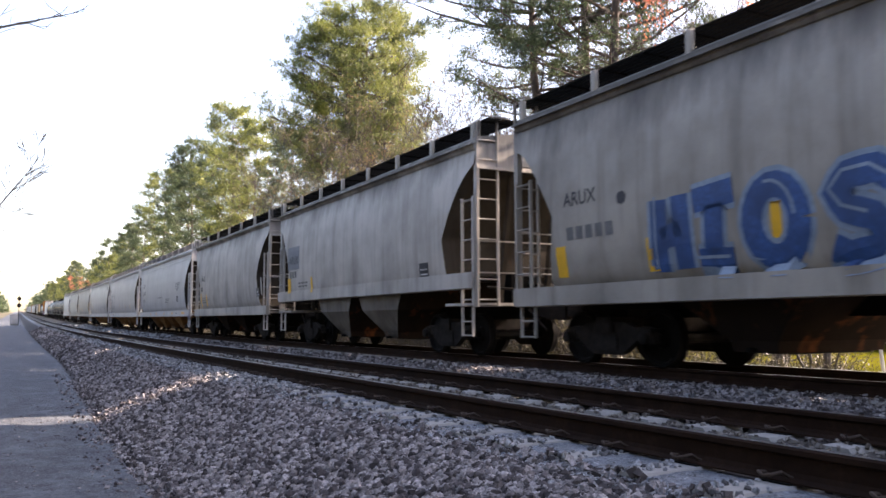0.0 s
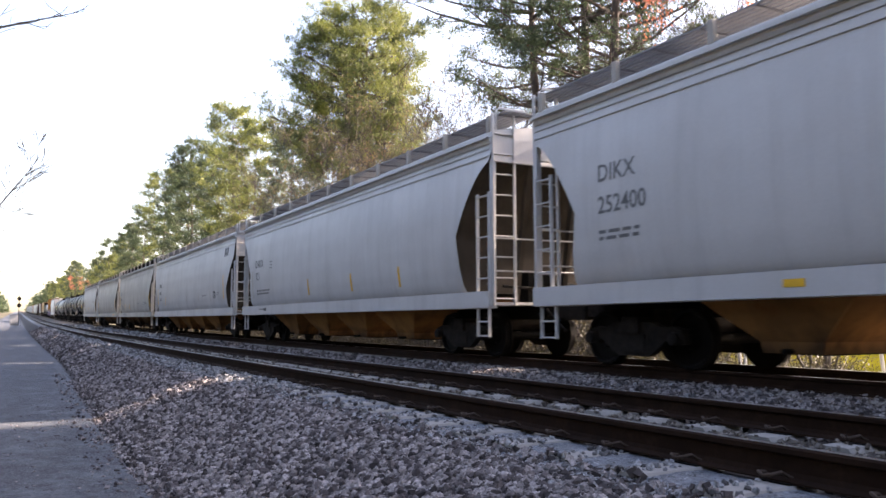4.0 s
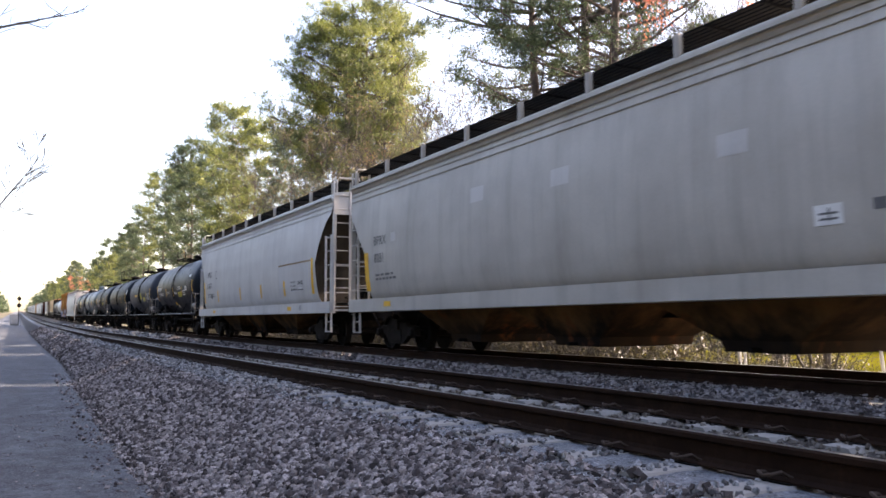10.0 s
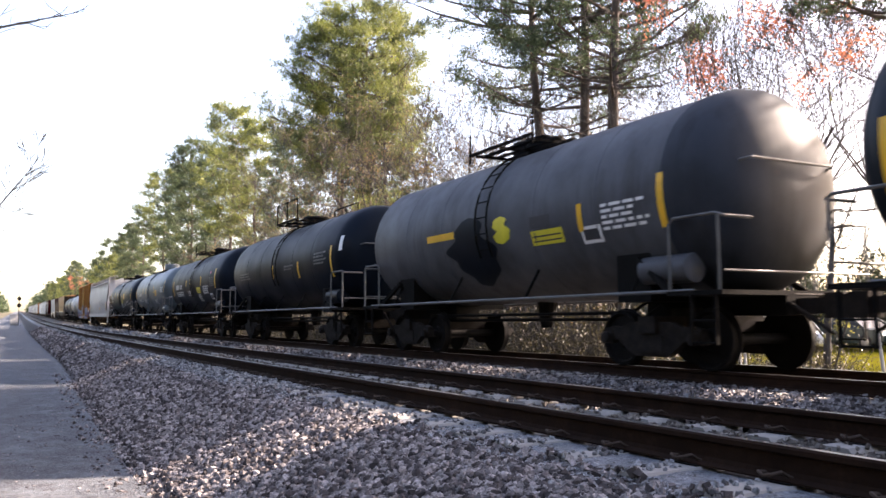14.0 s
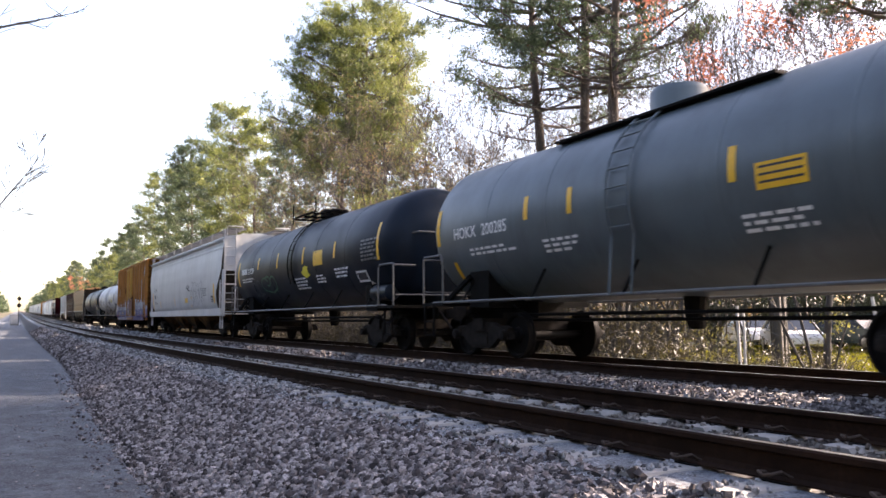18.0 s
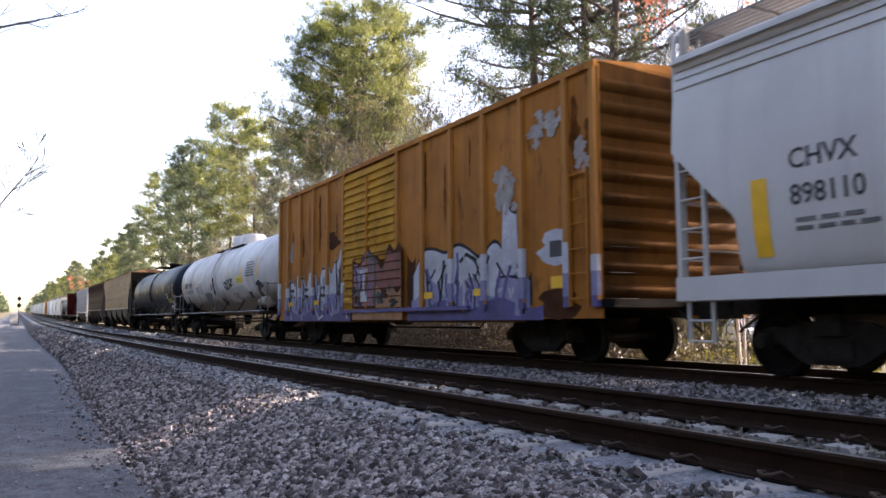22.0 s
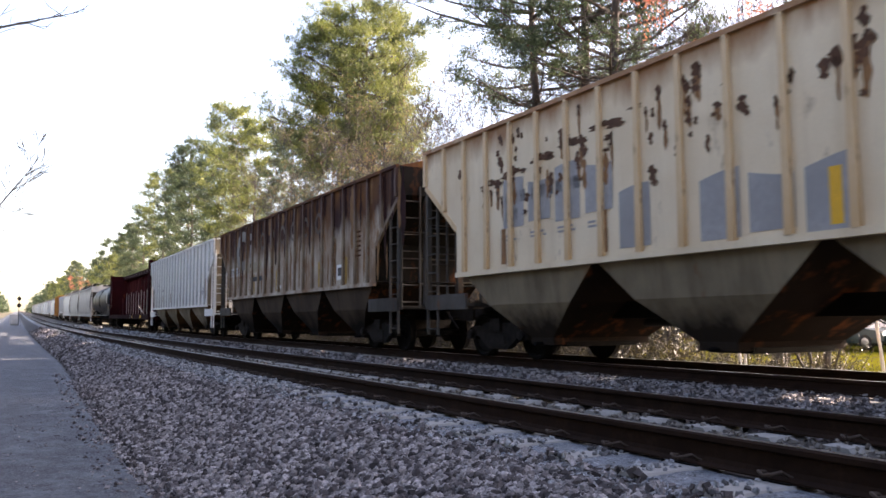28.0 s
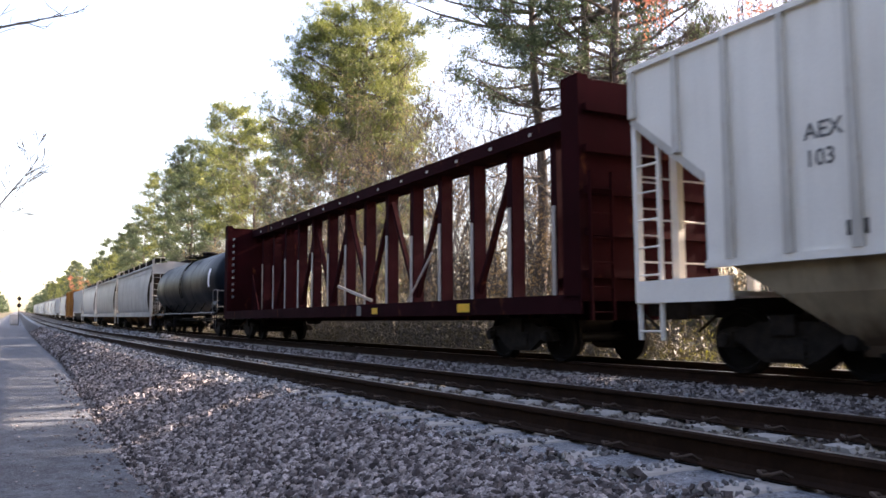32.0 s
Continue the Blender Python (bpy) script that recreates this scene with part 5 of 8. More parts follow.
r, mk, hf = smooth_hopper(*pair(1), "dirty light grey hopper car with grey patch over its marks", CANVAS["grey_dirty"], "curved", 2, SLOPE_GREY, board="dark", chute=CHUTE_GREY, raised=0.38)
mk.panel(r, -5.9, 2.25, 1.15, 0.70, PATCH_GREY, "paint_patch", "blue-grey patch of paint", 0.002)
mk.word(r, "ARUX", -5.75, 2.42, 0.24, INK, lift=0.006)
mk.bars(r, [(-5.7 + 0.24 * i, 2.0, 0.17, 0.2) for i in range(3)], GREY_INK, "car_number")
mk.stripe(r, -5.94, 1.55, 2.0, 0.3)
mk.stripe(r, -3.72, 1.52, 1.96, 0.17)
plate(mk, r, 3.6, 1.6)
mk.block(r, -4.9, 1.8, 0.9, 2, GREY_INK, 0.05, 5)
r, mk, hf = smooth_hopper(*pair(2), "dirty light grey covered hopper car with dark end recesses", CANVAS["grey_dirty"], "curved", 2, SLOPE_GREY, board="dark", chute=SHADED_CHUTE_RUST)
mk.word(r, "ARUX", -5.33, 2.45, 0.24, INK)
mk.bars(r, [(-5.36 + 0.2 * i, 2.0, 0.15, 0.2) for i in range(2)], INK, "car_number")
mk.block(r, -5.2, 1.68, 1.4, 3, GREY_INK, 0.05, 8)
mk.stripe(r, -5.5, 1.32, 1.9, 0.17)
mk.stripe(r, -4.35, 1.34, 1.85, 0.2)
plate(mk, r, 4.3, 1.55, 0.4, 0.3, GREY_INK)
mk.stripe(r, 4.95, 1.6, 2.2, 0.14, CANVAS["beige"], label="tan strip")
# long grey hoppers
r, mk, hf = smooth_hopper(*pair(3), "long clean light grey covered hopper car with curved sides", CANVAS["grey_clean"], "curved", 4, SLOPE_GREY, chute=UNDER_ORANGE)
mk.word(r, "DIKX", -7.5, 2.72, 0.26, GREY_INK)
mk.word(r, "252400", -7.5, 2.25, 0.26, GREY_INK)
mk.block(r, -7.5, 1.95, 1.0, 2, GREY_INK, 0.05, 9)
mk.block(r, 4.75, 2.62, 1.25, 5, GREY_INK, 0.045, 11)
mk.block(r, -1.4, 1.98, 2.0, 1, GREY_INK, 0.05, 12)
mk.block(r, 1.4, 1.86, 1.35, 3, GREY_INK, 0.045, 13)
plate(mk, r, 5.0, 1.68, 0.5, 0.3)
for u, w_ in ((-4.2, 0.3), (-2.03, 0.37), (0.84, 0.38), (3.56, 0.45), (6.5, 0.87)):
    mk.panel(r, u, 1.04, w_, 0.09, YELLOW, "reflector", "yellow reflective strip on the sill")
mk.panel(r, 5.0, 1.05, 0.22, 0.07, INK, "stencil_panel")
r, mk, hf = smooth_hopper(*pair(4), "long light grey covered hopper car with clean curved sides", CANVAS["grey_clean"], "curved", 4, SLOPE_GREY, chute=UNDER_ORANGE)
mk.word(r, "DAKX", -7.85, 2.55, 0.27, INK)
mk.word(r, "921", -7.78, 2.12, 0.27, INK)
mk.bars(r, [(-6.0, 2.45, 0.3, 0.03), (-6.0, 2.55, 0.3, 0.03), (-6.0, 2.65, 0.3, 0.03)], GREY_INK, "small_print")
mk.block(r, -7.7, 1.72, 1.9, 2, GREY_INK, 0.055, 14)
mk.stripe(r, -8.3, 1.5, 2.45, 0.16, CANVAS["beige"], label="tan strip")
for u in (-2.0, 1.5, 4.5):
    mk.stripe(r, u, 1.45, 1.9, 0.1)
mk.block(r, -7.4, 1.08, 0.8, 1, GREY_INK, 0.05, 15)
mk.panel(r, -6.7, 1.05, 0.26, 0.10, INK, "stencil_panel")
r, mk, hf = smooth_hopper(*pair(5), "long light grey plastics hopper car with rounded lower sides", CANVAS["grey_clean"], "steep", 4, SLOPE_GREY, waist=1.54, chute=UNDER_ORANGE)
mk.bars(r, [(-8.98 + 0.19 * i, 2.55, 0.13, 0.2) for i in range(4)], INK, "owner_mark")
mk.word(r, "64625", -9.02, 2.15, 0.21, INK)
mk.bars(r, [(-7.9, 2.56, 0.22, 0.02), (-7.9, 2.74, 0.22, 0.02), (-7.9, 2.56, 0.02, 0.2), (-7.7, 2.56, 0.02, 0.2)], GREY_INK, "small_print")
mk.block(r, -8.95, 1.9, 0.6, 2, GREY_INK, 0.045, 15)
mk.stripe(r, -9.6, 1.55, 2.5, 0.14)
mk.stripe(r, -7.04, 1.55, 1.98, 0.16)
mk.bars(r, [(7.62 + 0.25 * i, 3.30, 0.17, 0.34) for i in range(3)], INK, "owner_mark")
mk.stripe(r, 7.53, 1.6, 2.55, 0.13)
plate(mk, r, 5.64, 1.66, 0.42, 0.30)
for u in (4.97, 2.4, -0.6, -3.4, -5.6):
    mk.stripe(r, u, 1.55, 1.98, 0.10, CANVAS["beige"], "weld_strip", "thin tan strip")
mk.block(r, 3.2, 1.80, 1.3, 1, GREY_INK, 0.045, 16)
mk.block(r, 6.3, 1.85, 0.5, 2, GREY_INK, 0.04, 17)
r, mk, hf = smooth_hopper(*pair(6), "long warm grey covered hopper car with yellow strips", CANVAS["beige"], "straight", 3, SLOPE_GREY, board="dark")
mk.word(r, "BPRX", -8.22, 2.58, 0.25, GREY_INK)
mk.word(r, "06098", -8.17, 2.12, 0.25, GREY_INK)
mk.block(r, -7.6, 1.7, 1.1, 3, GREY_INK, 0.06, 17)
mk.stripe(r, -8.5, 1.6, 2.5, 0.18)
mk.stripe(r, -5.6, 1.5, 1.9, 0.18)
mk.stripe(r, -2.96, 1.47, 1.9, 0.2)
mk.stripe(r, 7.2, 1.55, 2.4, 0.2)
mk.panel(r, -6.16, 1.05, 0.28, 0.13, INK, "stencil_panel")
mk.block(r, -5.6, 1.10, 1.0, 1, GREY_INK, 0.05, 18)
plate(mk, r, 4.4, 1.6, 0.4, 0.34, PRIMER)
mk.block(r, 5.0, 1.82, 1.3, 2, GREY_INK, 0.055, 19)
mk.block(r, 1.5, 1.8, 0.9, 1, GREY_INK, 0.06, 20)
r, mk, hf = smooth_hopper(*pair(7), "long warm grey covered hopper car with painted-out squares", CANVAS["beige"], "straight", 3, SLOPE_GREY, board="dark")
mk.word(r, "BPRX", -7.96, 2.48, 0.22, GREY_INK)
mk.word(r, "8281", -7.94, 2.07, 0.22, GREY_INK)
mk.block(r, -7.9, 1.75, 1.2, 2, GREY_INK, 0.05, 19)
for u, z in ((-3.2, 2.9), (-0.5, 2.82), (3.12, 2.66), (6.2, 2.55)):
    mk.panel(r, u, z, 0.5, 0.28, CANVAS["white"], "paint_patch", "square of fresh paint")
mk.panel(r, -6.95, 2.5, 0.25, 0.2, CANVAS["white"], "paint_patch", "square of fresh paint")
plate(mk, r, 4.48, 1.68, 0.36, 0.22, CRATE_WHITE, GREY_INK)
mk.panel(r, 5.2, 1.78, 0.16, 0.12, GREY_INK, "stencil_panel")
mk.stripe(r, 6.6, 1.48, 2.44, 0.24)
mk.stripe(r, -8.54, 1.42, 2.34, 0.24)
mk.panel(r, 5.4, 1.02, 0.7, 0.13, YELLOW, "reflector")
mk.panel(r, -7.4, 1.03, 0.4, 0.12, YELLOW, "reflector")
r, mk, hf = smooth_hopper(*pair(8), "cream-grey covered hopper car with a repainted strip", CANVAS["white"], "curved", 3, SLOPE_GREY, board="dark", waist=1.53)
mk.word(r, "BPRX", -7.33, 2.55, 0.24, INK)
mk.word(r, "206551", -7.42, 2.08, 0.24, INK)
mk.block(r, -7.3, 1.8, 1.7, 2, GREY_INK, 0.05, 21)
mk.blob(r, -6.5, 1.72, 0.28, 0.22, INK, 23, 0, "stencil_mark", "dark triangular stencil", 0.1)
mk.bars(r, [(-5.75, 2.45, 0.25, 0.03), (-5.75, 2.75, 0.25, 0.03), (-5.75, 2.45, 0.03, 0.33)], GREY_INK, "small_print")
mk.panel(r, 3.7, 2.42, 3.3, 0.05, TAN_LINE := plain("tan_seam_paint", (0.26, 0.17, 0.08), 0.6, 0, 0.3, 4, 0), "paint_seam", "tan edge of a repainted strip")
mk.panel(r, 3.75, 1.6, 3.25, 0.80, CANVAS["grey_clean"], "paint_patch", "repainted strip")
mk.stripe(r, 7.04, 1.48, 2.5, 0.2)
mk.stripe(r, -8.05, 1.45, 2.38, 0.2)
for u in (1.4, 4.21, -5.4, -1.6):
    mk.stripe(r, u, 1.48, 1.95, 0.18)
plate(mk, r, 5.73, 1.62, 0.5, 0.28)
mk.block(r, 5.0, 1.85, 0.6, 3, GREY_INK, 0.06, 22)
mk.panel(r, 4.7, 1.02, 0.4, 0.12, YELLOW, "reflector")
mk.panel(r, 5.9, 1.02, 0.2, 0.15, PRIMER, "stencil_panel")
mk.panel(r, -6.19, 1.03, 0.47, 0.11, YELLOW, "reflector")


def dress(mk, root, stripes=(), panels=(), blocks=(), boxes=(), mat=None):
    """Marks of a tank car: reflectors (u, z0, z1), warning panels (u, z, w, h), print (u, z, width, lines, height), placard holders (u, z, w, h)."""
    for su, z0, z1 in stripes:
        mk.stripe(root, su, z0, z1, 0.13)
    for u, z, w_, h_ in panels:
        mk.panel(root, u, z, w_, h_, LIME, "warning_panel", "yellow warning panel")
        mk.bars(root, [(u + 0.05, z + 0.05 + 0.08 * i, w_ - 0.1, 0.025) for i in range(max(1, int((h_ - 0.05) / 0.08)))], INK, "panel_print")
    for k, (u, z, w_, n, h_) in enumerate(blocks):
        mk.block(root, u, z, w_, n, mat or CRATE_WHITE, h_, int(abs(u * 13)) + k)
    for u, z, w_, h_ in boxes:
        mk.panel(root, u, z, w_, h_, CRATE_WHITE, "placard_holder")
        mk.panel(root, u + 0.06, z + 0.05, w_ - 0.12, h_ - 0.1, INK, "placard", lift=0.005)


def owner(mk, root, u, z, size, mat, word=""):
    mk.bars(root, [(u + i * size * 0.92, z, size * 0.66, size) for i in range(4)], mat, "owner_mark")
    if word:
        mk.word(root, word, u + size * 4.1, z, size, mat)


r, mk, hf = tank_car(*pair(9), "blue-black tank car with yellow reflective strips", NAVY_TANK, "platform")
owner(mk, r, -5.35, 2.38, 0.20, CRATE_WHITE, "73031")
dress(mk, r, [(-5.6, 1.83, 2.72), (-2.5, 2.04, 2.47), (-0.3, 2.0, 2.46), (2.28, 2.03, 2.43), (5.2, 1.78, 2.7)], [(1.26, 1.94, 0.92, 0.24)],
      [(-4.8, 2.2, 1.6, 2, 0.045), (-2.2, 2.25, 0.8, 2, 0.045), (0.1, 2.2, 0.9, 2, 0.045), (2.55, 2.2, 0.7, 3, 0.05), (1.2, 2.42, 1.0, 2, 0.05)])
mk.block(r, 3.85, 2.68, 1.2, 6, GREY_INK, 0.05, 33)
mk.panel(r, 3.3, 2.22, 0.5, 0.22, CRATE_WHITE, "white_patch")
mk.panel(r, 4.25, 2.86, 0.46, 0.11, CRATE_WHITE, "white_patch")
mk.panel(r, -0.6, 1.55, 0.35, 0.14, YELLOW, "sticker")
mk.panel(r, -0.5, 1.40, 0.4, 0.15, CRATE_WHITE, "sticker", lift=0.003)
r, mk, hf = tank_car(*pair(10), "dusty grey tank car with dark spill stains", GREY_TANK, "platform", head_mat=DARK_HEAD)
dress(mk, r, [(4.45, 1.94, 2.68), (2.6, 2.05, 2.48)], [(1.24, 1.94, 0.92, 0.24)], [(3.2, 2.36, 1.0, 5, 0.045)], [(2.64, 1.86, 0.5, 0.26)])
mk.blob(r, -0.9, 2.0, 1.5, 1.3, BLACK_TANK, 4, 0.002, "spill_stain", "black spill stain", 0.25)
mk.blob(r, 0.3, 2.3, 0.5, 0.5, LIME, 6, 0.003, "faded_sticker", "faded yellow-green sticker", 0.3)
mk.panel(r, -2.7, 2.3, 1.2, 0.14, YELLOW, "worn_strip", "worn yellow strip", 0.002)
mk.panel(r, 1.26, 2.22, 0.6, 0.2, INK, "stencil_panel", lift=0.003)
r, mk, hf = tank_car(*pair(11), "black tank car with a white placard", BLACK_TANK, "open")
dress(mk, r, [(5.0, 1.9, 2.76), (2.0, 2.0, 2.5), (-0.8, 2.1, 2.55)], [], [(-5.2, 2.4, 1.5, 3, 0.05), (0.6, 2.4, 0.9, 2, 0.05), (3.6, 2.6, 1.0, 4, 0.05)], mat=GREY_INK)
mk.panel(r, 5.7, 2.57, 0.26, 0.4, CRATE_WHITE, "placard")
r, mk, hf = tank_car(*pair(12), "glossy black tank car with bold white marks", BLACK_TANK, "platform")
owner(mk, r, -4.73, 2.30, 0.22, CRATE_WHITE, "200922")
dress(mk, r, [(-5.6, 2.0, 2.75), (4.7, 2.1, 2.95), (1.64, 2.32, 2.73), (-1.0, 2.38, 2.76), (-2.0, 2.4, 2.7)], [(0.62, 2.0, 0.9, 0.26)], [(-4.6, 2.12, 1.9, 3, 0.045), (2.05, 2.22, 1.25, 4, 0.05), (-1.6, 2.1, 0.9, 3, 0.045), (0.7, 1.88, 0.8, 4, 0.045)], [(3.28, 1.66, 0.55, 0.25)])
mk.block(r, 3.6, 2.56, 1.0, 5, GREY_INK, 0.045, 44)
mk.panel(r, 3.64, 2.78, 0.28, 0.09, plain("pink_sticker", (0.5, 0.03, 0.10), 0.5, 0, 0.1, 4, 0), "sticker")
r, mk, hf = tank_car(*pair(13), "slate grey tank car with sunlit silver top", SLATE_TANK, "dome", straps=False)
mk.stripe(r, 1.3, 2.35, 2.8, 0.13)
mk.panel(r, 1.72, 2.2, 0.75, 0.32, YELLOW, "warning_panel", "yellow warning panel")
mk.bars(r, [(1.77, 2.27 + 0.09 * i, 0.65, 0.03) for i in range(3)], INK, "panel_print")
mk.word(r, "HOKX", -5.95, 2.28, 0.22, CRATE_WHITE)
mk.word(r, "200285", -4.85, 2.28, 0.22, CRATE_WHITE)
dress(mk, r, [(-3.37, 2.4, 2.8), (-2.1, 2.36, 2.78), (-6.68, 2.2, 2.94), (-6.2, 1.45, 1.85), (5.3, 2.3, 3.0)], [], [(-5.4, 2.02, 1.7, 2, 0.045), (-2.9, 1.98, 1.0, 3, 0.045), (3.9, 2.6, 1.0, 4, 0.045), (1.4, 1.9, 1.0, 3, 0.045)])
r, mk, hf = tank_car(*pair(14), "long blue-black tank car with yellow strips and white diamond placard", NAVY_TANK, "platform", 1.47)
owner(mk, r, -6.75, 2.40, 0.21, CRATE_WHITE, "217039")
dress(mk, r, [(6.5, 2.15, 3.05), (3.44, 2.4, 2.84), (0.65, 2.4, 2.9), (-2.1, 2.42, 2.9), (-4.5, 2.5, 2.9), (-7.3, 2.0, 2.9)], [], [(-6.7, 2.2, 1.5, 2, 0.045), (3.4, 2.06, 1.1, 3, 0.05), (1.75, 1.96, 0.7, 3, 0.045), (-0.3, 1.95, 1.1, 4, 0.05)], [(4.9, 1.68, 0.72, 0.28)])
mk.panel(r, 1.7, 2.28, 0.8, 0.42, YELLOW, "warning_panel", "yellow warning panel")
mk.block(r, 5.45, 2.66, 1.1, 6, GREY_INK, 0.05, 53)
for q, mm in ((0.30, CRATE_WHITE), (0.10, INK)):
    s = Shape()
    s.v = [mk.point(5.68 + a * q, 1.50 + b * q * 0.62, 0.004 + 0.02 * (0.30 - q)) for a, b in ((0, -1), (1, 0), (0, 1), (-1, 0))]
    s.f = [(0, 1, 2, 3)]
    part("placard", s, mm, r, "diamond placard")
GRAFFITI_GREEN = plain("green_spray_paint", (0.02, 0.13, 0.07), 0.5, 0, 0.5, 3, 0)
GRAFFITI_SLATE = plain("slate_spray_paint", (0.035, 0.045, 0.055), 0.5, 0, 0.5, 3, 0)
loop = lambda u, z, w, h, a0, a1: [(u + w * math.cos(a0 + (a1 - a0) * i / 12), z + h * math.sin(a0 + (a1 - a0) * i / 12)) for i in range(13)]
mk.lines(r, [loop(-3.75, 1.95, 0.42, 0.22, 0.4, 4.6), loop(-3.35, 2.05, 0.30, 0.16, 3.0, -2.2), loop(-2.75, 1.95, 0.34, 0.24, 2.6, -1.4), [(-3.7, 1.72), (-3.1, 1.66), (-2.5, 1.78)]], 0.055, GRAFFITI_GREEN, 0.004, "green scrawl of spray paint")
mk.lines(r, [loop(-5.2, 1.85, 0.3, 0.2, 0.6, 5.4), loop(-4.6, 1.88, 0.26, 0.24, 0, 5.8), [(-5.5, 1.62), (-4.9, 1.58), (-4.3, 1.66)]], 0.05, GRAFFITI_SLATE, 0.003, "faint slate scrawl of spray paint")
mk.blob(r, 0.9, 2.15, 0.6, 0.36, LIME, 7, 0.002, "faded_sticker", "faded yellow-green sticker", 0.3)
# plastics hopper with the outlined graffiti
r, mk, hf = smooth_hopper(*pair(15), "long light grey plastics hopper car with outlined graffiti", CANVAS["grey_clean"], "low", 4, SLOPE_GREY, waist=1.53, posts=2.3)
mk.word(r, "CHVX", -8.55, 2.35, 0.23, INK)
mk.word(r, "898110", -8.55, 1.95, 0.23, INK)
mk.block(r, -8.5, 1.75, 1.1, 2, GREY_INK, 0.05, 55)
turn = lambda u, z, w, h, a0, a1: [(u + w * math.cos(math.radians(a0 + (a1 - a0) * i / 10)), z + h * math.sin(math.radians(a0 + (a1 - a0) * i / 10))) for i in range(11)]
outlined = [[turn(3.30, 2.18, 0.24, 0.22, 20, 270) + turn(3.30, 1.76, 0.24, 0.22, 90, -160)],
            [[(3.80, 1.55), (3.78, 2.05)] + turn(4.02, 2.14, 0.25, 0.24, 170, -150)],
            [turn(4.72, 1.92, 0.26, 0.34, 0, 330), [(4.98, 2.2), (5.02, 1.58)]],
            [[(5.30, 1.56), (5.30, 2.1)] + turn(5.50, 2.14, 0.22, 0.20, 180, -60) + [(5.42, 1.90), (5.74, 1.55)]]]
for strokes in outlined:
    mk.lines(r, strokes, 0.31, GREY_INK, 0.002, "thin dark outlines of graffiti letters")
    mk.lines(r, strokes, 0.25, CANVAS["grey_clean"], 0.005, "pale grey fill of graffiti letters")
mk.lines(r, [[(3.1 + 0.62 * k + 0.14 * math.cos(a + k), 1.95 + 0.22 * math.sin(a * 1.2)) for a in [0.6 * i for i in range(9)]] for k in range(5)], 0.035, GREY_INK, 0.007, "thin dark loops inside the graffiti")
mk.stripe(r, 3.02, 1.36, 1.86, 0.15)
mk.lines(r, [[(1.9, 2.3), (2.3, 2.42), (2.6, 2.3), (2.2, 2.2), (2.8, 2.12)]], 0.05, GRAFFITI_BLACK, 0.003, "thin black scrawl")
mk.panel(r, 1.40, 1.58, 0.75, 0.22, YELLOW, "sticker", "yellow sticker")
mk.block(r, 5.75, 2.1, 0.95, 4, GREY_INK, 0.05, 57)
mk.block(r, 1.7, 2.25, 0.9, 1, GREY_INK, 0.05, 58)
plate(mk, r, 7.55, 1.52, 0.46, 0.26)
mk.stripe(r, 8.1, 1.45, 2.28, 0.24)
mk.stripe(r, -9.1, 1.4, 2.3, 0.24)
mk.stripe(r, -6.4, 1.4, 1.75, 0.14)
mk.stripe(r, -1.6, 1.45, 1.85, 0.14)
# boxcar
r, mk, hf = boxcar(*pair(16), "rust-stained orange boxcar with silver and purple graffiti", True)
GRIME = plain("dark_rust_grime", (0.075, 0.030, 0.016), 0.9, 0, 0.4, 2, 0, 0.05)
RUST_STREAK = plain("rust_streak_brown", (0.16, 0.055, 0.014), 0.9, 0, 0.6, 3, 0, 0.05)
TANGERINE = plain("orange_spray_paint", (0.30, 0.13, 0.05), 0.6, 0, 0.4, 2, 0)
peaks = lambda u: 1.92 + 0.16 * math.sin(u * 5.3) + 0.10 * math.sin(u * 11.7 + 1) + 0.22 * max(0.0, u + 5.2) * (1 if u < -3.0 else 0)
mk.wave_band(r, -8.35, -2.55, 0.70, lambda u: peaks(u) + 0.12, TANGERINE, 0.001, "tan halo of spray paint")
mk.wave_band(r, -8.3, -2.6, 0.70, lambda u: peaks(u) + 0.05, GRAFFITI_BLACK, 0.003, "black outline of graffiti letters")
mk.wave_band(r, -8.25, -2.7, 0.72, peaks, GRAFFITI_SILVER, 0.006, "silver graffiti letters")
mk.wave_band(r, -8.3, -2.6, 0.70, lambda u: 1.34 + 0.16 * math.sin(u * 3.1) + 0.06 * math.sin(u * 9), GRAFFITI_LILAC, 0.009, "lilac fade in the graffiti")
mk.wave_band(r, -8.35, -2.5, 0.70, lambda u: 0.95 + 0.09 * math.sin(u * 2.3 + 1), GRAFFITI_PURPLE, 0.012, "purple base of the graffiti")
bars_b = []
for k, u in enumerate((-7.75, -7.1, -6.45, -5.6, -4.9, -4.35, -3.55)):
    bars_b += [[(u, 1.0), (u + 0.06, 1.4), (u - 0.02, peaks(u) + 0.02)]]
    if k % 2 == 0:
        bars_b += [[(u + 0.05, 1.42), (u + 0.55, 1.40)], [(u + 0.1, 1.62), (u + 0.5, 1.6)]]
mk.lines(r, bars_b, 0.09, GRAFFITI_BLACK, 0.015, "black strokes of graffiti")
mk.lines(r, [[(-7.9, 1.3), (-7.5, 0.72)], [(-6.9, 1.2), (-6.5, 0.74)], [(-5.3, 1.1), (-5.0, 0.75), (-4.6, 0.85)], [(-3.7, 1.35), (-3.9, 0.8)], [(-3.0, 1.1), (-2.7, 0.75)]], 0.06, GRAFFITI_WHITE, 0.018, "white strokes of graffiti")
mk.wave_band(r, -3.35, -2.95, 1.2, lambda u: 2.35 - 1.6 * abs(u + 3.15), GRAFFITI_BLACK, 0.016, "black spike of graffiti")
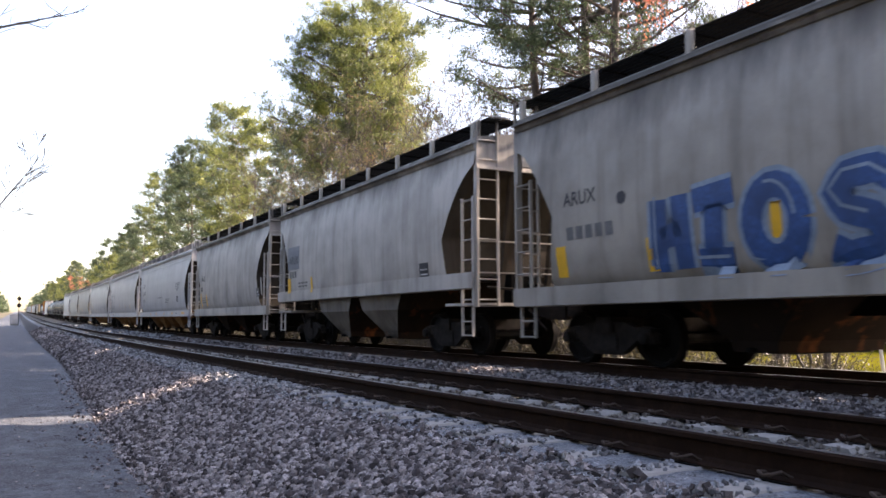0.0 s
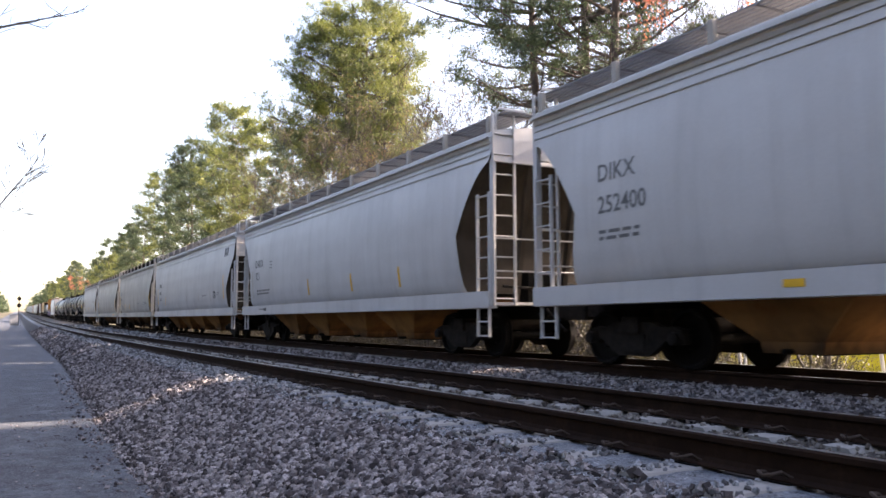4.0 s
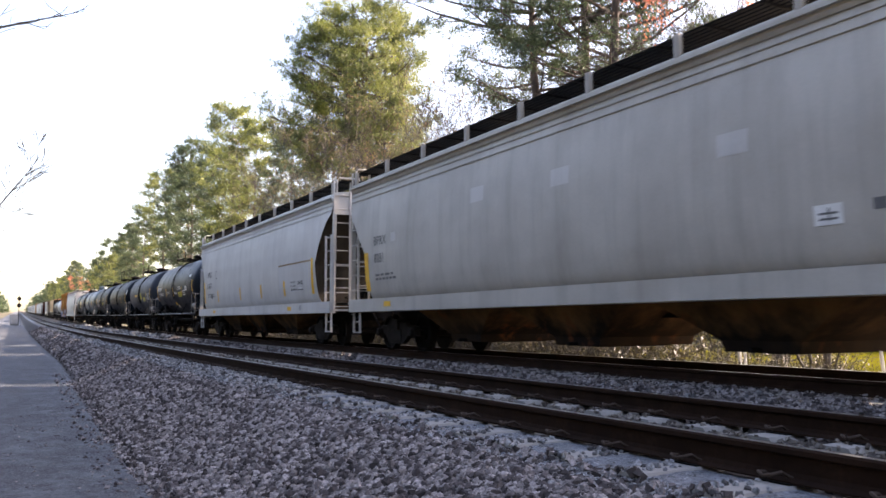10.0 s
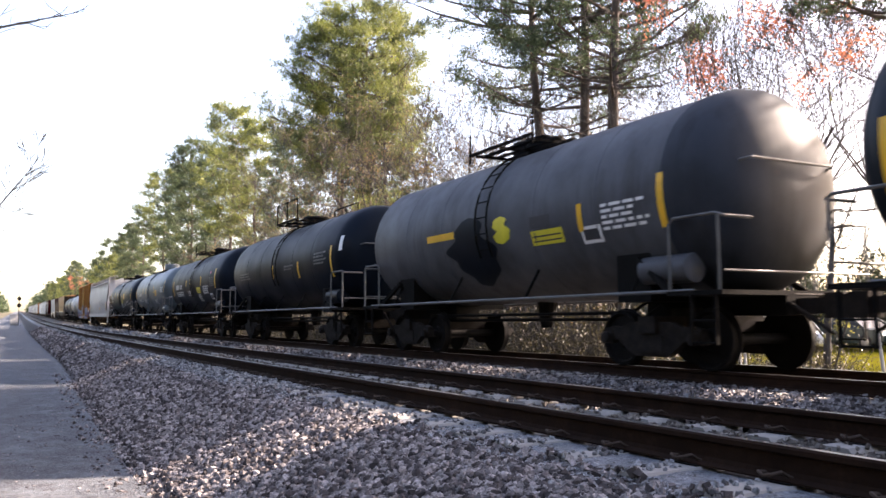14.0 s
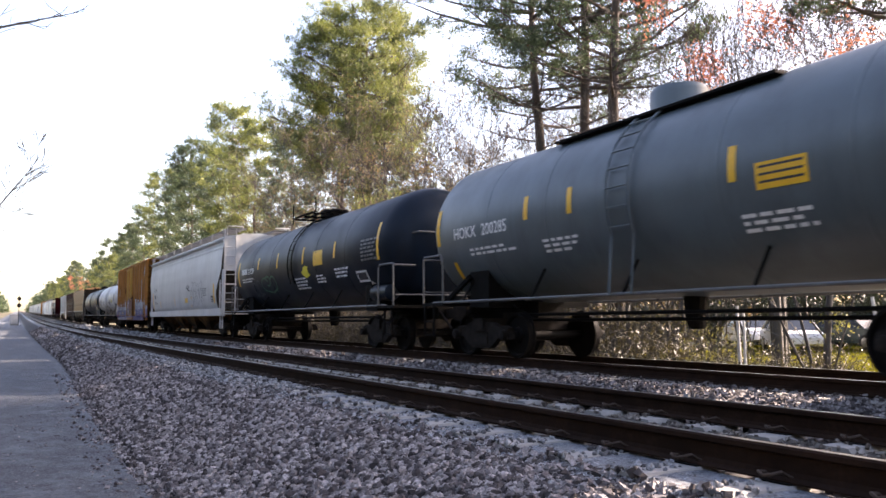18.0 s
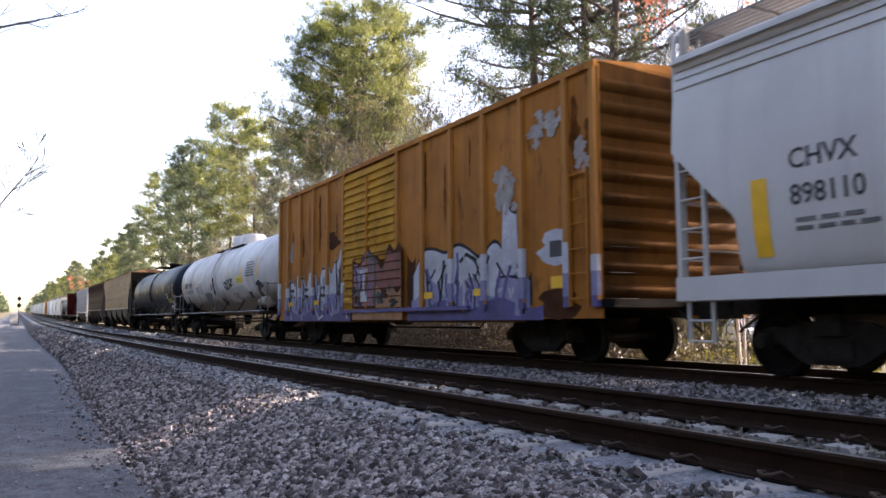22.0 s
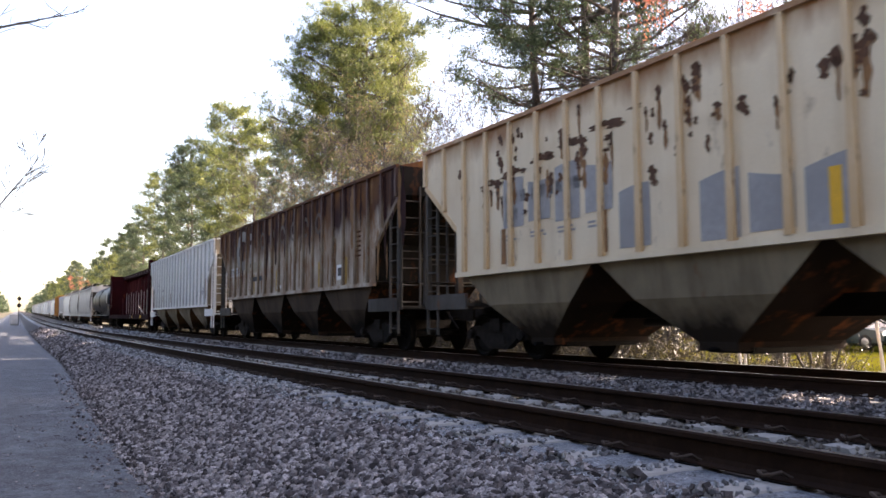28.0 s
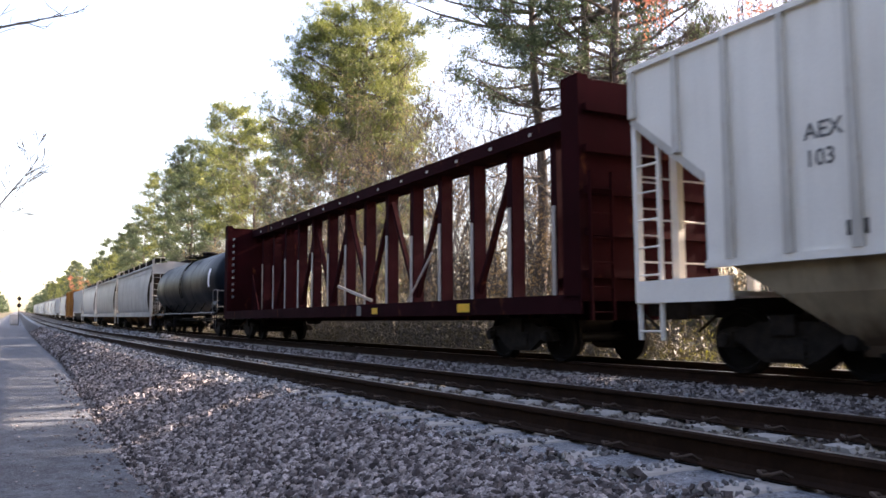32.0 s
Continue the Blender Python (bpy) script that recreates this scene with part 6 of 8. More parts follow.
peak2 = lambda u: 1.82 + 0.25 * math.sin(u * 4.3) + 0.5 * math.exp(-((u - 2.5) / 0.45) ** 2) + 0.35 * math.exp(-((u - 3.9) / 0.4) ** 2) + (0.95 if 5.0 < u < 5.55 else 0) - (0.5 if u > 5.75 else 0)
mk.wave_band(r, 1.2, 5.95, 0.95, lambda u: peak2(u) + 0.07, GRAFFITI_BLACK, 0.003, "dark outline of graffiti letters")
mk.wave_band(r, 1.3, 5.8, 0.95, peak2, GRAFFITI_SILVER, 0.006, "silver graffiti letters")
mk.wave_band(r, 1.2, 5.9, 0.90, lambda u: 1.32 + 0.2 * math.sin(u * 3.7), GRAFFITI_LILAC, 0.009, "lilac fade in the graffiti")
mk.wave_band(r, 1.0, 6.3, 0.70, lambda u: 1.0 + 0.1 * math.sin(u * 2.9), GRAFFITI_PURPLE, 0.012, "purple base of the graffiti")
mk.lines(r, [[(1.9, 1.0), (2.0, 1.7)], [(2.6, 1.1), (2.75, 1.9)], [(3.3, 1.0), (3.35, 1.8)], [(3.4, 1.8), (3.7, 1.95), (4.1, 1.8)], [(4.3, 1.0), (4.25, 1.75)], [(4.9, 1.45), (5.6, 1.42), (5.75, 1.2), (5.7, 0.8)], [(5.62, 1.5), (5.75, 2.4)]], 0.08, GRAFFITI_BLACK, 0.015, "dark strokes of graffiti")
mk.lines(r, [[(4.8, 1.36), (5.45, 1.34), (5.55, 1.1), (5.5, 0.78)]], 0.16, GRAFFITI_LILAC, 0.017, "lilac stroke of graffiti")
rg2 = random.Random(19)
for lo, hi, fn in ((-8.2, -2.8, peaks), (1.4, 5.7, peak2)):
    for mat, wide, many, lab in ((GRAFFITI_BLACK, 0.055, 16, "dark strokes of graffiti"), (GRAFFITI_WHITE, 0.05, 14, "pale strokes of graffiti"), (GRAFFITI_PURPLE, 0.09, 9, "purple strokes of graffiti")):
        st = []
        for k in range(many):
            u, z = rg2.uniform(lo, hi), rg2.uniform(0.85, 1.45)
            top = min(fn(u), z + rg2.uniform(0.3, 0.8))
            st.append([(u, z), (u + rg2.uniform(-0.15, 0.15), (z + top) / 2), (u + rg2.uniform(-0.25, 0.3), top)])
        mk.lines(r, st, wide, mat, 0.014 + wide * 0.05, lab)
DULL_SILVER = plain("thin_silver_spray_paint", (0.27, 0.235, 0.215), 0.6, 0, 0.4, 4, 0)
for cu, cz, spread_u, spread_z, many in ((5.15, 3.05, 0.42, 0.42, 22), (6.45, 3.85, 0.42, 0.22, 20), (-7.65, 2.72, 0.18, 0.22, 12), (7.35, 3.2, 0.14, 0.2, 8)):
    for k in range(many):
        mk.blob(r, cu + rg2.gauss(0, spread_u * 0.5), cz + rg2.gauss(0, spread_z * 0.5), rg2.uniform(0.10, 0.26), rg2.uniform(0.12, 0.34), DULL_SILVER, int(cu * 10) + 1300 + k, 0.003 + 0.0003 * k, "graffiti", "silver sprayed cloud", 0.5)
mk.wave_band(r, 0.95, 1.4, 0.95, lambda u: 2.05 + 0.1 * math.sin(u * 9), GRIME, 0.002, "dark halo of graffiti")
mk.wave_band(r, -2.6, -2.25, 0.80, lambda u: 2.3 + 0.3 * math.sin(u * 7), GRIME, 0.0035, "dark grime beside the door")
mk.blob(r, 6.65, 1.85, 0.85, 0.6, GRAFFITI_SILVER, 133, 0.003, "graffiti", "silver tag", 0.25)
mk.panel(r, 6.5, 1.7, 0.34, 0.26, INK, "stencil_panel", lift=0.008)
mk.panel(r, 6.55, 1.20, 0.52, 0.19, YELLOW, "reflector", "yellow reflector", 0.03)
for u in (-7.9, -5.47, -3.03, 1.75, 3.99):
    mk.panel(r, u, 1.15, 0.5, 0.13, YELLOW, "reflector", "yellow reflector", 0.03)
mk.panel(r, -3.05, 2.75, 0.26, 0.32, CRATE_WHITE, "stencil_panel", lift=0.004)
mk.blob(r, 6.7, 0.95, 1.1, 0.5, GRIME, 135, 0.002, "grime", "dark grime", 0.2)
mk.blob(r, -3.9, 2.85, 0.9, 0.5, GRIME, 136, 0.002, "grime", "dark grime", 0.4)
door_mark = Marks(lambda z: 1.576, (GAPS[16] + GAPS[17]) / 2)
door_mark.wave_band(r, -2.2, 0.85, 0.72, lambda u: 0.94 + 0.05 * math.sin(u * 4), TANGERINE, 0.002, "orange base of the graffiti")
door_top = lambda u: 2.18 + 0.16 * math.sin(u * 4.1) + 0.08 * math.sin(u * 9.3 + 1)
GRAFFITI_RED = plain("dark_red_spray_paint", (0.19, 0.045, 0.032), 0.6, 0, 0.5, 2, 0)
GRAFFITI_TEAL = plain("dark_teal_spray_paint", (0.014, 0.040, 0.038), 0.6, 0, 0.4, 2, 0)
door_mark.wave_band(r, -2.2, 0.85, 1.0, lambda u: door_top(u) + 0.07 + 0.05 * math.sin(u * 11), GRIME, 0.003, "dark halo of graffiti on the door")
door_mark.wave_band(r, -2.1, -0.72, 1.05, door_top, GRAFFITI_PINK, 0.007, "pink graffiti on the door")
door_mark.wave_band(r, -0.66, 0.8, 1.45, lambda u: door_top(u) - 0.05, GRAFFITI_RED, 0.007, "dark red graffiti on the door")
door_mark.wave_band(r, -0.66, 0.8, 1.0, lambda u: 1.42 + 0.1 * math.sin(u * 8), TANGERINE, 0.0075, "orange graffiti on the door")
door_mark.lines(r, [[(-1.5, 2.18), (-1.0, 2.26), (-0.72, 2.1), (-0.68, 1.6), (-0.78, 1.1)]], 0.11, GRAFFITI_TEAL, 0.010, "dark teal outline of graffiti on the door")
for k in range(10):
    u = (-2.05 + 0.14 * k) if k < 5 else (-0.5 + 0.22 * (k - 5))
    door_mark.blob(r, u, rg2.uniform(1.1, 1.5), rg2.uniform(0.15, 0.4), rg2.uniform(0.15, 0.4), (GRAFFITI_BLACK, GRIME, GRAFFITI_TEAL)[k % 3], 1500 + k, 0.0105 + 0.0003 * k, "graffiti", "dark blotch of spray paint on the door", 0.45)
for mat, wide_, many, lift in ((GRAFFITI_BLACK, 0.06, 7, 0.0145), (GRAFFITI_PURPLE, 0.10, 6, 0.0150), (GRAFFITI_LILAC, 0.07, 7, 0.0155)):
    st = []
    for k in range(many):
        u, z = rg2.uniform(-2.0, -0.9), rg2.uniform(1.1, 1.7)
        st.append([(u, z), (u + rg2.uniform(-0.12, 0.12), z + 0.2), (u + rg2.uniform(-0.2, 0.2), min(door_top(u), z + 0.45))])
    door_mark.lines(r, st, wide_, mat, lift, "strokes of graffiti on the door")
door_mark.lines(r, [[(-1.62, 1.35), (-1.2, 1.33)], [(-1.42, 1.36), (-1.40, 1.86)], [(-1.66, 1.88), (-1.16, 1.92)]], 0.10, GRAFFITI_SILVER, 0.018, "pale letter of graffiti on the door")
# thin brown lines between the lower door corrugations
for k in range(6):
    door_mark.panel(r, -2.15, 1.235 + 0.195 * k, 2.95, 0.028, GRIME, "grime", "thin brown line in a door corrugation", 0.0195)
door_mark.panel(r, -1.6, 1.16, 0.42, 0.13, GRAFFITI_WHITE, "graffiti", "pale patch", 0.022)
rg3 = random.Random(5)
for k in range(14):
    u = rg3.uniform(-8.6, 8.2)
    if -2.3 < u < 0.95:
        continue
    z = rg3.uniform(2.9, 3.9)
    mk.blob(r, u, z, rg3.uniform(0.05, 0.2), rg3.uniform(0.5, 1.3), RUST_STREAK, 700 + k, 0.0015, "rust_streak", "dark rust streak", 0.3)
# tanks behind it
r, mk, hf = tank_car(*pair(17), "stained white tank car with a black tag and double domes", WHITE_TANK, "dome", 1.5, True)
owner(mk, r, -7.3, 2.26, 0.25, INK, "70858")
dress(mk, r, [(2.02, 2.3, 2.75), (6.6, 2.2, 2.95)], [(3.5, 2.15, 0.95, 0.26)], [(-7.2, 2.1, 1.9, 2, 0.045), (-4.6, 2.2, 0.7, 3, 0.045), (5.0, 2.82, 1.15, 6, 0.05), (2.5, 1.75, 0.8, 3, 0.04)], mat=INK)
for u, z, w_, h_ in ((1.65, 1.45, 1.4, 0.55), (3.3, 1.62, 1.2, 0.42), (-4.0, 1.9, 0.9, 0.5)):
    mk.panel(r, u, z, w_, h_, CANVAS["grey"], "paint_patch", "patch of fresh pale paint", 0.001)
mk.panel(r, 4.85, 1.55, 0.5, 0.24, INK, "placard", "dark placard")
mk.stripe(r, 4.15, 2.18, 2.72, 0.14)
mk.blob(r, 6.75, 1.98, 0.75, 0.34, GRAFFITI_BLACK, 31, 0.004, "spill_stain", "black paint splash", 0.35)
mk.blob(r, 6.55, 1.66, 0.34, 0.55, GRAFFITI_BLACK, 32, 0.005, "spill_stain", "black paint splash", 0.35)
mk.blob(r, 0.35, 1.5, 0.6, 0.3, GRAFFITI_BLACK, 33, 0.005, "spill_stain", "black stain by the ladder", 0.3)
mk.panel(r, -4.9, 2.28, 0.22, 0.2, YELLOW, "sticker")
mk.panel(r, -4.5, 2.55, 0.2, 0.18, YELLOW, "sticker")
mk.wave_band(r, -7.75, -7.55, 1.95, 2.85, YELLOW, 0.003, "worn yellow strip", "worn_strip")
mk.lines(r, [[(1.5 + 0.3 * k + 0.2 * math.cos(a * 1.3 + k), 2.1 + 0.16 * math.sin(a) + 0.03 * k) for a in [i * 0.6 for i in range(11)]] for k in range(5)], 0.07, GRAFFITI_BLACK, 0.006, "black spray-painted tag")
mk.blob(r, -2.2, 1.6, 1.7, 0.7, SLATE_TANK, 12, 0.003, "spill_stain", "dark spill stain", 0.25)
mk.blob(r, -0.85, 2.15, 0.7, 0.8, GRIME, 13, 0.004, "spill_stain", "brown spill stain", 0.3)
mk.blob(r, -6.9, 1.55, 0.4, 0.7, GRAFFITI_BLACK, 14, 0.004, "spill_stain", "black drip", 0.2)
for k in range(7):
    mk.blob(r, -6.0 + 1.9 * k, 1.35, 0.5, 0.4, SLATE_TANK, 15 + k, 0.003, "grime", "dark grime along the belly", 0.3)
r, mk, hf = tank_car(*pair(18), "long blue-black tank car with a worn grey belt", NAVY_TANK, "open", 1.46)
dress(mk, r, [(7.35, 1.9, 2.7), (4.25, 2.35, 2.73), (1.95, 2.25, 2.62), (-3.0, 2.3, 2.7)], [(5.55, 1.7, 1.0, 0.22)], [(-6.6, 2.3, 1.6, 2, 0.05)], [(5.17, 1.95, 0.55, 0.24)], GREY_INK)
mk.block(r, 5.9, 2.55, 1.1, 5, GREY_INK, 0.045, 66)
for u in (-0.55, 0.3):
    mk.stripe(r, u, 1.7, 3.1, 0.2, GREY_TANK, "worn_band", "worn grey band")
s = Shape()
s.v = [mk.point(6.9 + a * 0.26, 1.62 + b * 0.17, 0.004) for a, b in ((0, -1), (1, 0), (0, 1), (-1, 0))]
s.f = [(0, 1, 2, 3)]
part("placard", s, CRATE_WHITE, r, "diamond placard")
# ribbed hoppers
r, mk, hf = ribbed_hopper(*pair(19), "rust-spotted cream ribbed covered hopper car with grey patches", RIB_CREAM, CREAM_UNDER, 23, side_low=1.62, rib_mat=CREAM_RIB, end_mat=END_DARK, slope_mat=SLOPE_BLACK, bay_mat=SHADED_CHUTE_RUST)
mk.surface = lambda z: 1.502
for k, u0 in enumerate([-7.25 + 0.80 * i for i in range(15)]):
    low, tall = (2.30, 0.78) if u0 < -4.3 else (1.66, 0.95 - 0.03 * k)
    if k in (5, 9):
        continue
    mk.wave_band(r, u0 + 0.04, u0 + 0.70, low + 0.05 * math.sin(k * 2.1), lambda u, a=low + tall, k=k: a + 0.09 * math.sin(u * 2.5 + k), PRIMER, 0.0, "blue-grey patch over old marks", "paint_patch")
    if u0 < -4.3:
        mk.block(r, u0 + 0.10, 2.14, 0.42, 2, PRIMER, 0.035, 800 + k)
rng = random.Random(8)
SPOT = plain("brown_rust_spot", (0.105, 0.046, 0.022), 0.85, 0, 0.5, 5, 0)
STREAK = plain("orange_rust_streak", (0.27, 0.13, 0.05), 0.8, 0, 0.4, 4, 0)
for k in range(130):
    u, z = rng.uniform(-hf + 0.4, hf - 0.6), rng.triangular(2.4, 4.1, 3.6)
    w_, h_ = rng.uniform(0.05, 0.15), rng.uniform(0.08, 0.26)
    if k % 3 == 0:
        mk.blob(r, u + 0.01, z - h_ * 0.9, w_ * 0.8, h_ * 2.6, STREAK, 400 + k, 0.0005, "rust_streak", "orange rust streak", 0.3)
    mk.blob(r, u, z, w_, h_, SPOT, 230 + k, 0.001, "rust_spot", "brown rust spot", 0.45)
    if k % 2:
        mk.blob(r, u + rng.uniform(-0.12, 0.12), z - rng.uniform(0.05, 0.25), w_ * 0.7, h_ * 0.6, SPOT, 530 + k, 0.0013, "rust_spot", "brown rust spot", 0.45)
for k in range(26):
    u = -7.9 + 0.17 * k + rng.uniform(-0.05, 0.05)
    if k % 5 < 4:
        mk.blob(r, u, 3.12 + 0.05 * math.sin(k * 1.3) + 0.02 * k, rng.uniform(0.14, 0.30), rng.uniform(0.07, 0.16), SPOT, 970 + k, 0.0016, "rust_patch", "dark rust along an old seam", 0.4)
        if k % 3 == 0:
            mk.blob(r, u, 2.9, rng.uniform(0.05, 0.12), 0.5, STREAK, 1010 + k, 0.0009, "rust_streak", "orange rust streak", 0.3)
for u in (-7.3, -4.45, -0.5, 2.63):
    mk.stripe(r, u, 1.68, 2.3, 0.16, STREAK if u < -4 else YELLOW)
mk.panel(r, 2.92, 1.72, 0.42, 0.34, INK, "stencil_panel")
mk.panel(r, 3.76, 1.72, 0.38, 0.34, INK, "stencil_panel")
mk.bars(r, [(-7.15 + 0.24 * i + (0.12 if i > 2 else 0), 2.72, 0.17, 0.2) for i in range(9)] + [(-7.15 + 0.24 * i, 2.42, 0.17, 0.2) for i in range(2)], GREY_INK, "owner_mark")
r, mk, hf = ribbed_hopper(*pair(20), "rust-streaked brown and grey ribbed covered hopper car", RIB_BROWN, BROWN_UNDER, 21, side_low=1.62, rib_mat=PALE_RIB, end_mat=END_DARK, slope_mat=SLOPE_BLACK, bay_mat=SHADED_CHUTE_RUST)
mk.surface = lambda z: 1.502
GHOST_DIM = paint("worn_ghost_lettering", (0.13, 0.10, 0.075), (0.04, 0.02, 0.015), 0.8, 0.5, 0.7)
GHOST = paint("ghost_white_lettering", (0.24, 0.225, 0.20), (0.07, 0.04, 0.03), 0.6, 0.4, 0.6)
mk.lines(r, [[(-6.4 + 0.78 * math.cos(a), 3.3 + 0.56 * math.sin(a)) for a in [0.7 + 0.27 * i for i in range(19)]]], 0.36, GHOST, 0.002, "large faded pale emblem", "emblem")
mk.lines(r, [[(-5.15, 2.75), (-5.15, 3.45)], [(-5.15, 3.62), (-5.15, 3.85)]], 0.36, GHOST, 0.002, "large faded pale emblem", "emblem")
mk.panel(r, -8.45, 2.4, 2.1, 0.32, CANVAS["white"], "paint_patch", "pale strip behind the owner mark")
mk.panel(r, -6.3, 2.42, 2.6, 0.36, plain("tan_patch_paint", (0.30, 0.24, 0.15), 0.6, 0, 0.35, 3, 0), "paint_patch", "tan strip of old paint")
mk.bars(r, [(-8.3 + 0.36 * i, 2.47, 0.26, 0.2) for i in range(4)], INK, "owner_mark")
mk.panel(r, -5.2, 2.1, 1.6, 0.16, INK, "paint_patch", "dark blue-black bar", 0.003)
RUST_RUN = plain("orange_rust_run", (0.19, 0.085, 0.022), 0.8, 0, 0.45, 3, 0)
for k in range(24):
    u, a, b = -8.6 + 0.7 * k + rng.uniform(-0.2, 0.2), 1.64, rng.uniform(2.2, 3.4)
    mk.blob(r, u, (a + b) / 2, rng.uniform(0.05, 0.16), b - a, RUST_RUN, int(u * 10) + 900, 0.001, "rust_streak", "orange rust streak", 0.3)
MAROON = plain("dark_maroon_stain", (0.030, 0.0095, 0.009), 0.8, 0, 0.5, 3, 0, 0.1)
for k in range(46):
    u, top = -8.7 + 0.38 * k + rng.uniform(-0.15, 0.15), 4.16
    deep = rng.uniform(0.5, 1.5) if k % 3 else rng.uniform(1.2, 2.2)
    mk.blob(r, u, top - deep / 2, rng.uniform(0.08, 0.30), deep, MAROON if k % 4 else RUST_RUN, 1100 + k, 0.0012, "rust_streak", "dark streak that runs down from the roof", 0.3)
for u in (-7.5, -4.75, -1.9, 2.4, 4.6, 6.1):
    mk.stripe(r, u, 1.66, 2.35, 0.15, plain("worn_amber_reflector", (0.36, 0.20, 0.03), 0.6, 0, 0.35, 6, 0))
for u in (-3.6, -2.4, -1.2, 0.0, 1.2, 2.4):
    mk.lines(r, [[(u + 0.24 * math.cos(a), 3.45 + 0.26 * math.sin(a)) for a in [0.5 * i for i in range(12)]]], 0.11, GHOST_DIM, 0.002, "faded pale ring letter", "emblem")
mk.panel(r, 3.95, 1.78, 0.56, 0.40, CRATE_WHITE, "stencil_panel")
mk.panel(r, 4.05, 1.88, 0.36, 0.22, INK, "stencil_panel", lift=0.004)
mk.panel(r, -1.8, 1.74, 0.5, 0.1, CRATE_WHITE, "stencil_panel")
mk.bars(r, [(5.2, 2.3 + 0.12 * i, 0.5, 0.05) for i in range(6)], GRIME, "small_print")
r, mk, hf = ribbed_hopper(*pair(21), "pale grey ribbed covered hopper car with tan strips", RIB_GREY, TAN_UNDER, 21, rib_mat=GREY_RIB, bay_mat=RUST_UNDER)
mk.surface = lambda z: 1.502
mk.word(r, "AEX", -7.08, 2.64, 0.19, GREY_INK)
mk.word(r, "103", -7.08, 2.34, 0.19, GREY_INK)
mk.block(r, -5.4, 2.3, 0.5, 1, GREY_INK, 0.2, 72)
plate(mk, r, 5.40, 1.80, 0.42, 0.26)
TAN = plain("tan_reflector", (0.30, 0.185, 0.09), 0.5, 0, 0.2, 4, 0)
for u in (-5.35, -2.7, 0.05, 3.0):
    mk.stripe(r, u, 1.70, 2.14, 0.18, TAN, "reflector", "tan reflective strip")
mk.stripe(r, 6.55, 1.69, 2.6, 0.22, TAN, "reflector", "tan reflective strip")
mk.block(r, 6.0, 2.15, 0.5, 4, GREY_INK, 0.045, 71)
mk.panel(r, -6.6, 1.55, 0.26, 0.16, INK, "stencil_panel")
r, mk, hf = centrebeam(*pair(22), "empty dark red centrebeam flat car with open bracing")
mk.bars(r, [(-hf + 0.03 + 0.13 * i, 1.6 + 0.25 * j, 0.09, 0.10) for i in range(3) for j in range(10)], GREY_INK, "small_print")
mk.panel(r, 7.4, 0.86, 0.5, 0.16, YELLOW, "reflector")
mk.panel(r, 3.0, 0.86, 0.35, 0.14, YELLOW, "reflector")
mk.panel(r, 2.0, 0.82, 0.3, 0.25, GREY_INK, "stencil_panel")
# cars that stay far off
SPLIT_RUNGS[0] = False
r, mk, hf = tank_car(*pair(23), "black tank car with a white placard beside a red flat car", BLACK_TANK, "open", 1.46)
owner(mk, r, -7.2, 2.4, 0.2, GREY_INK)
mk.panel(r, hf - 1.6, 2.2, 0.4, 0.8, CRATE_WHITE, "placard")
smooth_hopper(*pair(24), "light grey covered hopper car far down the train", CANVAS["grey"], "curved", 3, SLOPE_GREY, board="dark", posts=3)
smooth_hopper(*pair(25), "warm grey covered hopper car far down the train", CANVAS["beige"], "curved", 3, SLOPE_GREY, board="dark", posts=3)
smooth_hopper(*pair(26), "light grey covered hopper car far down the train", CANVAS["grey_clean"], "straight", 3, SLOPE_GREY, board="dark", posts=3)
ribbed_hopper(*pair(27), "off-white ribbed hopper car far down the train", CANVAS["white"], GREY_UNDER, 10)
boxcar(*pair(28), "plain orange boxcar far down the train")
TAIL = CARS[-5:]
place, kinds = GAPS[-1], [TAIL[1][0], TAIL[3][0], TAIL[0][0], TAIL[2][0]]
for i in range(14):
    source = kinds[i % 4]
    twin = copy_thing(source, Matrix.Identity(4))
    for ob in twin.children_recursive:
        if ob.name.startswith("wheelset"):
            WHEELSETS[-1 if ob.matrix_basis.translation.y < 0 else 1].append(ob)
    CARS.append((twin, place + 10.4))
    place += 20.8

# ---- woods ----
BARK = plain("pine_bark", (0.075, 0.055, 0.045), 0.9, 0, 0.4, 3, 1.0)
BARK_GREY = plain("grey_bark", (0.060, 0.052, 0.046), 0.9, 0, 0.35, 4, 0.8)
BARK_DARK = plain("dark_bark", (0.055, 0.048, 0.042), 0.9, 0, 0.35, 4, 0.8)
DARK_LEAF = leaf_mat("dark_leaves", (0.012, 0.018, 0.009), (0.045, 0.055, 0.025), 0.2)
PINE_LEAF = leaf_mat("pine_needles", (0.016, 0.032, 0.024), (0.092, 0.125, 0.052), 0.45)
PINE_GOLD = leaf_mat("sunny_pine_needles", (0.014, 0.032, 0.022), (0.225, 0.25, 0.06), 0.45)
RED_LEAF = leaf_mat("red_maple_leaves", (0.30, 0.08, 0.05), (0.60, 0.24, 0.13), 0.5)
TAN_LEAF = leaf_mat("dry_tan_leaves", (0.10, 0.065, 0.032), (0.24, 0.17, 0.08), 0.4)
LIME_LEAF = leaf_mat("yellow_green_leaves", (0.085, 0.088, 0.022), (0.21, 0.195, 0.05), 0.4)
BRUSH_LEAF = leaf_mat("olive_brush_leaves", (0.020, 0.019, 0.009), (0.085, 0.070, 0.030), 0.3)


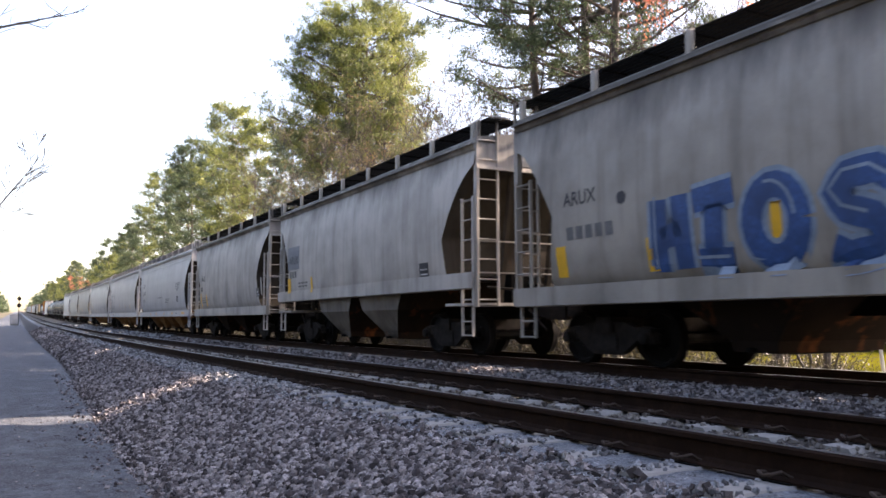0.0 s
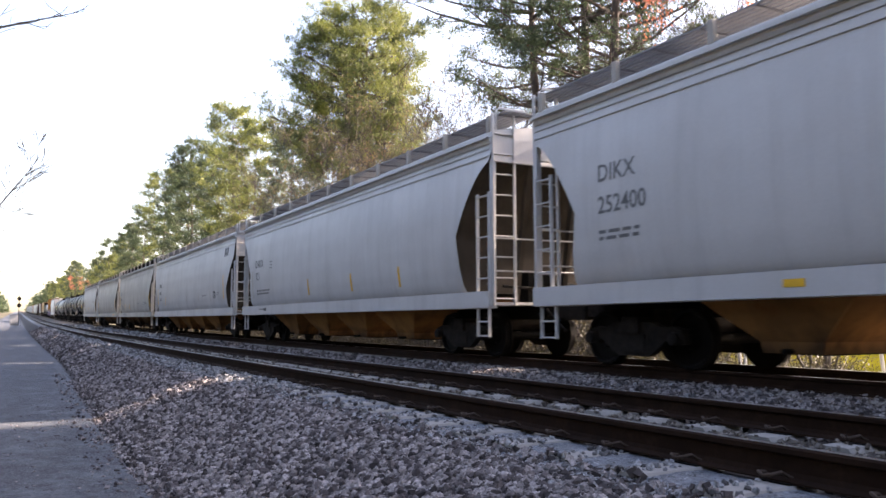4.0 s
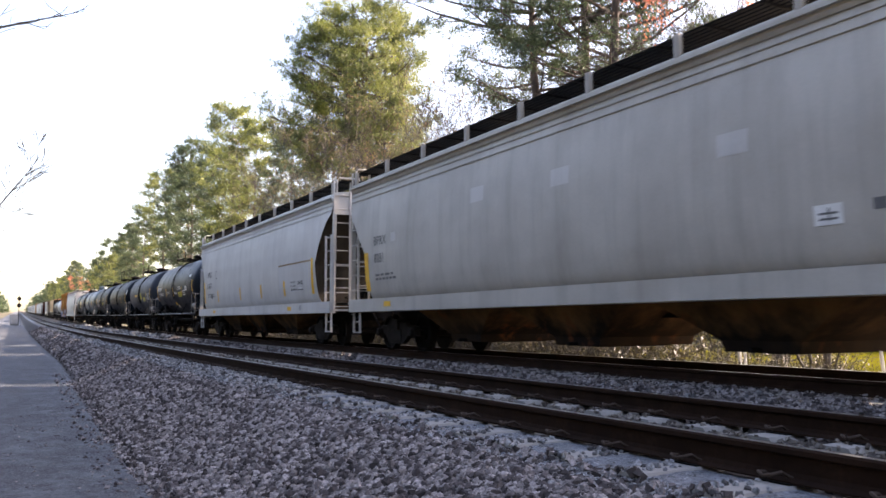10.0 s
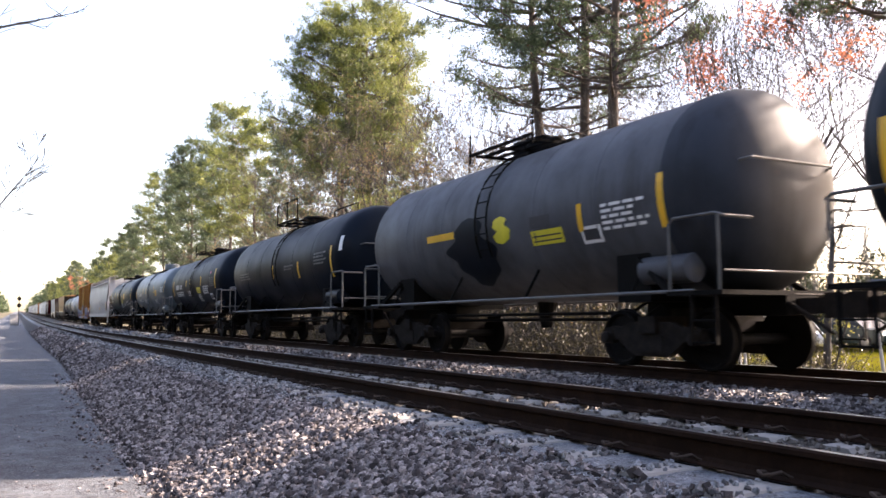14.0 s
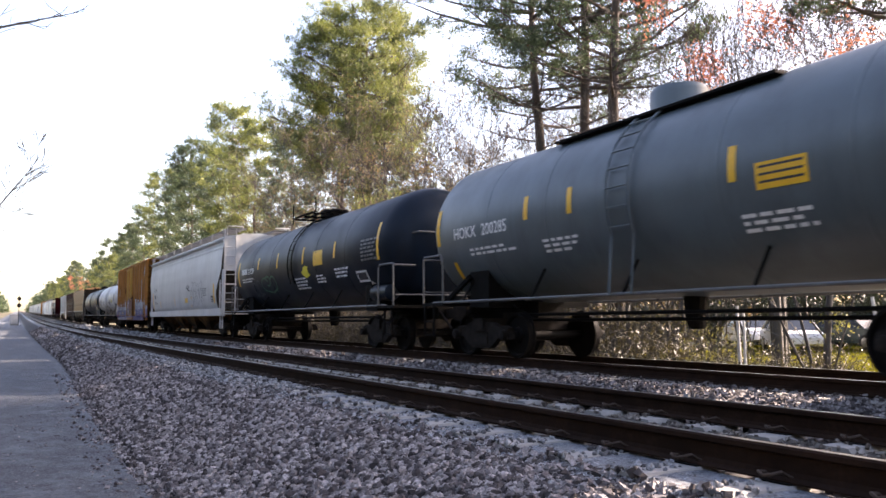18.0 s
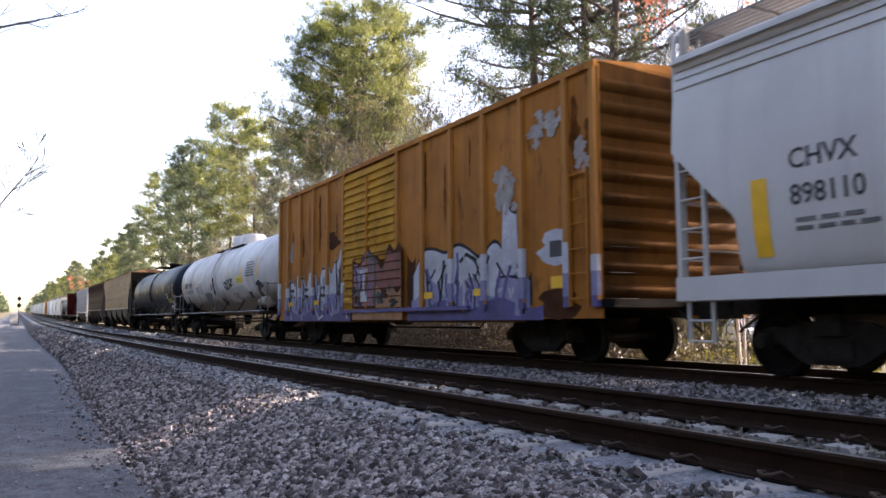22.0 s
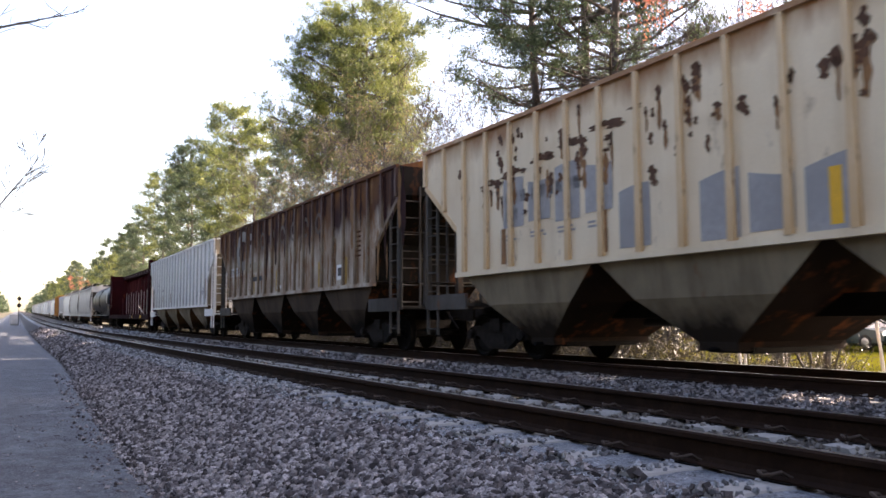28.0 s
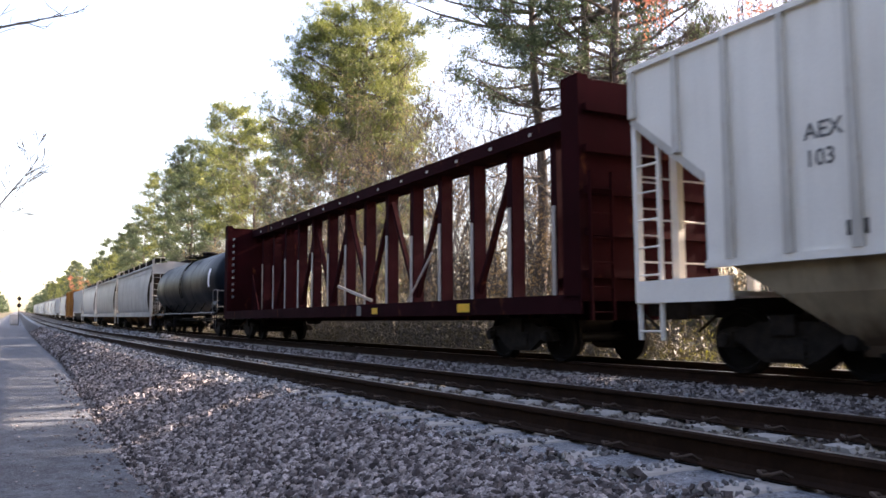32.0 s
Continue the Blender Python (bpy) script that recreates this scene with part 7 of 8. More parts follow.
def blades(rng, centres, per, length, width, lift=0.25, spread=0.12):
    """Narrow leaves bunched round each centre: vertices and triangles."""
    n = len(centres) * per
    c = np.repeat(centres, per, 0) + rng.normal(size=(n, 3)) * spread
    d = rng.normal(size=(n, 3))
    d[:, 2] += lift
    d /= np.linalg.norm(d, axis=1)[:, None]
    s = np.cross(d, rng.normal(size=(n, 3)))
    s /= np.linalg.norm(s, axis=1)[:, None] + 1e-9
    ln = length * (0.6 + 0.8 * rng.random((n, 1)))
    a, b, tip = c - s * width / 2, c + s * width / 2, c + d * ln
    v = np.stack([a, b, tip], 1).reshape(-1, 3)
    f = np.arange(3 * n).reshape(-1, 3)
    return v, f


def mesh_of(name, v, f, mat):
    me = bpy.data.meshes.new(name)
    me.from_pydata(v.tolist(), [], f.tolist())
    me.materials.append(mat)
    return me


def pine_meshes(seed, height, base, spread, limbs_no, tufts, per, leaf, blade=0.26, bunch=6, puff=0.5, girth=1.0, widest=0.32, dead=8):
    """Trunk, limbs and crown of a loblolly-like pine that stands on the origin: separate flat tufts of needles along the limbs, dead limbs below."""
    r, rng = random.Random(seed), np.random.default_rng(seed)
    trunk, limbs, spots = Shape(), Shape(), []
    lean = (r.uniform(-0.5, 0.5), r.uniform(-0.5, 0.5))
    axis = lambda z: Vector((lean[0] * (z / height) ** 2 + 0.12 * math.sin(z * 0.5 + seed), lean[1] * (z / height) ** 2 + 0.12 * math.cos(z * 0.43), z))
    hs = [height * i / 14 for i in range(15)]
    thick = (0.008 * height + 0.04) * girth
    trunk.tube([axis(z) for z in hs], [thick * (1 - 0.93 * z / height) * (1.25 if z == 0 else 1) for z in hs], 9)
    for i in range(limbs_no):
        t = ((i + r.random()) / limbs_no) ** 0.9
        a = i * 2.4 + r.uniform(-0.5, 0.5)
        shape_off = (1 - ((t - widest) / (1.04 - widest)) ** 2) ** 0.5 if t > widest else 0.62 + 0.38 * t / widest
        wave = 0.72 + 0.55 * noise.noise(Vector((math.cos(a) * 1.3 + seed, math.sin(a) * 1.3, t * 4.5)))
        reach = max(0.5, spread * max(0.12, shape_off) * wave * r.uniform(0.75, 1.12))
        z = base + (height - base) * t
        end = axis(z) + Vector((math.cos(a) * reach, math.sin(a) * reach, 0))
        p = axis(max(base * 0.8, z - reach * r.uniform(0.10, 0.42)))
        sag = Vector((r.gauss(0, 0.15), r.gauss(0, 0.15), -0.07 * reach))
        rad = (0.016 + 0.011 * reach) * girth
        pts = [p, p.lerp(end, 0.4) + sag, p.lerp(end, 0.75) + sag * 0.7, end]
        limbs.tube(pts, [rad, rad * 0.7, rad * 0.45, 0.01], 5, False)
        for k in range(tufts):
            along = 1.0 if k == 0 else r.uniform(0.30, 1.0) ** 0.8
            q = pts[1].lerp(pts[2], (along - 0.4) / 0.35) if along < 0.75 else pts[2].lerp(end, (along - 0.75) / 0.25)
            side = (1.15 - along) * reach * 0.42 + 0.25
            b = a + r.choice((-1, 1)) * r.uniform(0.5, 1.5)
            c = q + Vector((math.cos(b) * side, math.sin(b) * side, r.uniform(-0.05, 0.45)))
            limbs.tube([q, q.lerp(c, 0.55) + Vector((0, 0, 0.05)), c], [rad * 0.36, rad * 0.24, 0.006], 4, False)
            size = puff * r.uniform(0.6, 1.35)
            for _ in range(per):
                spots.append((c.x + r.gauss(0, 0.55) * size, c.y + r.gauss(0, 0.55) * size, c.z + 0.08 + r.gauss(0, 0.27) * size))
    for i in range(dead):
        z = base * r.uniform(0.45, 1.05)
        a, reach = r.uniform(0, 6.28), r.uniform(0.8, 3.4)
        p = axis(z)
        end = p + Vector((math.cos(a) * reach, math.sin(a) * reach, reach * r.uniform(-0.1, 0.55)))
        mid = p.lerp(end, 0.5) + Vector((r.gauss(0, 0.15), r.gauss(0, 0.15), -0.1))
        limbs.tube([p, mid, end], [0.035 * girth, 0.024 * girth, 0.008], 5, False)
        for k in range(4):
            q = mid.lerp(end, r.uniform(-0.3, 1.0))
            limbs.tube([q, q + Vector((r.gauss(0, 0.55), r.gauss(0, 0.55), r.uniform(0.0, 0.6)))], [0.014, 0.005], 3, False)
    v, f = blades(rng, np.array(spots), bunch, blade, blade * 0.17, 0.25, 0.09)
    return trunk.mesh("trunk", 50), limbs.mesh("limbs"), mesh_of("crown", v, f, leaf)


def tree(name, label, place, meshes, mats, turn=0.0, size=1.0, category="tree", group=""):
    root = tagged(new(name), label, category, group)
    root.matrix_basis = Matrix.Translation(place) @ Matrix.Rotation(turn, 4, "Z") @ Matrix.Scale(size, 4)
    part("trunk", meshes[0], mats[0], root)
    part("limb_framework", meshes[1], mats[0], root)
    if meshes[2] is not None:
        part("crown", meshes[2], mats[1], root)
    return root


def grow(shape, spots, r, start, way, length, rad, depth, split=3, lift=0.25, wander=0.5, least=0.0):
    """A bare branching limb."""
    p, d = Vector(start), Vector(way).normalized()
    pts, rs = [p.copy()], [rad]
    steps = 4 if depth > 1 else 2
    for i in range(steps):
        d = (d + Vector((r.gauss(0, 0.10), r.gauss(0, 0.10), r.gauss(0.02, 0.08))) * wander).normalized()
        p = p + d * length / steps
        pts.append(p.copy())
        rs.append(rad * (1 - 0.55 * (i + 1) / steps))
    shape.tube(pts, [max(q, least) for q in rs], 6 if rad > 0.05 else (4 if rad > 0.015 else 3), False)
    if depth == 0:
        spots.append(p.copy())
        spots.append(pts[1].copy())
        return
    for k in range(split):
        u = r.randint(max(1, steps // 2), steps) if k else steps
        side = Vector((r.gauss(0, 1), r.gauss(0, 1), r.gauss(lift, 0.5))).normalized()
        nd = (d * 0.9 + side * r.uniform(0.45, 0.85)).normalized()
        grow(shape, spots, r, pts[u], nd, length * r.uniform(0.55, 0.78), rs[u] * 0.68, depth - 1, split, lift, wander, least)


def broadleaf_meshes(seed, height, leaf=None, per=3, fork=0.35, depth=4, rad=0.14, size=0.09, split=3, least=0.0, patchy=-9.0):
    r, rng = random.Random(seed), np.random.default_rng(seed)
    trunk, limbs, spots = Shape(), Shape(), []
    top = height * fork
    trunk.tube([(0, 0, 0), (0.05, 0.02, top * 0.5), (0.0, 0.08, top)], [rad * 1.25, rad * 1.05, rad * 0.9], 8)
    for k in range(split + 1):
        a = k * 6.28 / (split + 1) + r.uniform(-0.4, 0.4)
        grow(limbs, spots, r, (0, 0.08, top * r.uniform(0.85, 1.0)), (math.cos(a) * 0.6, math.sin(a) * 0.6, 1.0), height * 0.30, rad * 0.62, depth, split, least=least)
    crown = None
    if leaf:
        spots = [s for s in spots if noise.noise(s * 0.42) > patchy]
        v, f = blades(rng, np.array([tuple(s) for s in spots]), per, size * 1.3, size, 0.0, 0.22)
        crown = mesh_of("crown", v, f, leaf)
    return trunk.mesh("trunk", 50), limbs.mesh("limbs"), crown


def ground_at(x, y):
    z = float(np.interp(x, (-60, -4, 1.3, 11, 14, 20, 33, 60), (-0.98, -0.98, -0.98, -0.98, -1.0, -1.0, -0.74, -0.7)))
    return on_line(x, y, z - 0.05)


PINES = [pine_meshes(21, 25.0, 13.0, 7.4, 72, 6, 18, PINE_GOLD, 0.30, 7, 0.66, dead=14), pine_meshes(22, 23, 8.0, 5.0, 60, 6, 16, PINE_LEAF, 0.31, 7, 0.66), pine_meshes(23, 25, 10.8, 7.6, 54, 6, 15, PINE_LEAF, 0.25, 7, 0.58, 1.3, dead=26),
         pine_meshes(24, 20, 8.0, 4.2, 50, 6, 14, PINE_GOLD, 0.31, 7, 0.62), pine_meshes(25, 24, 6.0, 4.6, 24, 4, 9, PINE_LEAF, 0.9, 6, 0.95), pine_meshes(26, 22, 5.0, 4.4, 24, 4, 9, PINE_GOLD, 0.9, 6, 0.95),
         pine_meshes(27, 25, 10.5, 4.8, 50, 5, 12, PINE_GOLD, 0.46, 6, 0.72), pine_meshes(28, 23, 7.0, 5.0, 54, 5, 12, PINE_LEAF, 0.46, 6, 0.78)]
PINE_LABELS = ["tall pine with sunlit yellow-green needles", "tall dark green pine with a dense crown", "tall pine with a bare trunk and high open crown", "young pine with a full green crown", "distant pine down the line", "distant yellow-green pine down the line", "tall pine with sunlit yellow-green needles", "tall dark green pine with a dense crown"]


def pine_at(kind, x, y, size, turn):
    return tree("pine_tree", PINE_LABELS[kind], ground_at(x, y), PINES[kind], (BARK, PINE_LEAF), turn, size, group="pines along the line")


for kind, x, y, size, turn in ((0, 22, 52, 0.97, 0.4), (0, 20.6, 53.5, 0.94, 2.9), (1, 23, 60.5, 0.90, 2.0), (3, 21.0, 46.5, 0.80, 1.0), (7, 24, 76, 0.88, 0.3), (6, 23, 86, 0.93, 1.4), (6, 22.5, 95, 1.08, 4.0), (7, 23, 106, 1.04, 3.0), (7, 22, 116, 1.15, 5.0),
                               (7, 24, 130, 1.1, 0.9), (6, 23, 147, 1.10, 2.7), (7, 22, 166, 1.0, 1.7), (7, 22, 184, 0.90, 3.6), (5, 23, 200, 0.95, 2.2),
                               (2, 20.0, 28.3, 1.0, 0.6), (2, 20.5, 25.6, 1.02, 2.5), (2, 19.5, 22.9, 0.98, 4.4), (2, 21.6, 12.6, 0.95, 3.3), (3, 20.5, 8.4, 0.84, 1.7)):
    pine_at(kind, x, y, size, turn)
rng_w = random.Random(77)
for i in range(46):
    y = 215 + i * 11 + rng_w.uniform(-4, 4)
    pine_at(rng_w.choice((4, 5)), rng_w.uniform(19, 34), y, rng_w.uniform(0.7, 1.0), rng_w.uniform(0, 6))
for i in range(8):
    pine_at(rng_w.choice((4, 5)), rng_w.uniform(40, 60), 100 + i * 14, rng_w.uniform(0.8, 1.05), rng_w.uniform(0, 6))

MAPLE = broadleaf_meshes(31, 12.0, RED_LEAF, 8, 0.40, 5, 0.13, 0.085, patchy=0.27)
tree("maple_tree", "maple tree with sparse red spring leaves", ground_at(20.3, 16.6), MAPLE, (BARK_DARK, RED_LEAF), 0.5, 1.0)
tree("maple_tree", "reddish tree far down the line", ground_at(17.0, 260), MAPLE, (BARK_GREY, RED_LEAF), 1.6, 1.0)
SAPLINGS = [broadleaf_meshes(41, 9.5, TAN_LEAF, 3, 0.3, 4, 0.07, 0.065, least=0.006, patchy=-0.05), broadleaf_meshes(42, 8.0, None, 0, 0.25, 4, 0.06, least=0.006), broadleaf_meshes(43, 11, TAN_LEAF, 2, 0.4, 4, 0.09, 0.06, least=0.006, patchy=0.05)]
for i in range(46):
    k = i % 3
    y = 14 + i * 1.45 + rng_w.uniform(-0.7, 0.7)
    x = rng_w.uniform(15.0, 21.0)
    if y < 22 and x < 17 or y < 18.5:
        continue
    tree("sapling", ("slender sapling with dry tan leaves", "bare grey sapling behind the tracks", "thin tree with a few tan leaves")[k], ground_at(x, y), SAPLINGS[k], (BARK_GREY, TAN_LEAF), rng_w.uniform(0, 6), rng_w.uniform(0.65, 1.1), group="saplings behind the train")
for x, y, k, size, turn in ((20.5, 42.5, 0, 1.45, 0.2), (19.3, 44.8, 2, 1.3, 1.1), (21.2, 39.0, 2, 1.35, 2.0), (20.0, 48.5, 0, 1.35, 3.1), (19.0, 36.0, 1, 1.5, 4.2), (21.5, 34.0, 0, 1.15, 5.0), (19.8, 56.0, 0, 1.2, 0.9), (20.5, 66.0, 2, 1.2, 1.7), (20.0, 31.5, 1, 1.5, 2.6)):
    tree("slender_tree", ("tall twiggy tree with dry tan leaves", "tall bare grey twiggy tree", "tall thin tree with a few tan leaves")[k], ground_at(x, y), SAPLINGS[k], (BARK_GREY, TAN_LEAF), turn, size, group="twiggy trees behind the train")
BARE = [broadleaf_meshes(51, 13, None, 0, 0.28, 5, 0.09, least=0.0065), broadleaf_meshes(52, 15, None, 0, 0.3, 5, 0.10, least=0.0065), broadleaf_meshes(55, 14, None, 0, 0.22, 5, 0.07, least=0.0055)]
for i, (x, y, s) in enumerate(((-6, 100, 1.1), (-7, 170, 1.1), (-8, 220, 1.1))):
    tree("bare_tree", "leafless grey tree beside the path", ground_at(x, y), BARE[i % 2], (BARK_DARK, BARK_DARK), i * 1.3, s, group="bare trees beside the path")
for i, (x, y, k, s) in enumerate(((20.8, 17.1, 1, 0.95), (22.5, 18.2, 0, 1.1), (21.5, 17.4, 2, 1.0), (24.0, 19.3, 1, 1.0), (22.8, 22.0, 2, 1.05), (21.0, 12.2, 0, 1.0), (24.5, 26.5, 0, 1.1), (23.0, 31.0, 2, 1.1), (22.0, 34.5, 1, 0.9), (24.5, 38.0, 0, 1.15), (20.5, 20.6, 2, 0.8), (25.5, 15.4, 1, 1.0))):
    tree("bare_tree", "leafless grey twiggy tree behind the tracks", ground_at(x, y), BARE[k], (BARK_GREY, BARK_GREY), 2.0 + 1.7 * i, s, group="bare trees behind the tracks")


def leaning_tree(seed, place, bough, tip, rad, twig, depth, split, label):
    """A bare tree beyond the path's edge, one bough of which hangs out over the path."""
    r = random.Random(seed)
    root = tagged(new("bare_tree"), label, "tree", "bare trees beside the path")
    base, bough, tip = Vector(place), Vector(bough), Vector(tip)
    root.matrix_basis = Matrix.Translation(base)
    top = Vector((0.2, 0, bough.z - base.z + 2.5))
    part("trunk", Shape().tube([(0, 0, 0), top * 0.5 + Vector((0.1, 0.05, 0)), top], [0.16, 0.13, 0.07], 9), BARK_DARK, root)
    arm, spots = Shape(), []
    start = Vector((0.1, 0, (bough.z - base.z) * 0.72))
    arm.tube([start, start.lerp(bough - base, 0.5) + Vector((0, 0, 0.15)), bough - base, tip - base], [rad * 2.2, rad * 1.6, rad, 0.004], 7, False)
    way, start_far = (tip - bough).normalized(), base.y
    for k in range(9):
        q = (bough - base).lerp(tip - base, k / 9)
        grow(arm, spots, r, q, way + Vector((r.gauss(0, 0.5), r.gauss(0, 0.4), r.gauss(0.0, 0.5))), twig * (1.1 - 0.06 * k), rad * 0.45, depth, split, 0.25, 0.6, 0.0004 * start_far)
    for k in range(6):
        q = top * r.uniform(0.45, 0.95)
        grow(arm, spots, r, q, (-r.uniform(0.3, 1.0), r.gauss(0, 0.6), 0.8), 1.8, 0.04, 3, 3)
    part("limb_framework", arm, BARK_DARK, root)


leaning_tree(5, ground_at(-4.5, 30), (-0.75, 30, 4.0), (0.85, 30, 6.4), 0.034, 0.85, 2, 3, "leafless tree whose twigs fan out beside the path")
leaning_tree(6, ground_at(-4.5, 14.5), (-0.6, 14.5, 5.30), (0.95, 14.5, 5.93), 0.024, 0.34, 1, 2, "leafless tree with a thin bough over the path")


def thicket(name, label, zone, stems, leaves, mat, seed, tall=2.2, leaf=0.11):
    """A tangle of stems and leaves over (x0, x1, y0, y1)."""
    r, rng = random.Random(seed), np.random.default_rng(seed)
    root = tagged(new(name), label, "brush", kind="stuff")
    st, spots = Shape(), []
    for i in range(stems):
        x, y = r.uniform(zone[0], zone[1]), r.uniform(zone[2], zone[3])
        g = ground_at(x, y)
        h = tall * r.uniform(0.4, 1.2)
        mid = g + Vector((r.gauss(0, 0.25), r.gauss(0, 0.25), h * 0.55))
        end = mid + Vector((r.gauss(0, 0.45), r.gauss(0, 0.45), h * r.uniform(0.1, 0.5)))
        st.tube([g, mid, end], [r.uniform(0.008, 0.025), 0.009, 0.004], 4, False)
        for _ in range(leaves):
            spots.append(tuple(g.lerp(end, r.random()) + Vector((r.gauss(0, 0.25), r.gauss(0, 0.25), r.gauss(0, 0.12)))))
    part("stems", st, BARK_GREY, root)
    v, f = blades(rng, np.array(spots), 3, leaf, leaf * 0.55, 0.1, 0.12)
    part("foliage", mesh_of("foliage", v, f, mat), mat, root)
    return root


def scrub(x0, x1, y0, y1, count, seed):
    """Tall thin leafless stems with side twigs and a few dry leaves."""
    r, rng = random.Random(seed), np.random.default_rng(seed)
    root = tagged(new("scrub"), "tangle of tall bare twiggy stems behind the tracks", "brush", kind="stuff")
    st, spots = Shape(), []
    for i in range(count):
        g = ground_at(r.uniform(x0, x1), r.uniform(y0, y1))
        h = r.uniform(3.0, 8.5)
        lean = Vector((r.gauss(0, 0.10), r.gauss(0, 0.10), 1))
        pts = [g + lean * (h * k / 4) + Vector((r.gauss(0, 0.12), r.gauss(0, 0.12), 0)) * (k > 0) for k in range(5)]
        rad = 0.012 + 0.0038 * h
        st.tube(pts, [rad, rad * 0.8, rad * 0.6, rad * 0.4, 0.006], 4, False)
        for k in range(11):
            q = pts[0].lerp(pts[-1], r.uniform(0.3, 1.0))
            a, ln = r.uniform(0, 6.28), r.uniform(0.4, 1.5)
            e = q + Vector((math.cos(a) * ln * 0.7, math.sin(a) * ln * 0.7, ln * r.uniform(0.3, 0.9)))
            m = q.lerp(e, 0.5) + Vector((r.gauss(0, 0.08), r.gauss(0, 0.08), -0.04))
            st.tube([q, m, e], [rad * 0.4, rad * 0.28, 0.005], 3, False)
            e2 = m + Vector((r.gauss(0, 0.3), r.gauss(0, 0.3), r.uniform(0.1, 0.5)))
            st.tube([m, e2], [rad * 0.25, 0.005], 3, False)
            if r.random() < 0.35:
                spots += [tuple(e), tuple(e2)]
    part("stems", st, BARK_GREY, root)
    v, f = blades(rng, np.array(spots), 5, 0.13, 0.07, 0.1, 0.16)
    part("foliage", mesh_of("foliage", v, f, TAN_LEAF), TAN_LEAF, root)


thicket("brush", "dry olive and tan brush behind the tracks", (13.2, 19.0, 18.0, 42), 2100, 6, BRUSH_LEAF, 61, 2.6)
thicket("brush", "thin tan brush in front of the lawn", (13.2, 16.5, 13.5, 18.5), 110, 6, BRUSH_LEAF, 71, 1.5)
scrub(16.0, 25.0, 21.0, 46.0, 480, 66)
scrub(15.0, 22.0, 46.0, 90.0, 320, 67)
scrub(40.5, 48.0, 6.0, 64.0, 420, 68)
# this hedge's shade is put into its dark leaf colour
thicket("brush", "hedge beyond the lawn, its leaves darkened for shade", (37.0, 45.0, 3.0, 62.0), 2300, 14, DARK_LEAF, 69, 4.6, 0.26)
thicket("brush", "dense tan brush further down the line", (12.8, 17.5, 40, 110), 1100, 12, BRUSH_LEAF, 62, 3.0)
thicket("brush", "sunlit yellow-green bush behind the tracks", (15.0, 15.6, 13.9, 14.6), 40, 20, LIME_LEAF, 63, 1.5, 0.06)
thicket("brush", "olive and straw weeds at the foot of the posts", (13.6, 16.0, 10.6, 14.0), 330, 12, BRUSH_LEAF, 70, 0.95, 0.05)
thicket("brush", "olive bush at the foot of a forked tree", (15.6, 16.4, 11.3, 12.6), 60, 18, BRUSH_LEAF, 72, 1.3, 0.05)
thicket("brush", "low yellowish leaves at the lawn's edge", (14.0, 16.0, 7.5, 10.6), 90, 7, LIME_LEAF, 73, 0.62, 0.05)
thicket("brush", "low straw-coloured weeds along the ballast", (12.4, 14.0, 6, 60), 900, 6, BRUSH_LEAF, 64, 0.55)
thicket("brush", "yellowish bushes along the path", (-6.5, -4.2, 45, 160), 700, 12, TAN_LEAF, 65, 2.6)


def forked_tree(seed, x, y, label):
    """Slender stems that fan out from one foot, with a few yellow leaves."""
    r, rng = random.Random(seed), np.random.default_rng(seed)
    root = tagged(new("forked_tree"), label, "tree")
    root.matrix_basis = Matrix.Translation(ground_at(x, y))
    across = Vector((0.6, -0.8, 0))
    twigs, spots = Shape(), []
    for lean, rad, off in ((0.10, 0.085, 0.04), (-0.26, 0.038, -0.02), (-0.50, 0.034, -0.07), (0.33, 0.022, 0.08)):
        pts = [across * (off + lean * q) + Vector((0.03 * math.sin(q * 3 + lean * 9), 0, 1.25 * q)) for q in (0, 0.5, 1.0, 1.7, 2.5, 3.4)]
        part("stem", Shape().tube(pts, [rad * w for w in (1.15, 1.0, 0.92, 0.8, 0.6, 0.35)], 8).mesh("stem", 50), BARK_GREY, root)
        for q in (2, 3, 4, 4, 5):
            grow(twigs, spots, r, pts[q], across * r.gauss(lean, 0.6) + Vector((r.gauss(0, 0.5), 0, 0.8)), 1.3, rad * 0.35, 2, 3, least=0.004)
    part("limb_framework", twigs, BARK_GREY, root)
    low = [tuple(across * r.gauss(0.36, 0.12) + Vector((r.gauss(0, 0.2), 0, r.gauss(1.62, 0.10)))) for _ in range(24)]
    high = [tuple(p) for p in spots[::9]]
    v, f = blades(rng, np.array(low + high), 4, 0.075, 0.05, 0.0, 0.09)
    part("crown", mesh_of("crown", v, f, LIME_LEAF), LIME_LEAF, root, "sparse bright yellow leaves")


forked_tree(81, 15.0, 11.2, "slender grey tree with stems forking from its foot")

# far woods close the view down the line
rw, rg = random.Random(91), np.random.default_rng(91)
spots = []
for i in range(420):
    side = rw.random() < 0.6
    y = rw.uniform(620, 1150)
    x = rw.uniform(14, 120) if side else rw.uniform(-120, -9)
    g = ground_at(x, y)
    h = rw.uniform(9, 19)
    for _ in range(26):
        t = rw.random()
        w = 3.2 * (1 - 0.7 * t)
        spots.append((g.x + rw.gauss(0, w), g.y + rw.gauss(0, w), g.z + h * (0.15 + 0.85 * t)))
v, f = blades(rg, np.array(spots), 4, 2.4, 1.3, 0.3, 0.9)
tagged(new("far_woods", mesh_of("far_woods", v, f, PINE_LEAF)), "distant woods at the end of the line", "woods", kind="stuff")

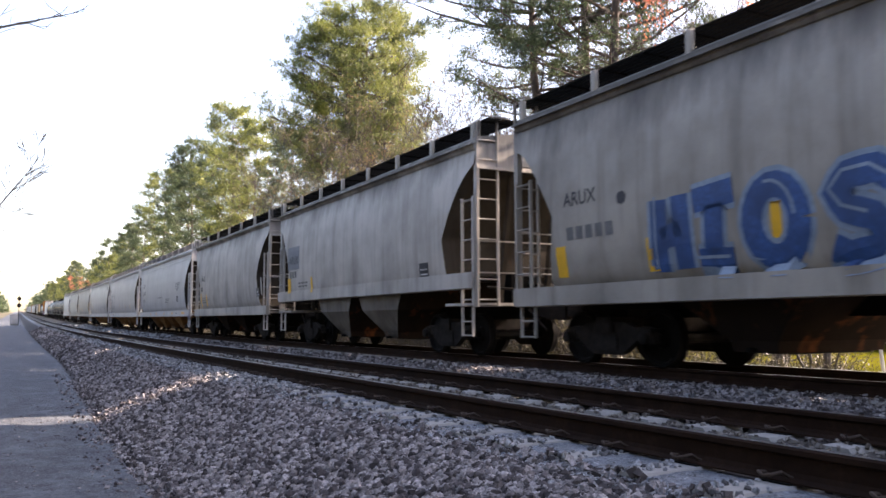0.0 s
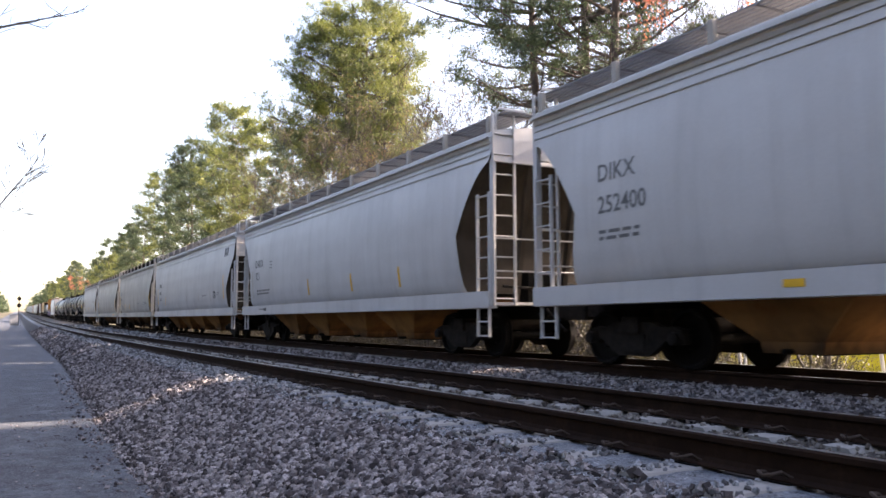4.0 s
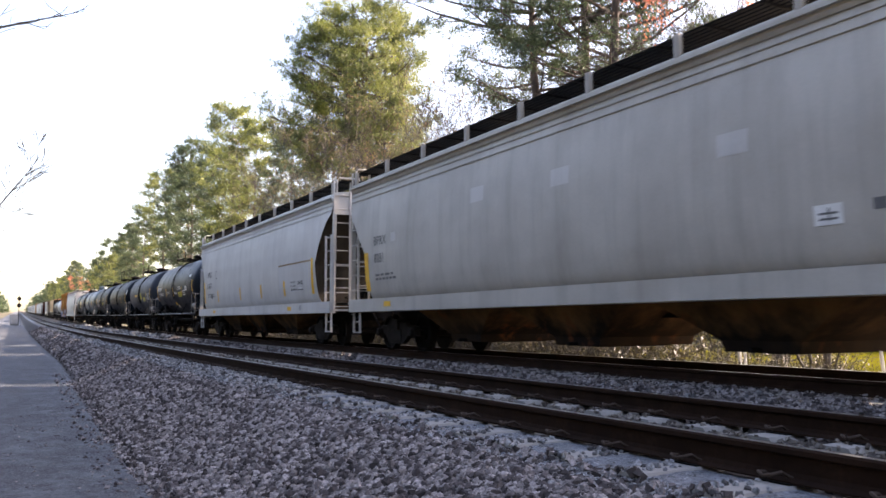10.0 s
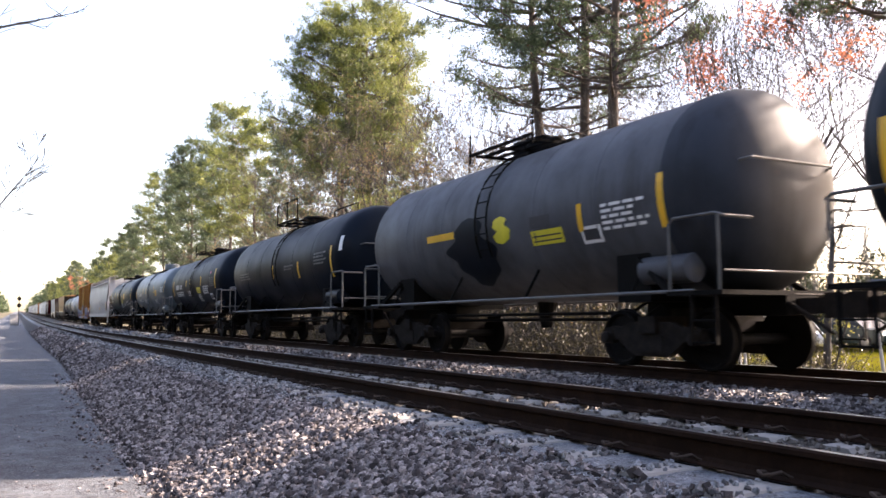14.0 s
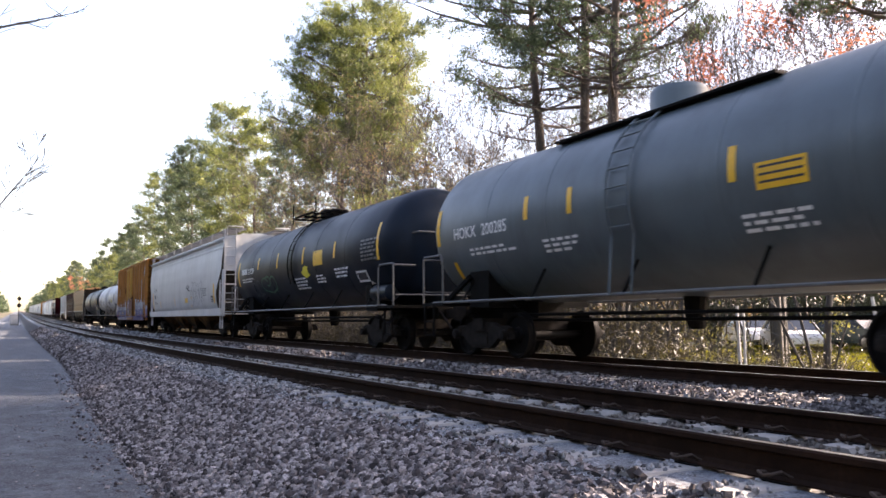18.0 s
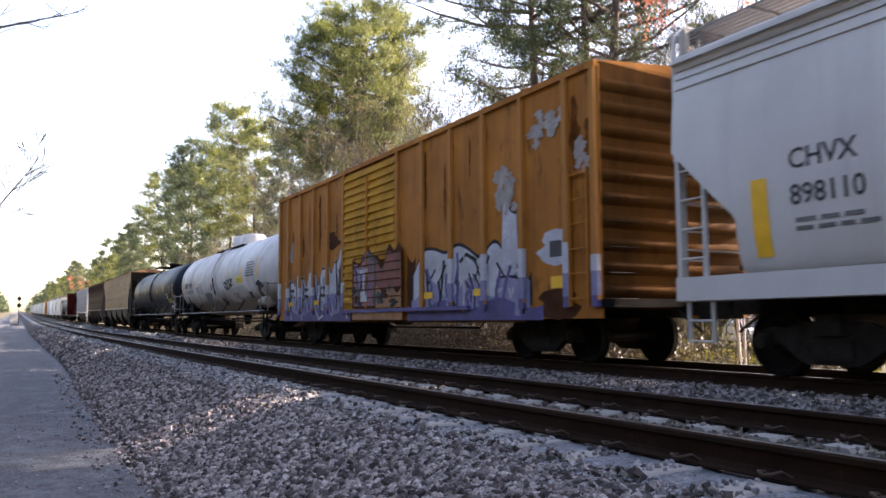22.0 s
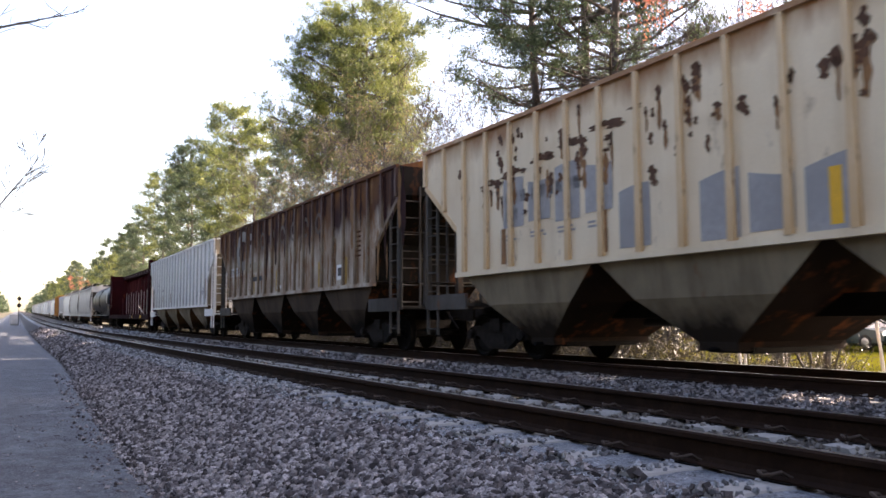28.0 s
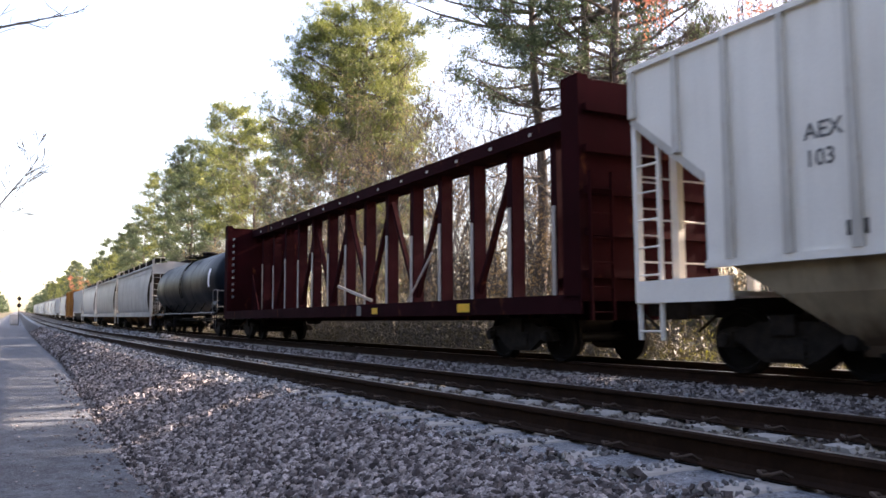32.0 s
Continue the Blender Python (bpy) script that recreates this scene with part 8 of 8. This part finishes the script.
# unseen woods added beyond the path on the camera's side, to dim low skylight
rw, rg = random.Random(97), np.random.default_rng(97)
spots = []
for i in range(330):
    x, y = rw.uniform(-42, -15), rw.uniform(-90, 150)
    g = ground_at(x, y)
    h = rw.uniform(12, 18)
    for _ in range(34):
        t = rw.random()
        w = 2.2 * (1 - 0.55 * t)
        spots.append((g.x + rw.gauss(0, w), g.y + rw.gauss(0, w), g.z + h * (0.03 + 0.97 * t)))
v, f = blades(rg, np.array(spots), 4, 2.0, 1.2, 0.2, 0.8)
tagged(new("near_woods", mesh_of("near_woods", v, f, DARK_LEAF)), "unseen woods added on the near side to dim low skylight", "woods", kind="stuff")

# ---- beyond the brush: lawn, parked cars, fence posts ----
LAWN = plain("sunny_winter_lawn", (0.088, 0.083, 0.009), 1.0, 0, 0.5, 3, 1.0, 0.0)
lawn = Shape()
for y in (2, 8, 14, 20, 24, 30):
    for x in (15.5, 18, 22, 28, 36, 44):
        lawn.v.append(tuple(ground_at(x, y) + Vector((0, 0, 0.09))))
lawn.f = [(6 * i + j, 6 * i + j + 1, 6 * i + j + 7, 6 * i + j + 6) for i in range(5) for j in range(5)]
lm = lawn.mesh("lawn")
lm.materials.append(LAWN)
tagged(new("lawn", lm), "sunlit yellow-green lawn behind the tracks", "lawn", kind="structure")
CAR_GLASS = plain("car_glass", (0.02, 0.025, 0.03), 0.08, 0, 0.1, 3, 0)
TYRE = plain("tyre_rubber", (0.02, 0.02, 0.02), 0.85, 0, 0.2, 8, 0)


def parked_car(label, place, turn, col, rough=0.3):
    m = plain("car_paint", col, rough, 0.1, 0.08, 2, 0)
    root = tagged(new("parked_car"), label, "car", "cars parked on the lawn")
    root.matrix_basis = Matrix.Translation(place) @ Matrix.Rotation(turn, 4, "Z")
    low = [(-2.25, 0.35), (-2.28, 0.62), (-2.15, 0.80), (-1.35, 0.92), (-0.7, 0.95), (1.25, 0.98), (2.1, 0.92), (2.25, 0.75), (2.28, 0.40), (2.1, 0.28), (-2.1, 0.28)]
    part("body", Shape().prism(low, -0.87, 0.87), m, root, smooth=30)
    cab = Shape()
    cab.v = [(x * w, y, z) for y, z, w in ((-1.35, 0.93, 0.85), (-0.55, 1.42, 0.68), (0.75, 1.45, 0.68), (1.65, 0.97, 0.83)) for x in (-1, 1)]
    cab.f = [(0, 1, 3, 2), (2, 3, 5, 4), (4, 5, 7, 6), (0, 2, 4, 6), (1, 7, 5, 3)]
    part("cabin_glass", cab, CAR_GLASS, root, "dark car windows")
    part("cabin_roof", Shape().box(-0.68, 0.68, -0.5, 0.72, 1.43, 1.475), m, root)
    for sx in (-1, 1):
        part("roof_pillar", Shape().beam((sx * 0.86, -1.33, 0.94), (sx * 0.69, -0.55, 1.44), 0.06).beam((sx * 0.69, 0.72, 1.45), (sx * 0.84, 1.62, 0.98), 0.08).beam((sx * 0.86, 0.15, 0.95), (sx * 0.70, 0.12, 1.44), 0.06), m, root)
        for y in (-1.4, 1.38):
            wh = part("wheel", Shape().turned([(-0.1, 0.27), (-0.09, 0.32), (0.09, 0.32), (0.1, 0.27)], 20, "x"), TYRE, root, at=(sx * 0.80, y, 0.32))
            part("hubcap", Shape().turned([(sx * 0.101, 0.2), (sx * 0.115, 0.12)], 14, "x"), TREAD_STEEL, wh)
    part("bumper", Shape().box(-0.86, 0.86, -2.33, -2.24, 0.38, 0.55).box(-0.86, 0.86, 2.25, 2.34, 0.38, 0.55), m, root)
    return root


parked_car("dark green sedan parked on the lawn", ground_at(33.4, 23.3) + Vector((0, 0, 0.10)), -0.12, (0.012, 0.03, 0.03))
parked_car("white sedan parked behind the brush", ground_at(32.6, 28.2) + Vector((0, 0, 0.10)), -0.55, (0.70, 0.70, 0.70))
parked_car("pale silver hatchback parked behind the saplings", ground_at(30.0, 23.9) + Vector((0, 0, 0.10)), -0.7, (0.60, 0.61, 0.63))
POST_WHITE = plain("weathered_white_post", (0.55, 0.53, 0.50), 0.8, 0, 0.3, 4, 0.3)
for x, y, h, lean, rad in ((14.0, 12.46, 2.0, 0.0, 0.036), (14.0, 12.31, 1.9, 0.01, 0.030), (14.0, 9.12, 2.1, -0.16, 0.034)):
    g = ground_at(x, y)
    pst = Shape().tube([(0, 0, 0), (0.3 * lean, -0.4 * lean, h * 0.5), (0.6 * lean, -0.8 * lean + 0.02, h)], [rad * 1.1, rad, rad * 0.9], 8)
    me = pst.mesh("fence_post", 50)
    me.materials.append(POST_WHITE)
    tagged(new("fence_post", me), "thin weathered white fence post in the brush", "post", "fence posts").matrix_basis = Matrix.Translation(g)

# signal mast far down the line
mast = tagged(new("signal_mast"), "dark signal mast far down the line", "signal")
mast.matrix_basis = Matrix.Translation(on_line(0.83, 150, -0.8))
part("mast", Shape().rod((0, 0, 0), (0, 0, 5.1), 0.05, 8), STEEL_DARK, mast)
for z in (3.35, 4.45):
    head = part("signal_head", Shape().turned([(-0.10, 0.12), (-0.08, 0.30), (0.0, 0.32), (0.03, 0.28)], 16, "y", (0, -0.1, z)), STEEL_DARK, mast)
    part("lamp_hood", Shape().turned([(-0.34, 0.10), (-0.10, 0.12)], 12, "y", (0, -0.1, z)), STEEL_DARK, head)
part("ladder", Shape().rod((0.15, 0.1, 0), (0.15, 0.1, 4.0), 0.015).rod((0.35, 0.1, 0), (0.35, 0.1, 4.0), 0.015), STEEL_DARK, mast)
case = tagged(new("signal_cabinet"), "small pale grey signal cabinet beside the line", "cabinet")
case.matrix_basis = Matrix.Translation(on_line(0.2, 152, -0.8))
part("body", Shape().box(-0.62, 0.62, -0.4, 0.4, 0.35, 1.75), POST_WHITE, case)
part("roof", Shape().box(-0.68, 0.68, -0.46, 0.46, 1.75, 1.82), POST_WHITE, case)
part("door", Shape().box(-0.55, 0.55, -0.43, -0.402, 0.45, 1.68), POST_WHITE, case)
part("base", Shape().box(-0.55, 0.55, -0.35, 0.35, -0.3, 0.35), CONCRETE, case)


# ---- motion of the train ----
def travel(t):
    """Metres that the train has moved on after t seconds."""
    return 11.6 * t - 0.01035 * t * t


def motions():
    times = [2.0 * i for i in range(17)]
    for root, start in CARS:
        rows = []
        for t in times:
            y = start - travel(t)
            a, b = on_line(TRACK_2, y + 4, RAIL_2), on_line(TRACK_2, y - 4, RAIL_2)
            d = (a - b).normalized()
            m = Matrix.Translation(on_line(TRACK_2, y, RAIL_2)) @ Euler((math.asin(d.z), 0, math.atan2(-d.x, d.y))).to_matrix().to_4x4()
            rows.append((t, m))
        walk(root, rows)
    # wheels roll on the rails; trucks of one pattern share their turning
    steps = [i / FPS for i in range(int(32 * FPS) + 1)]
    for side, sets in WHEELSETS.items():
        lead = sets[0]
        walk(lead, [(t, Matrix.Translation((0, side * 0.89, 0.42)) @ Matrix.Rotation(travel(t) / 0.42, 4, "X")) for t in steps])
        for other in sets[1:]:
            other.rotation_mode = "QUATERNION"
            other.animation_data_create()
            other.animation_data.action = lead.animation_data.action
            other.animation_data.action_slot = lead.animation_data.action_slot


motions()
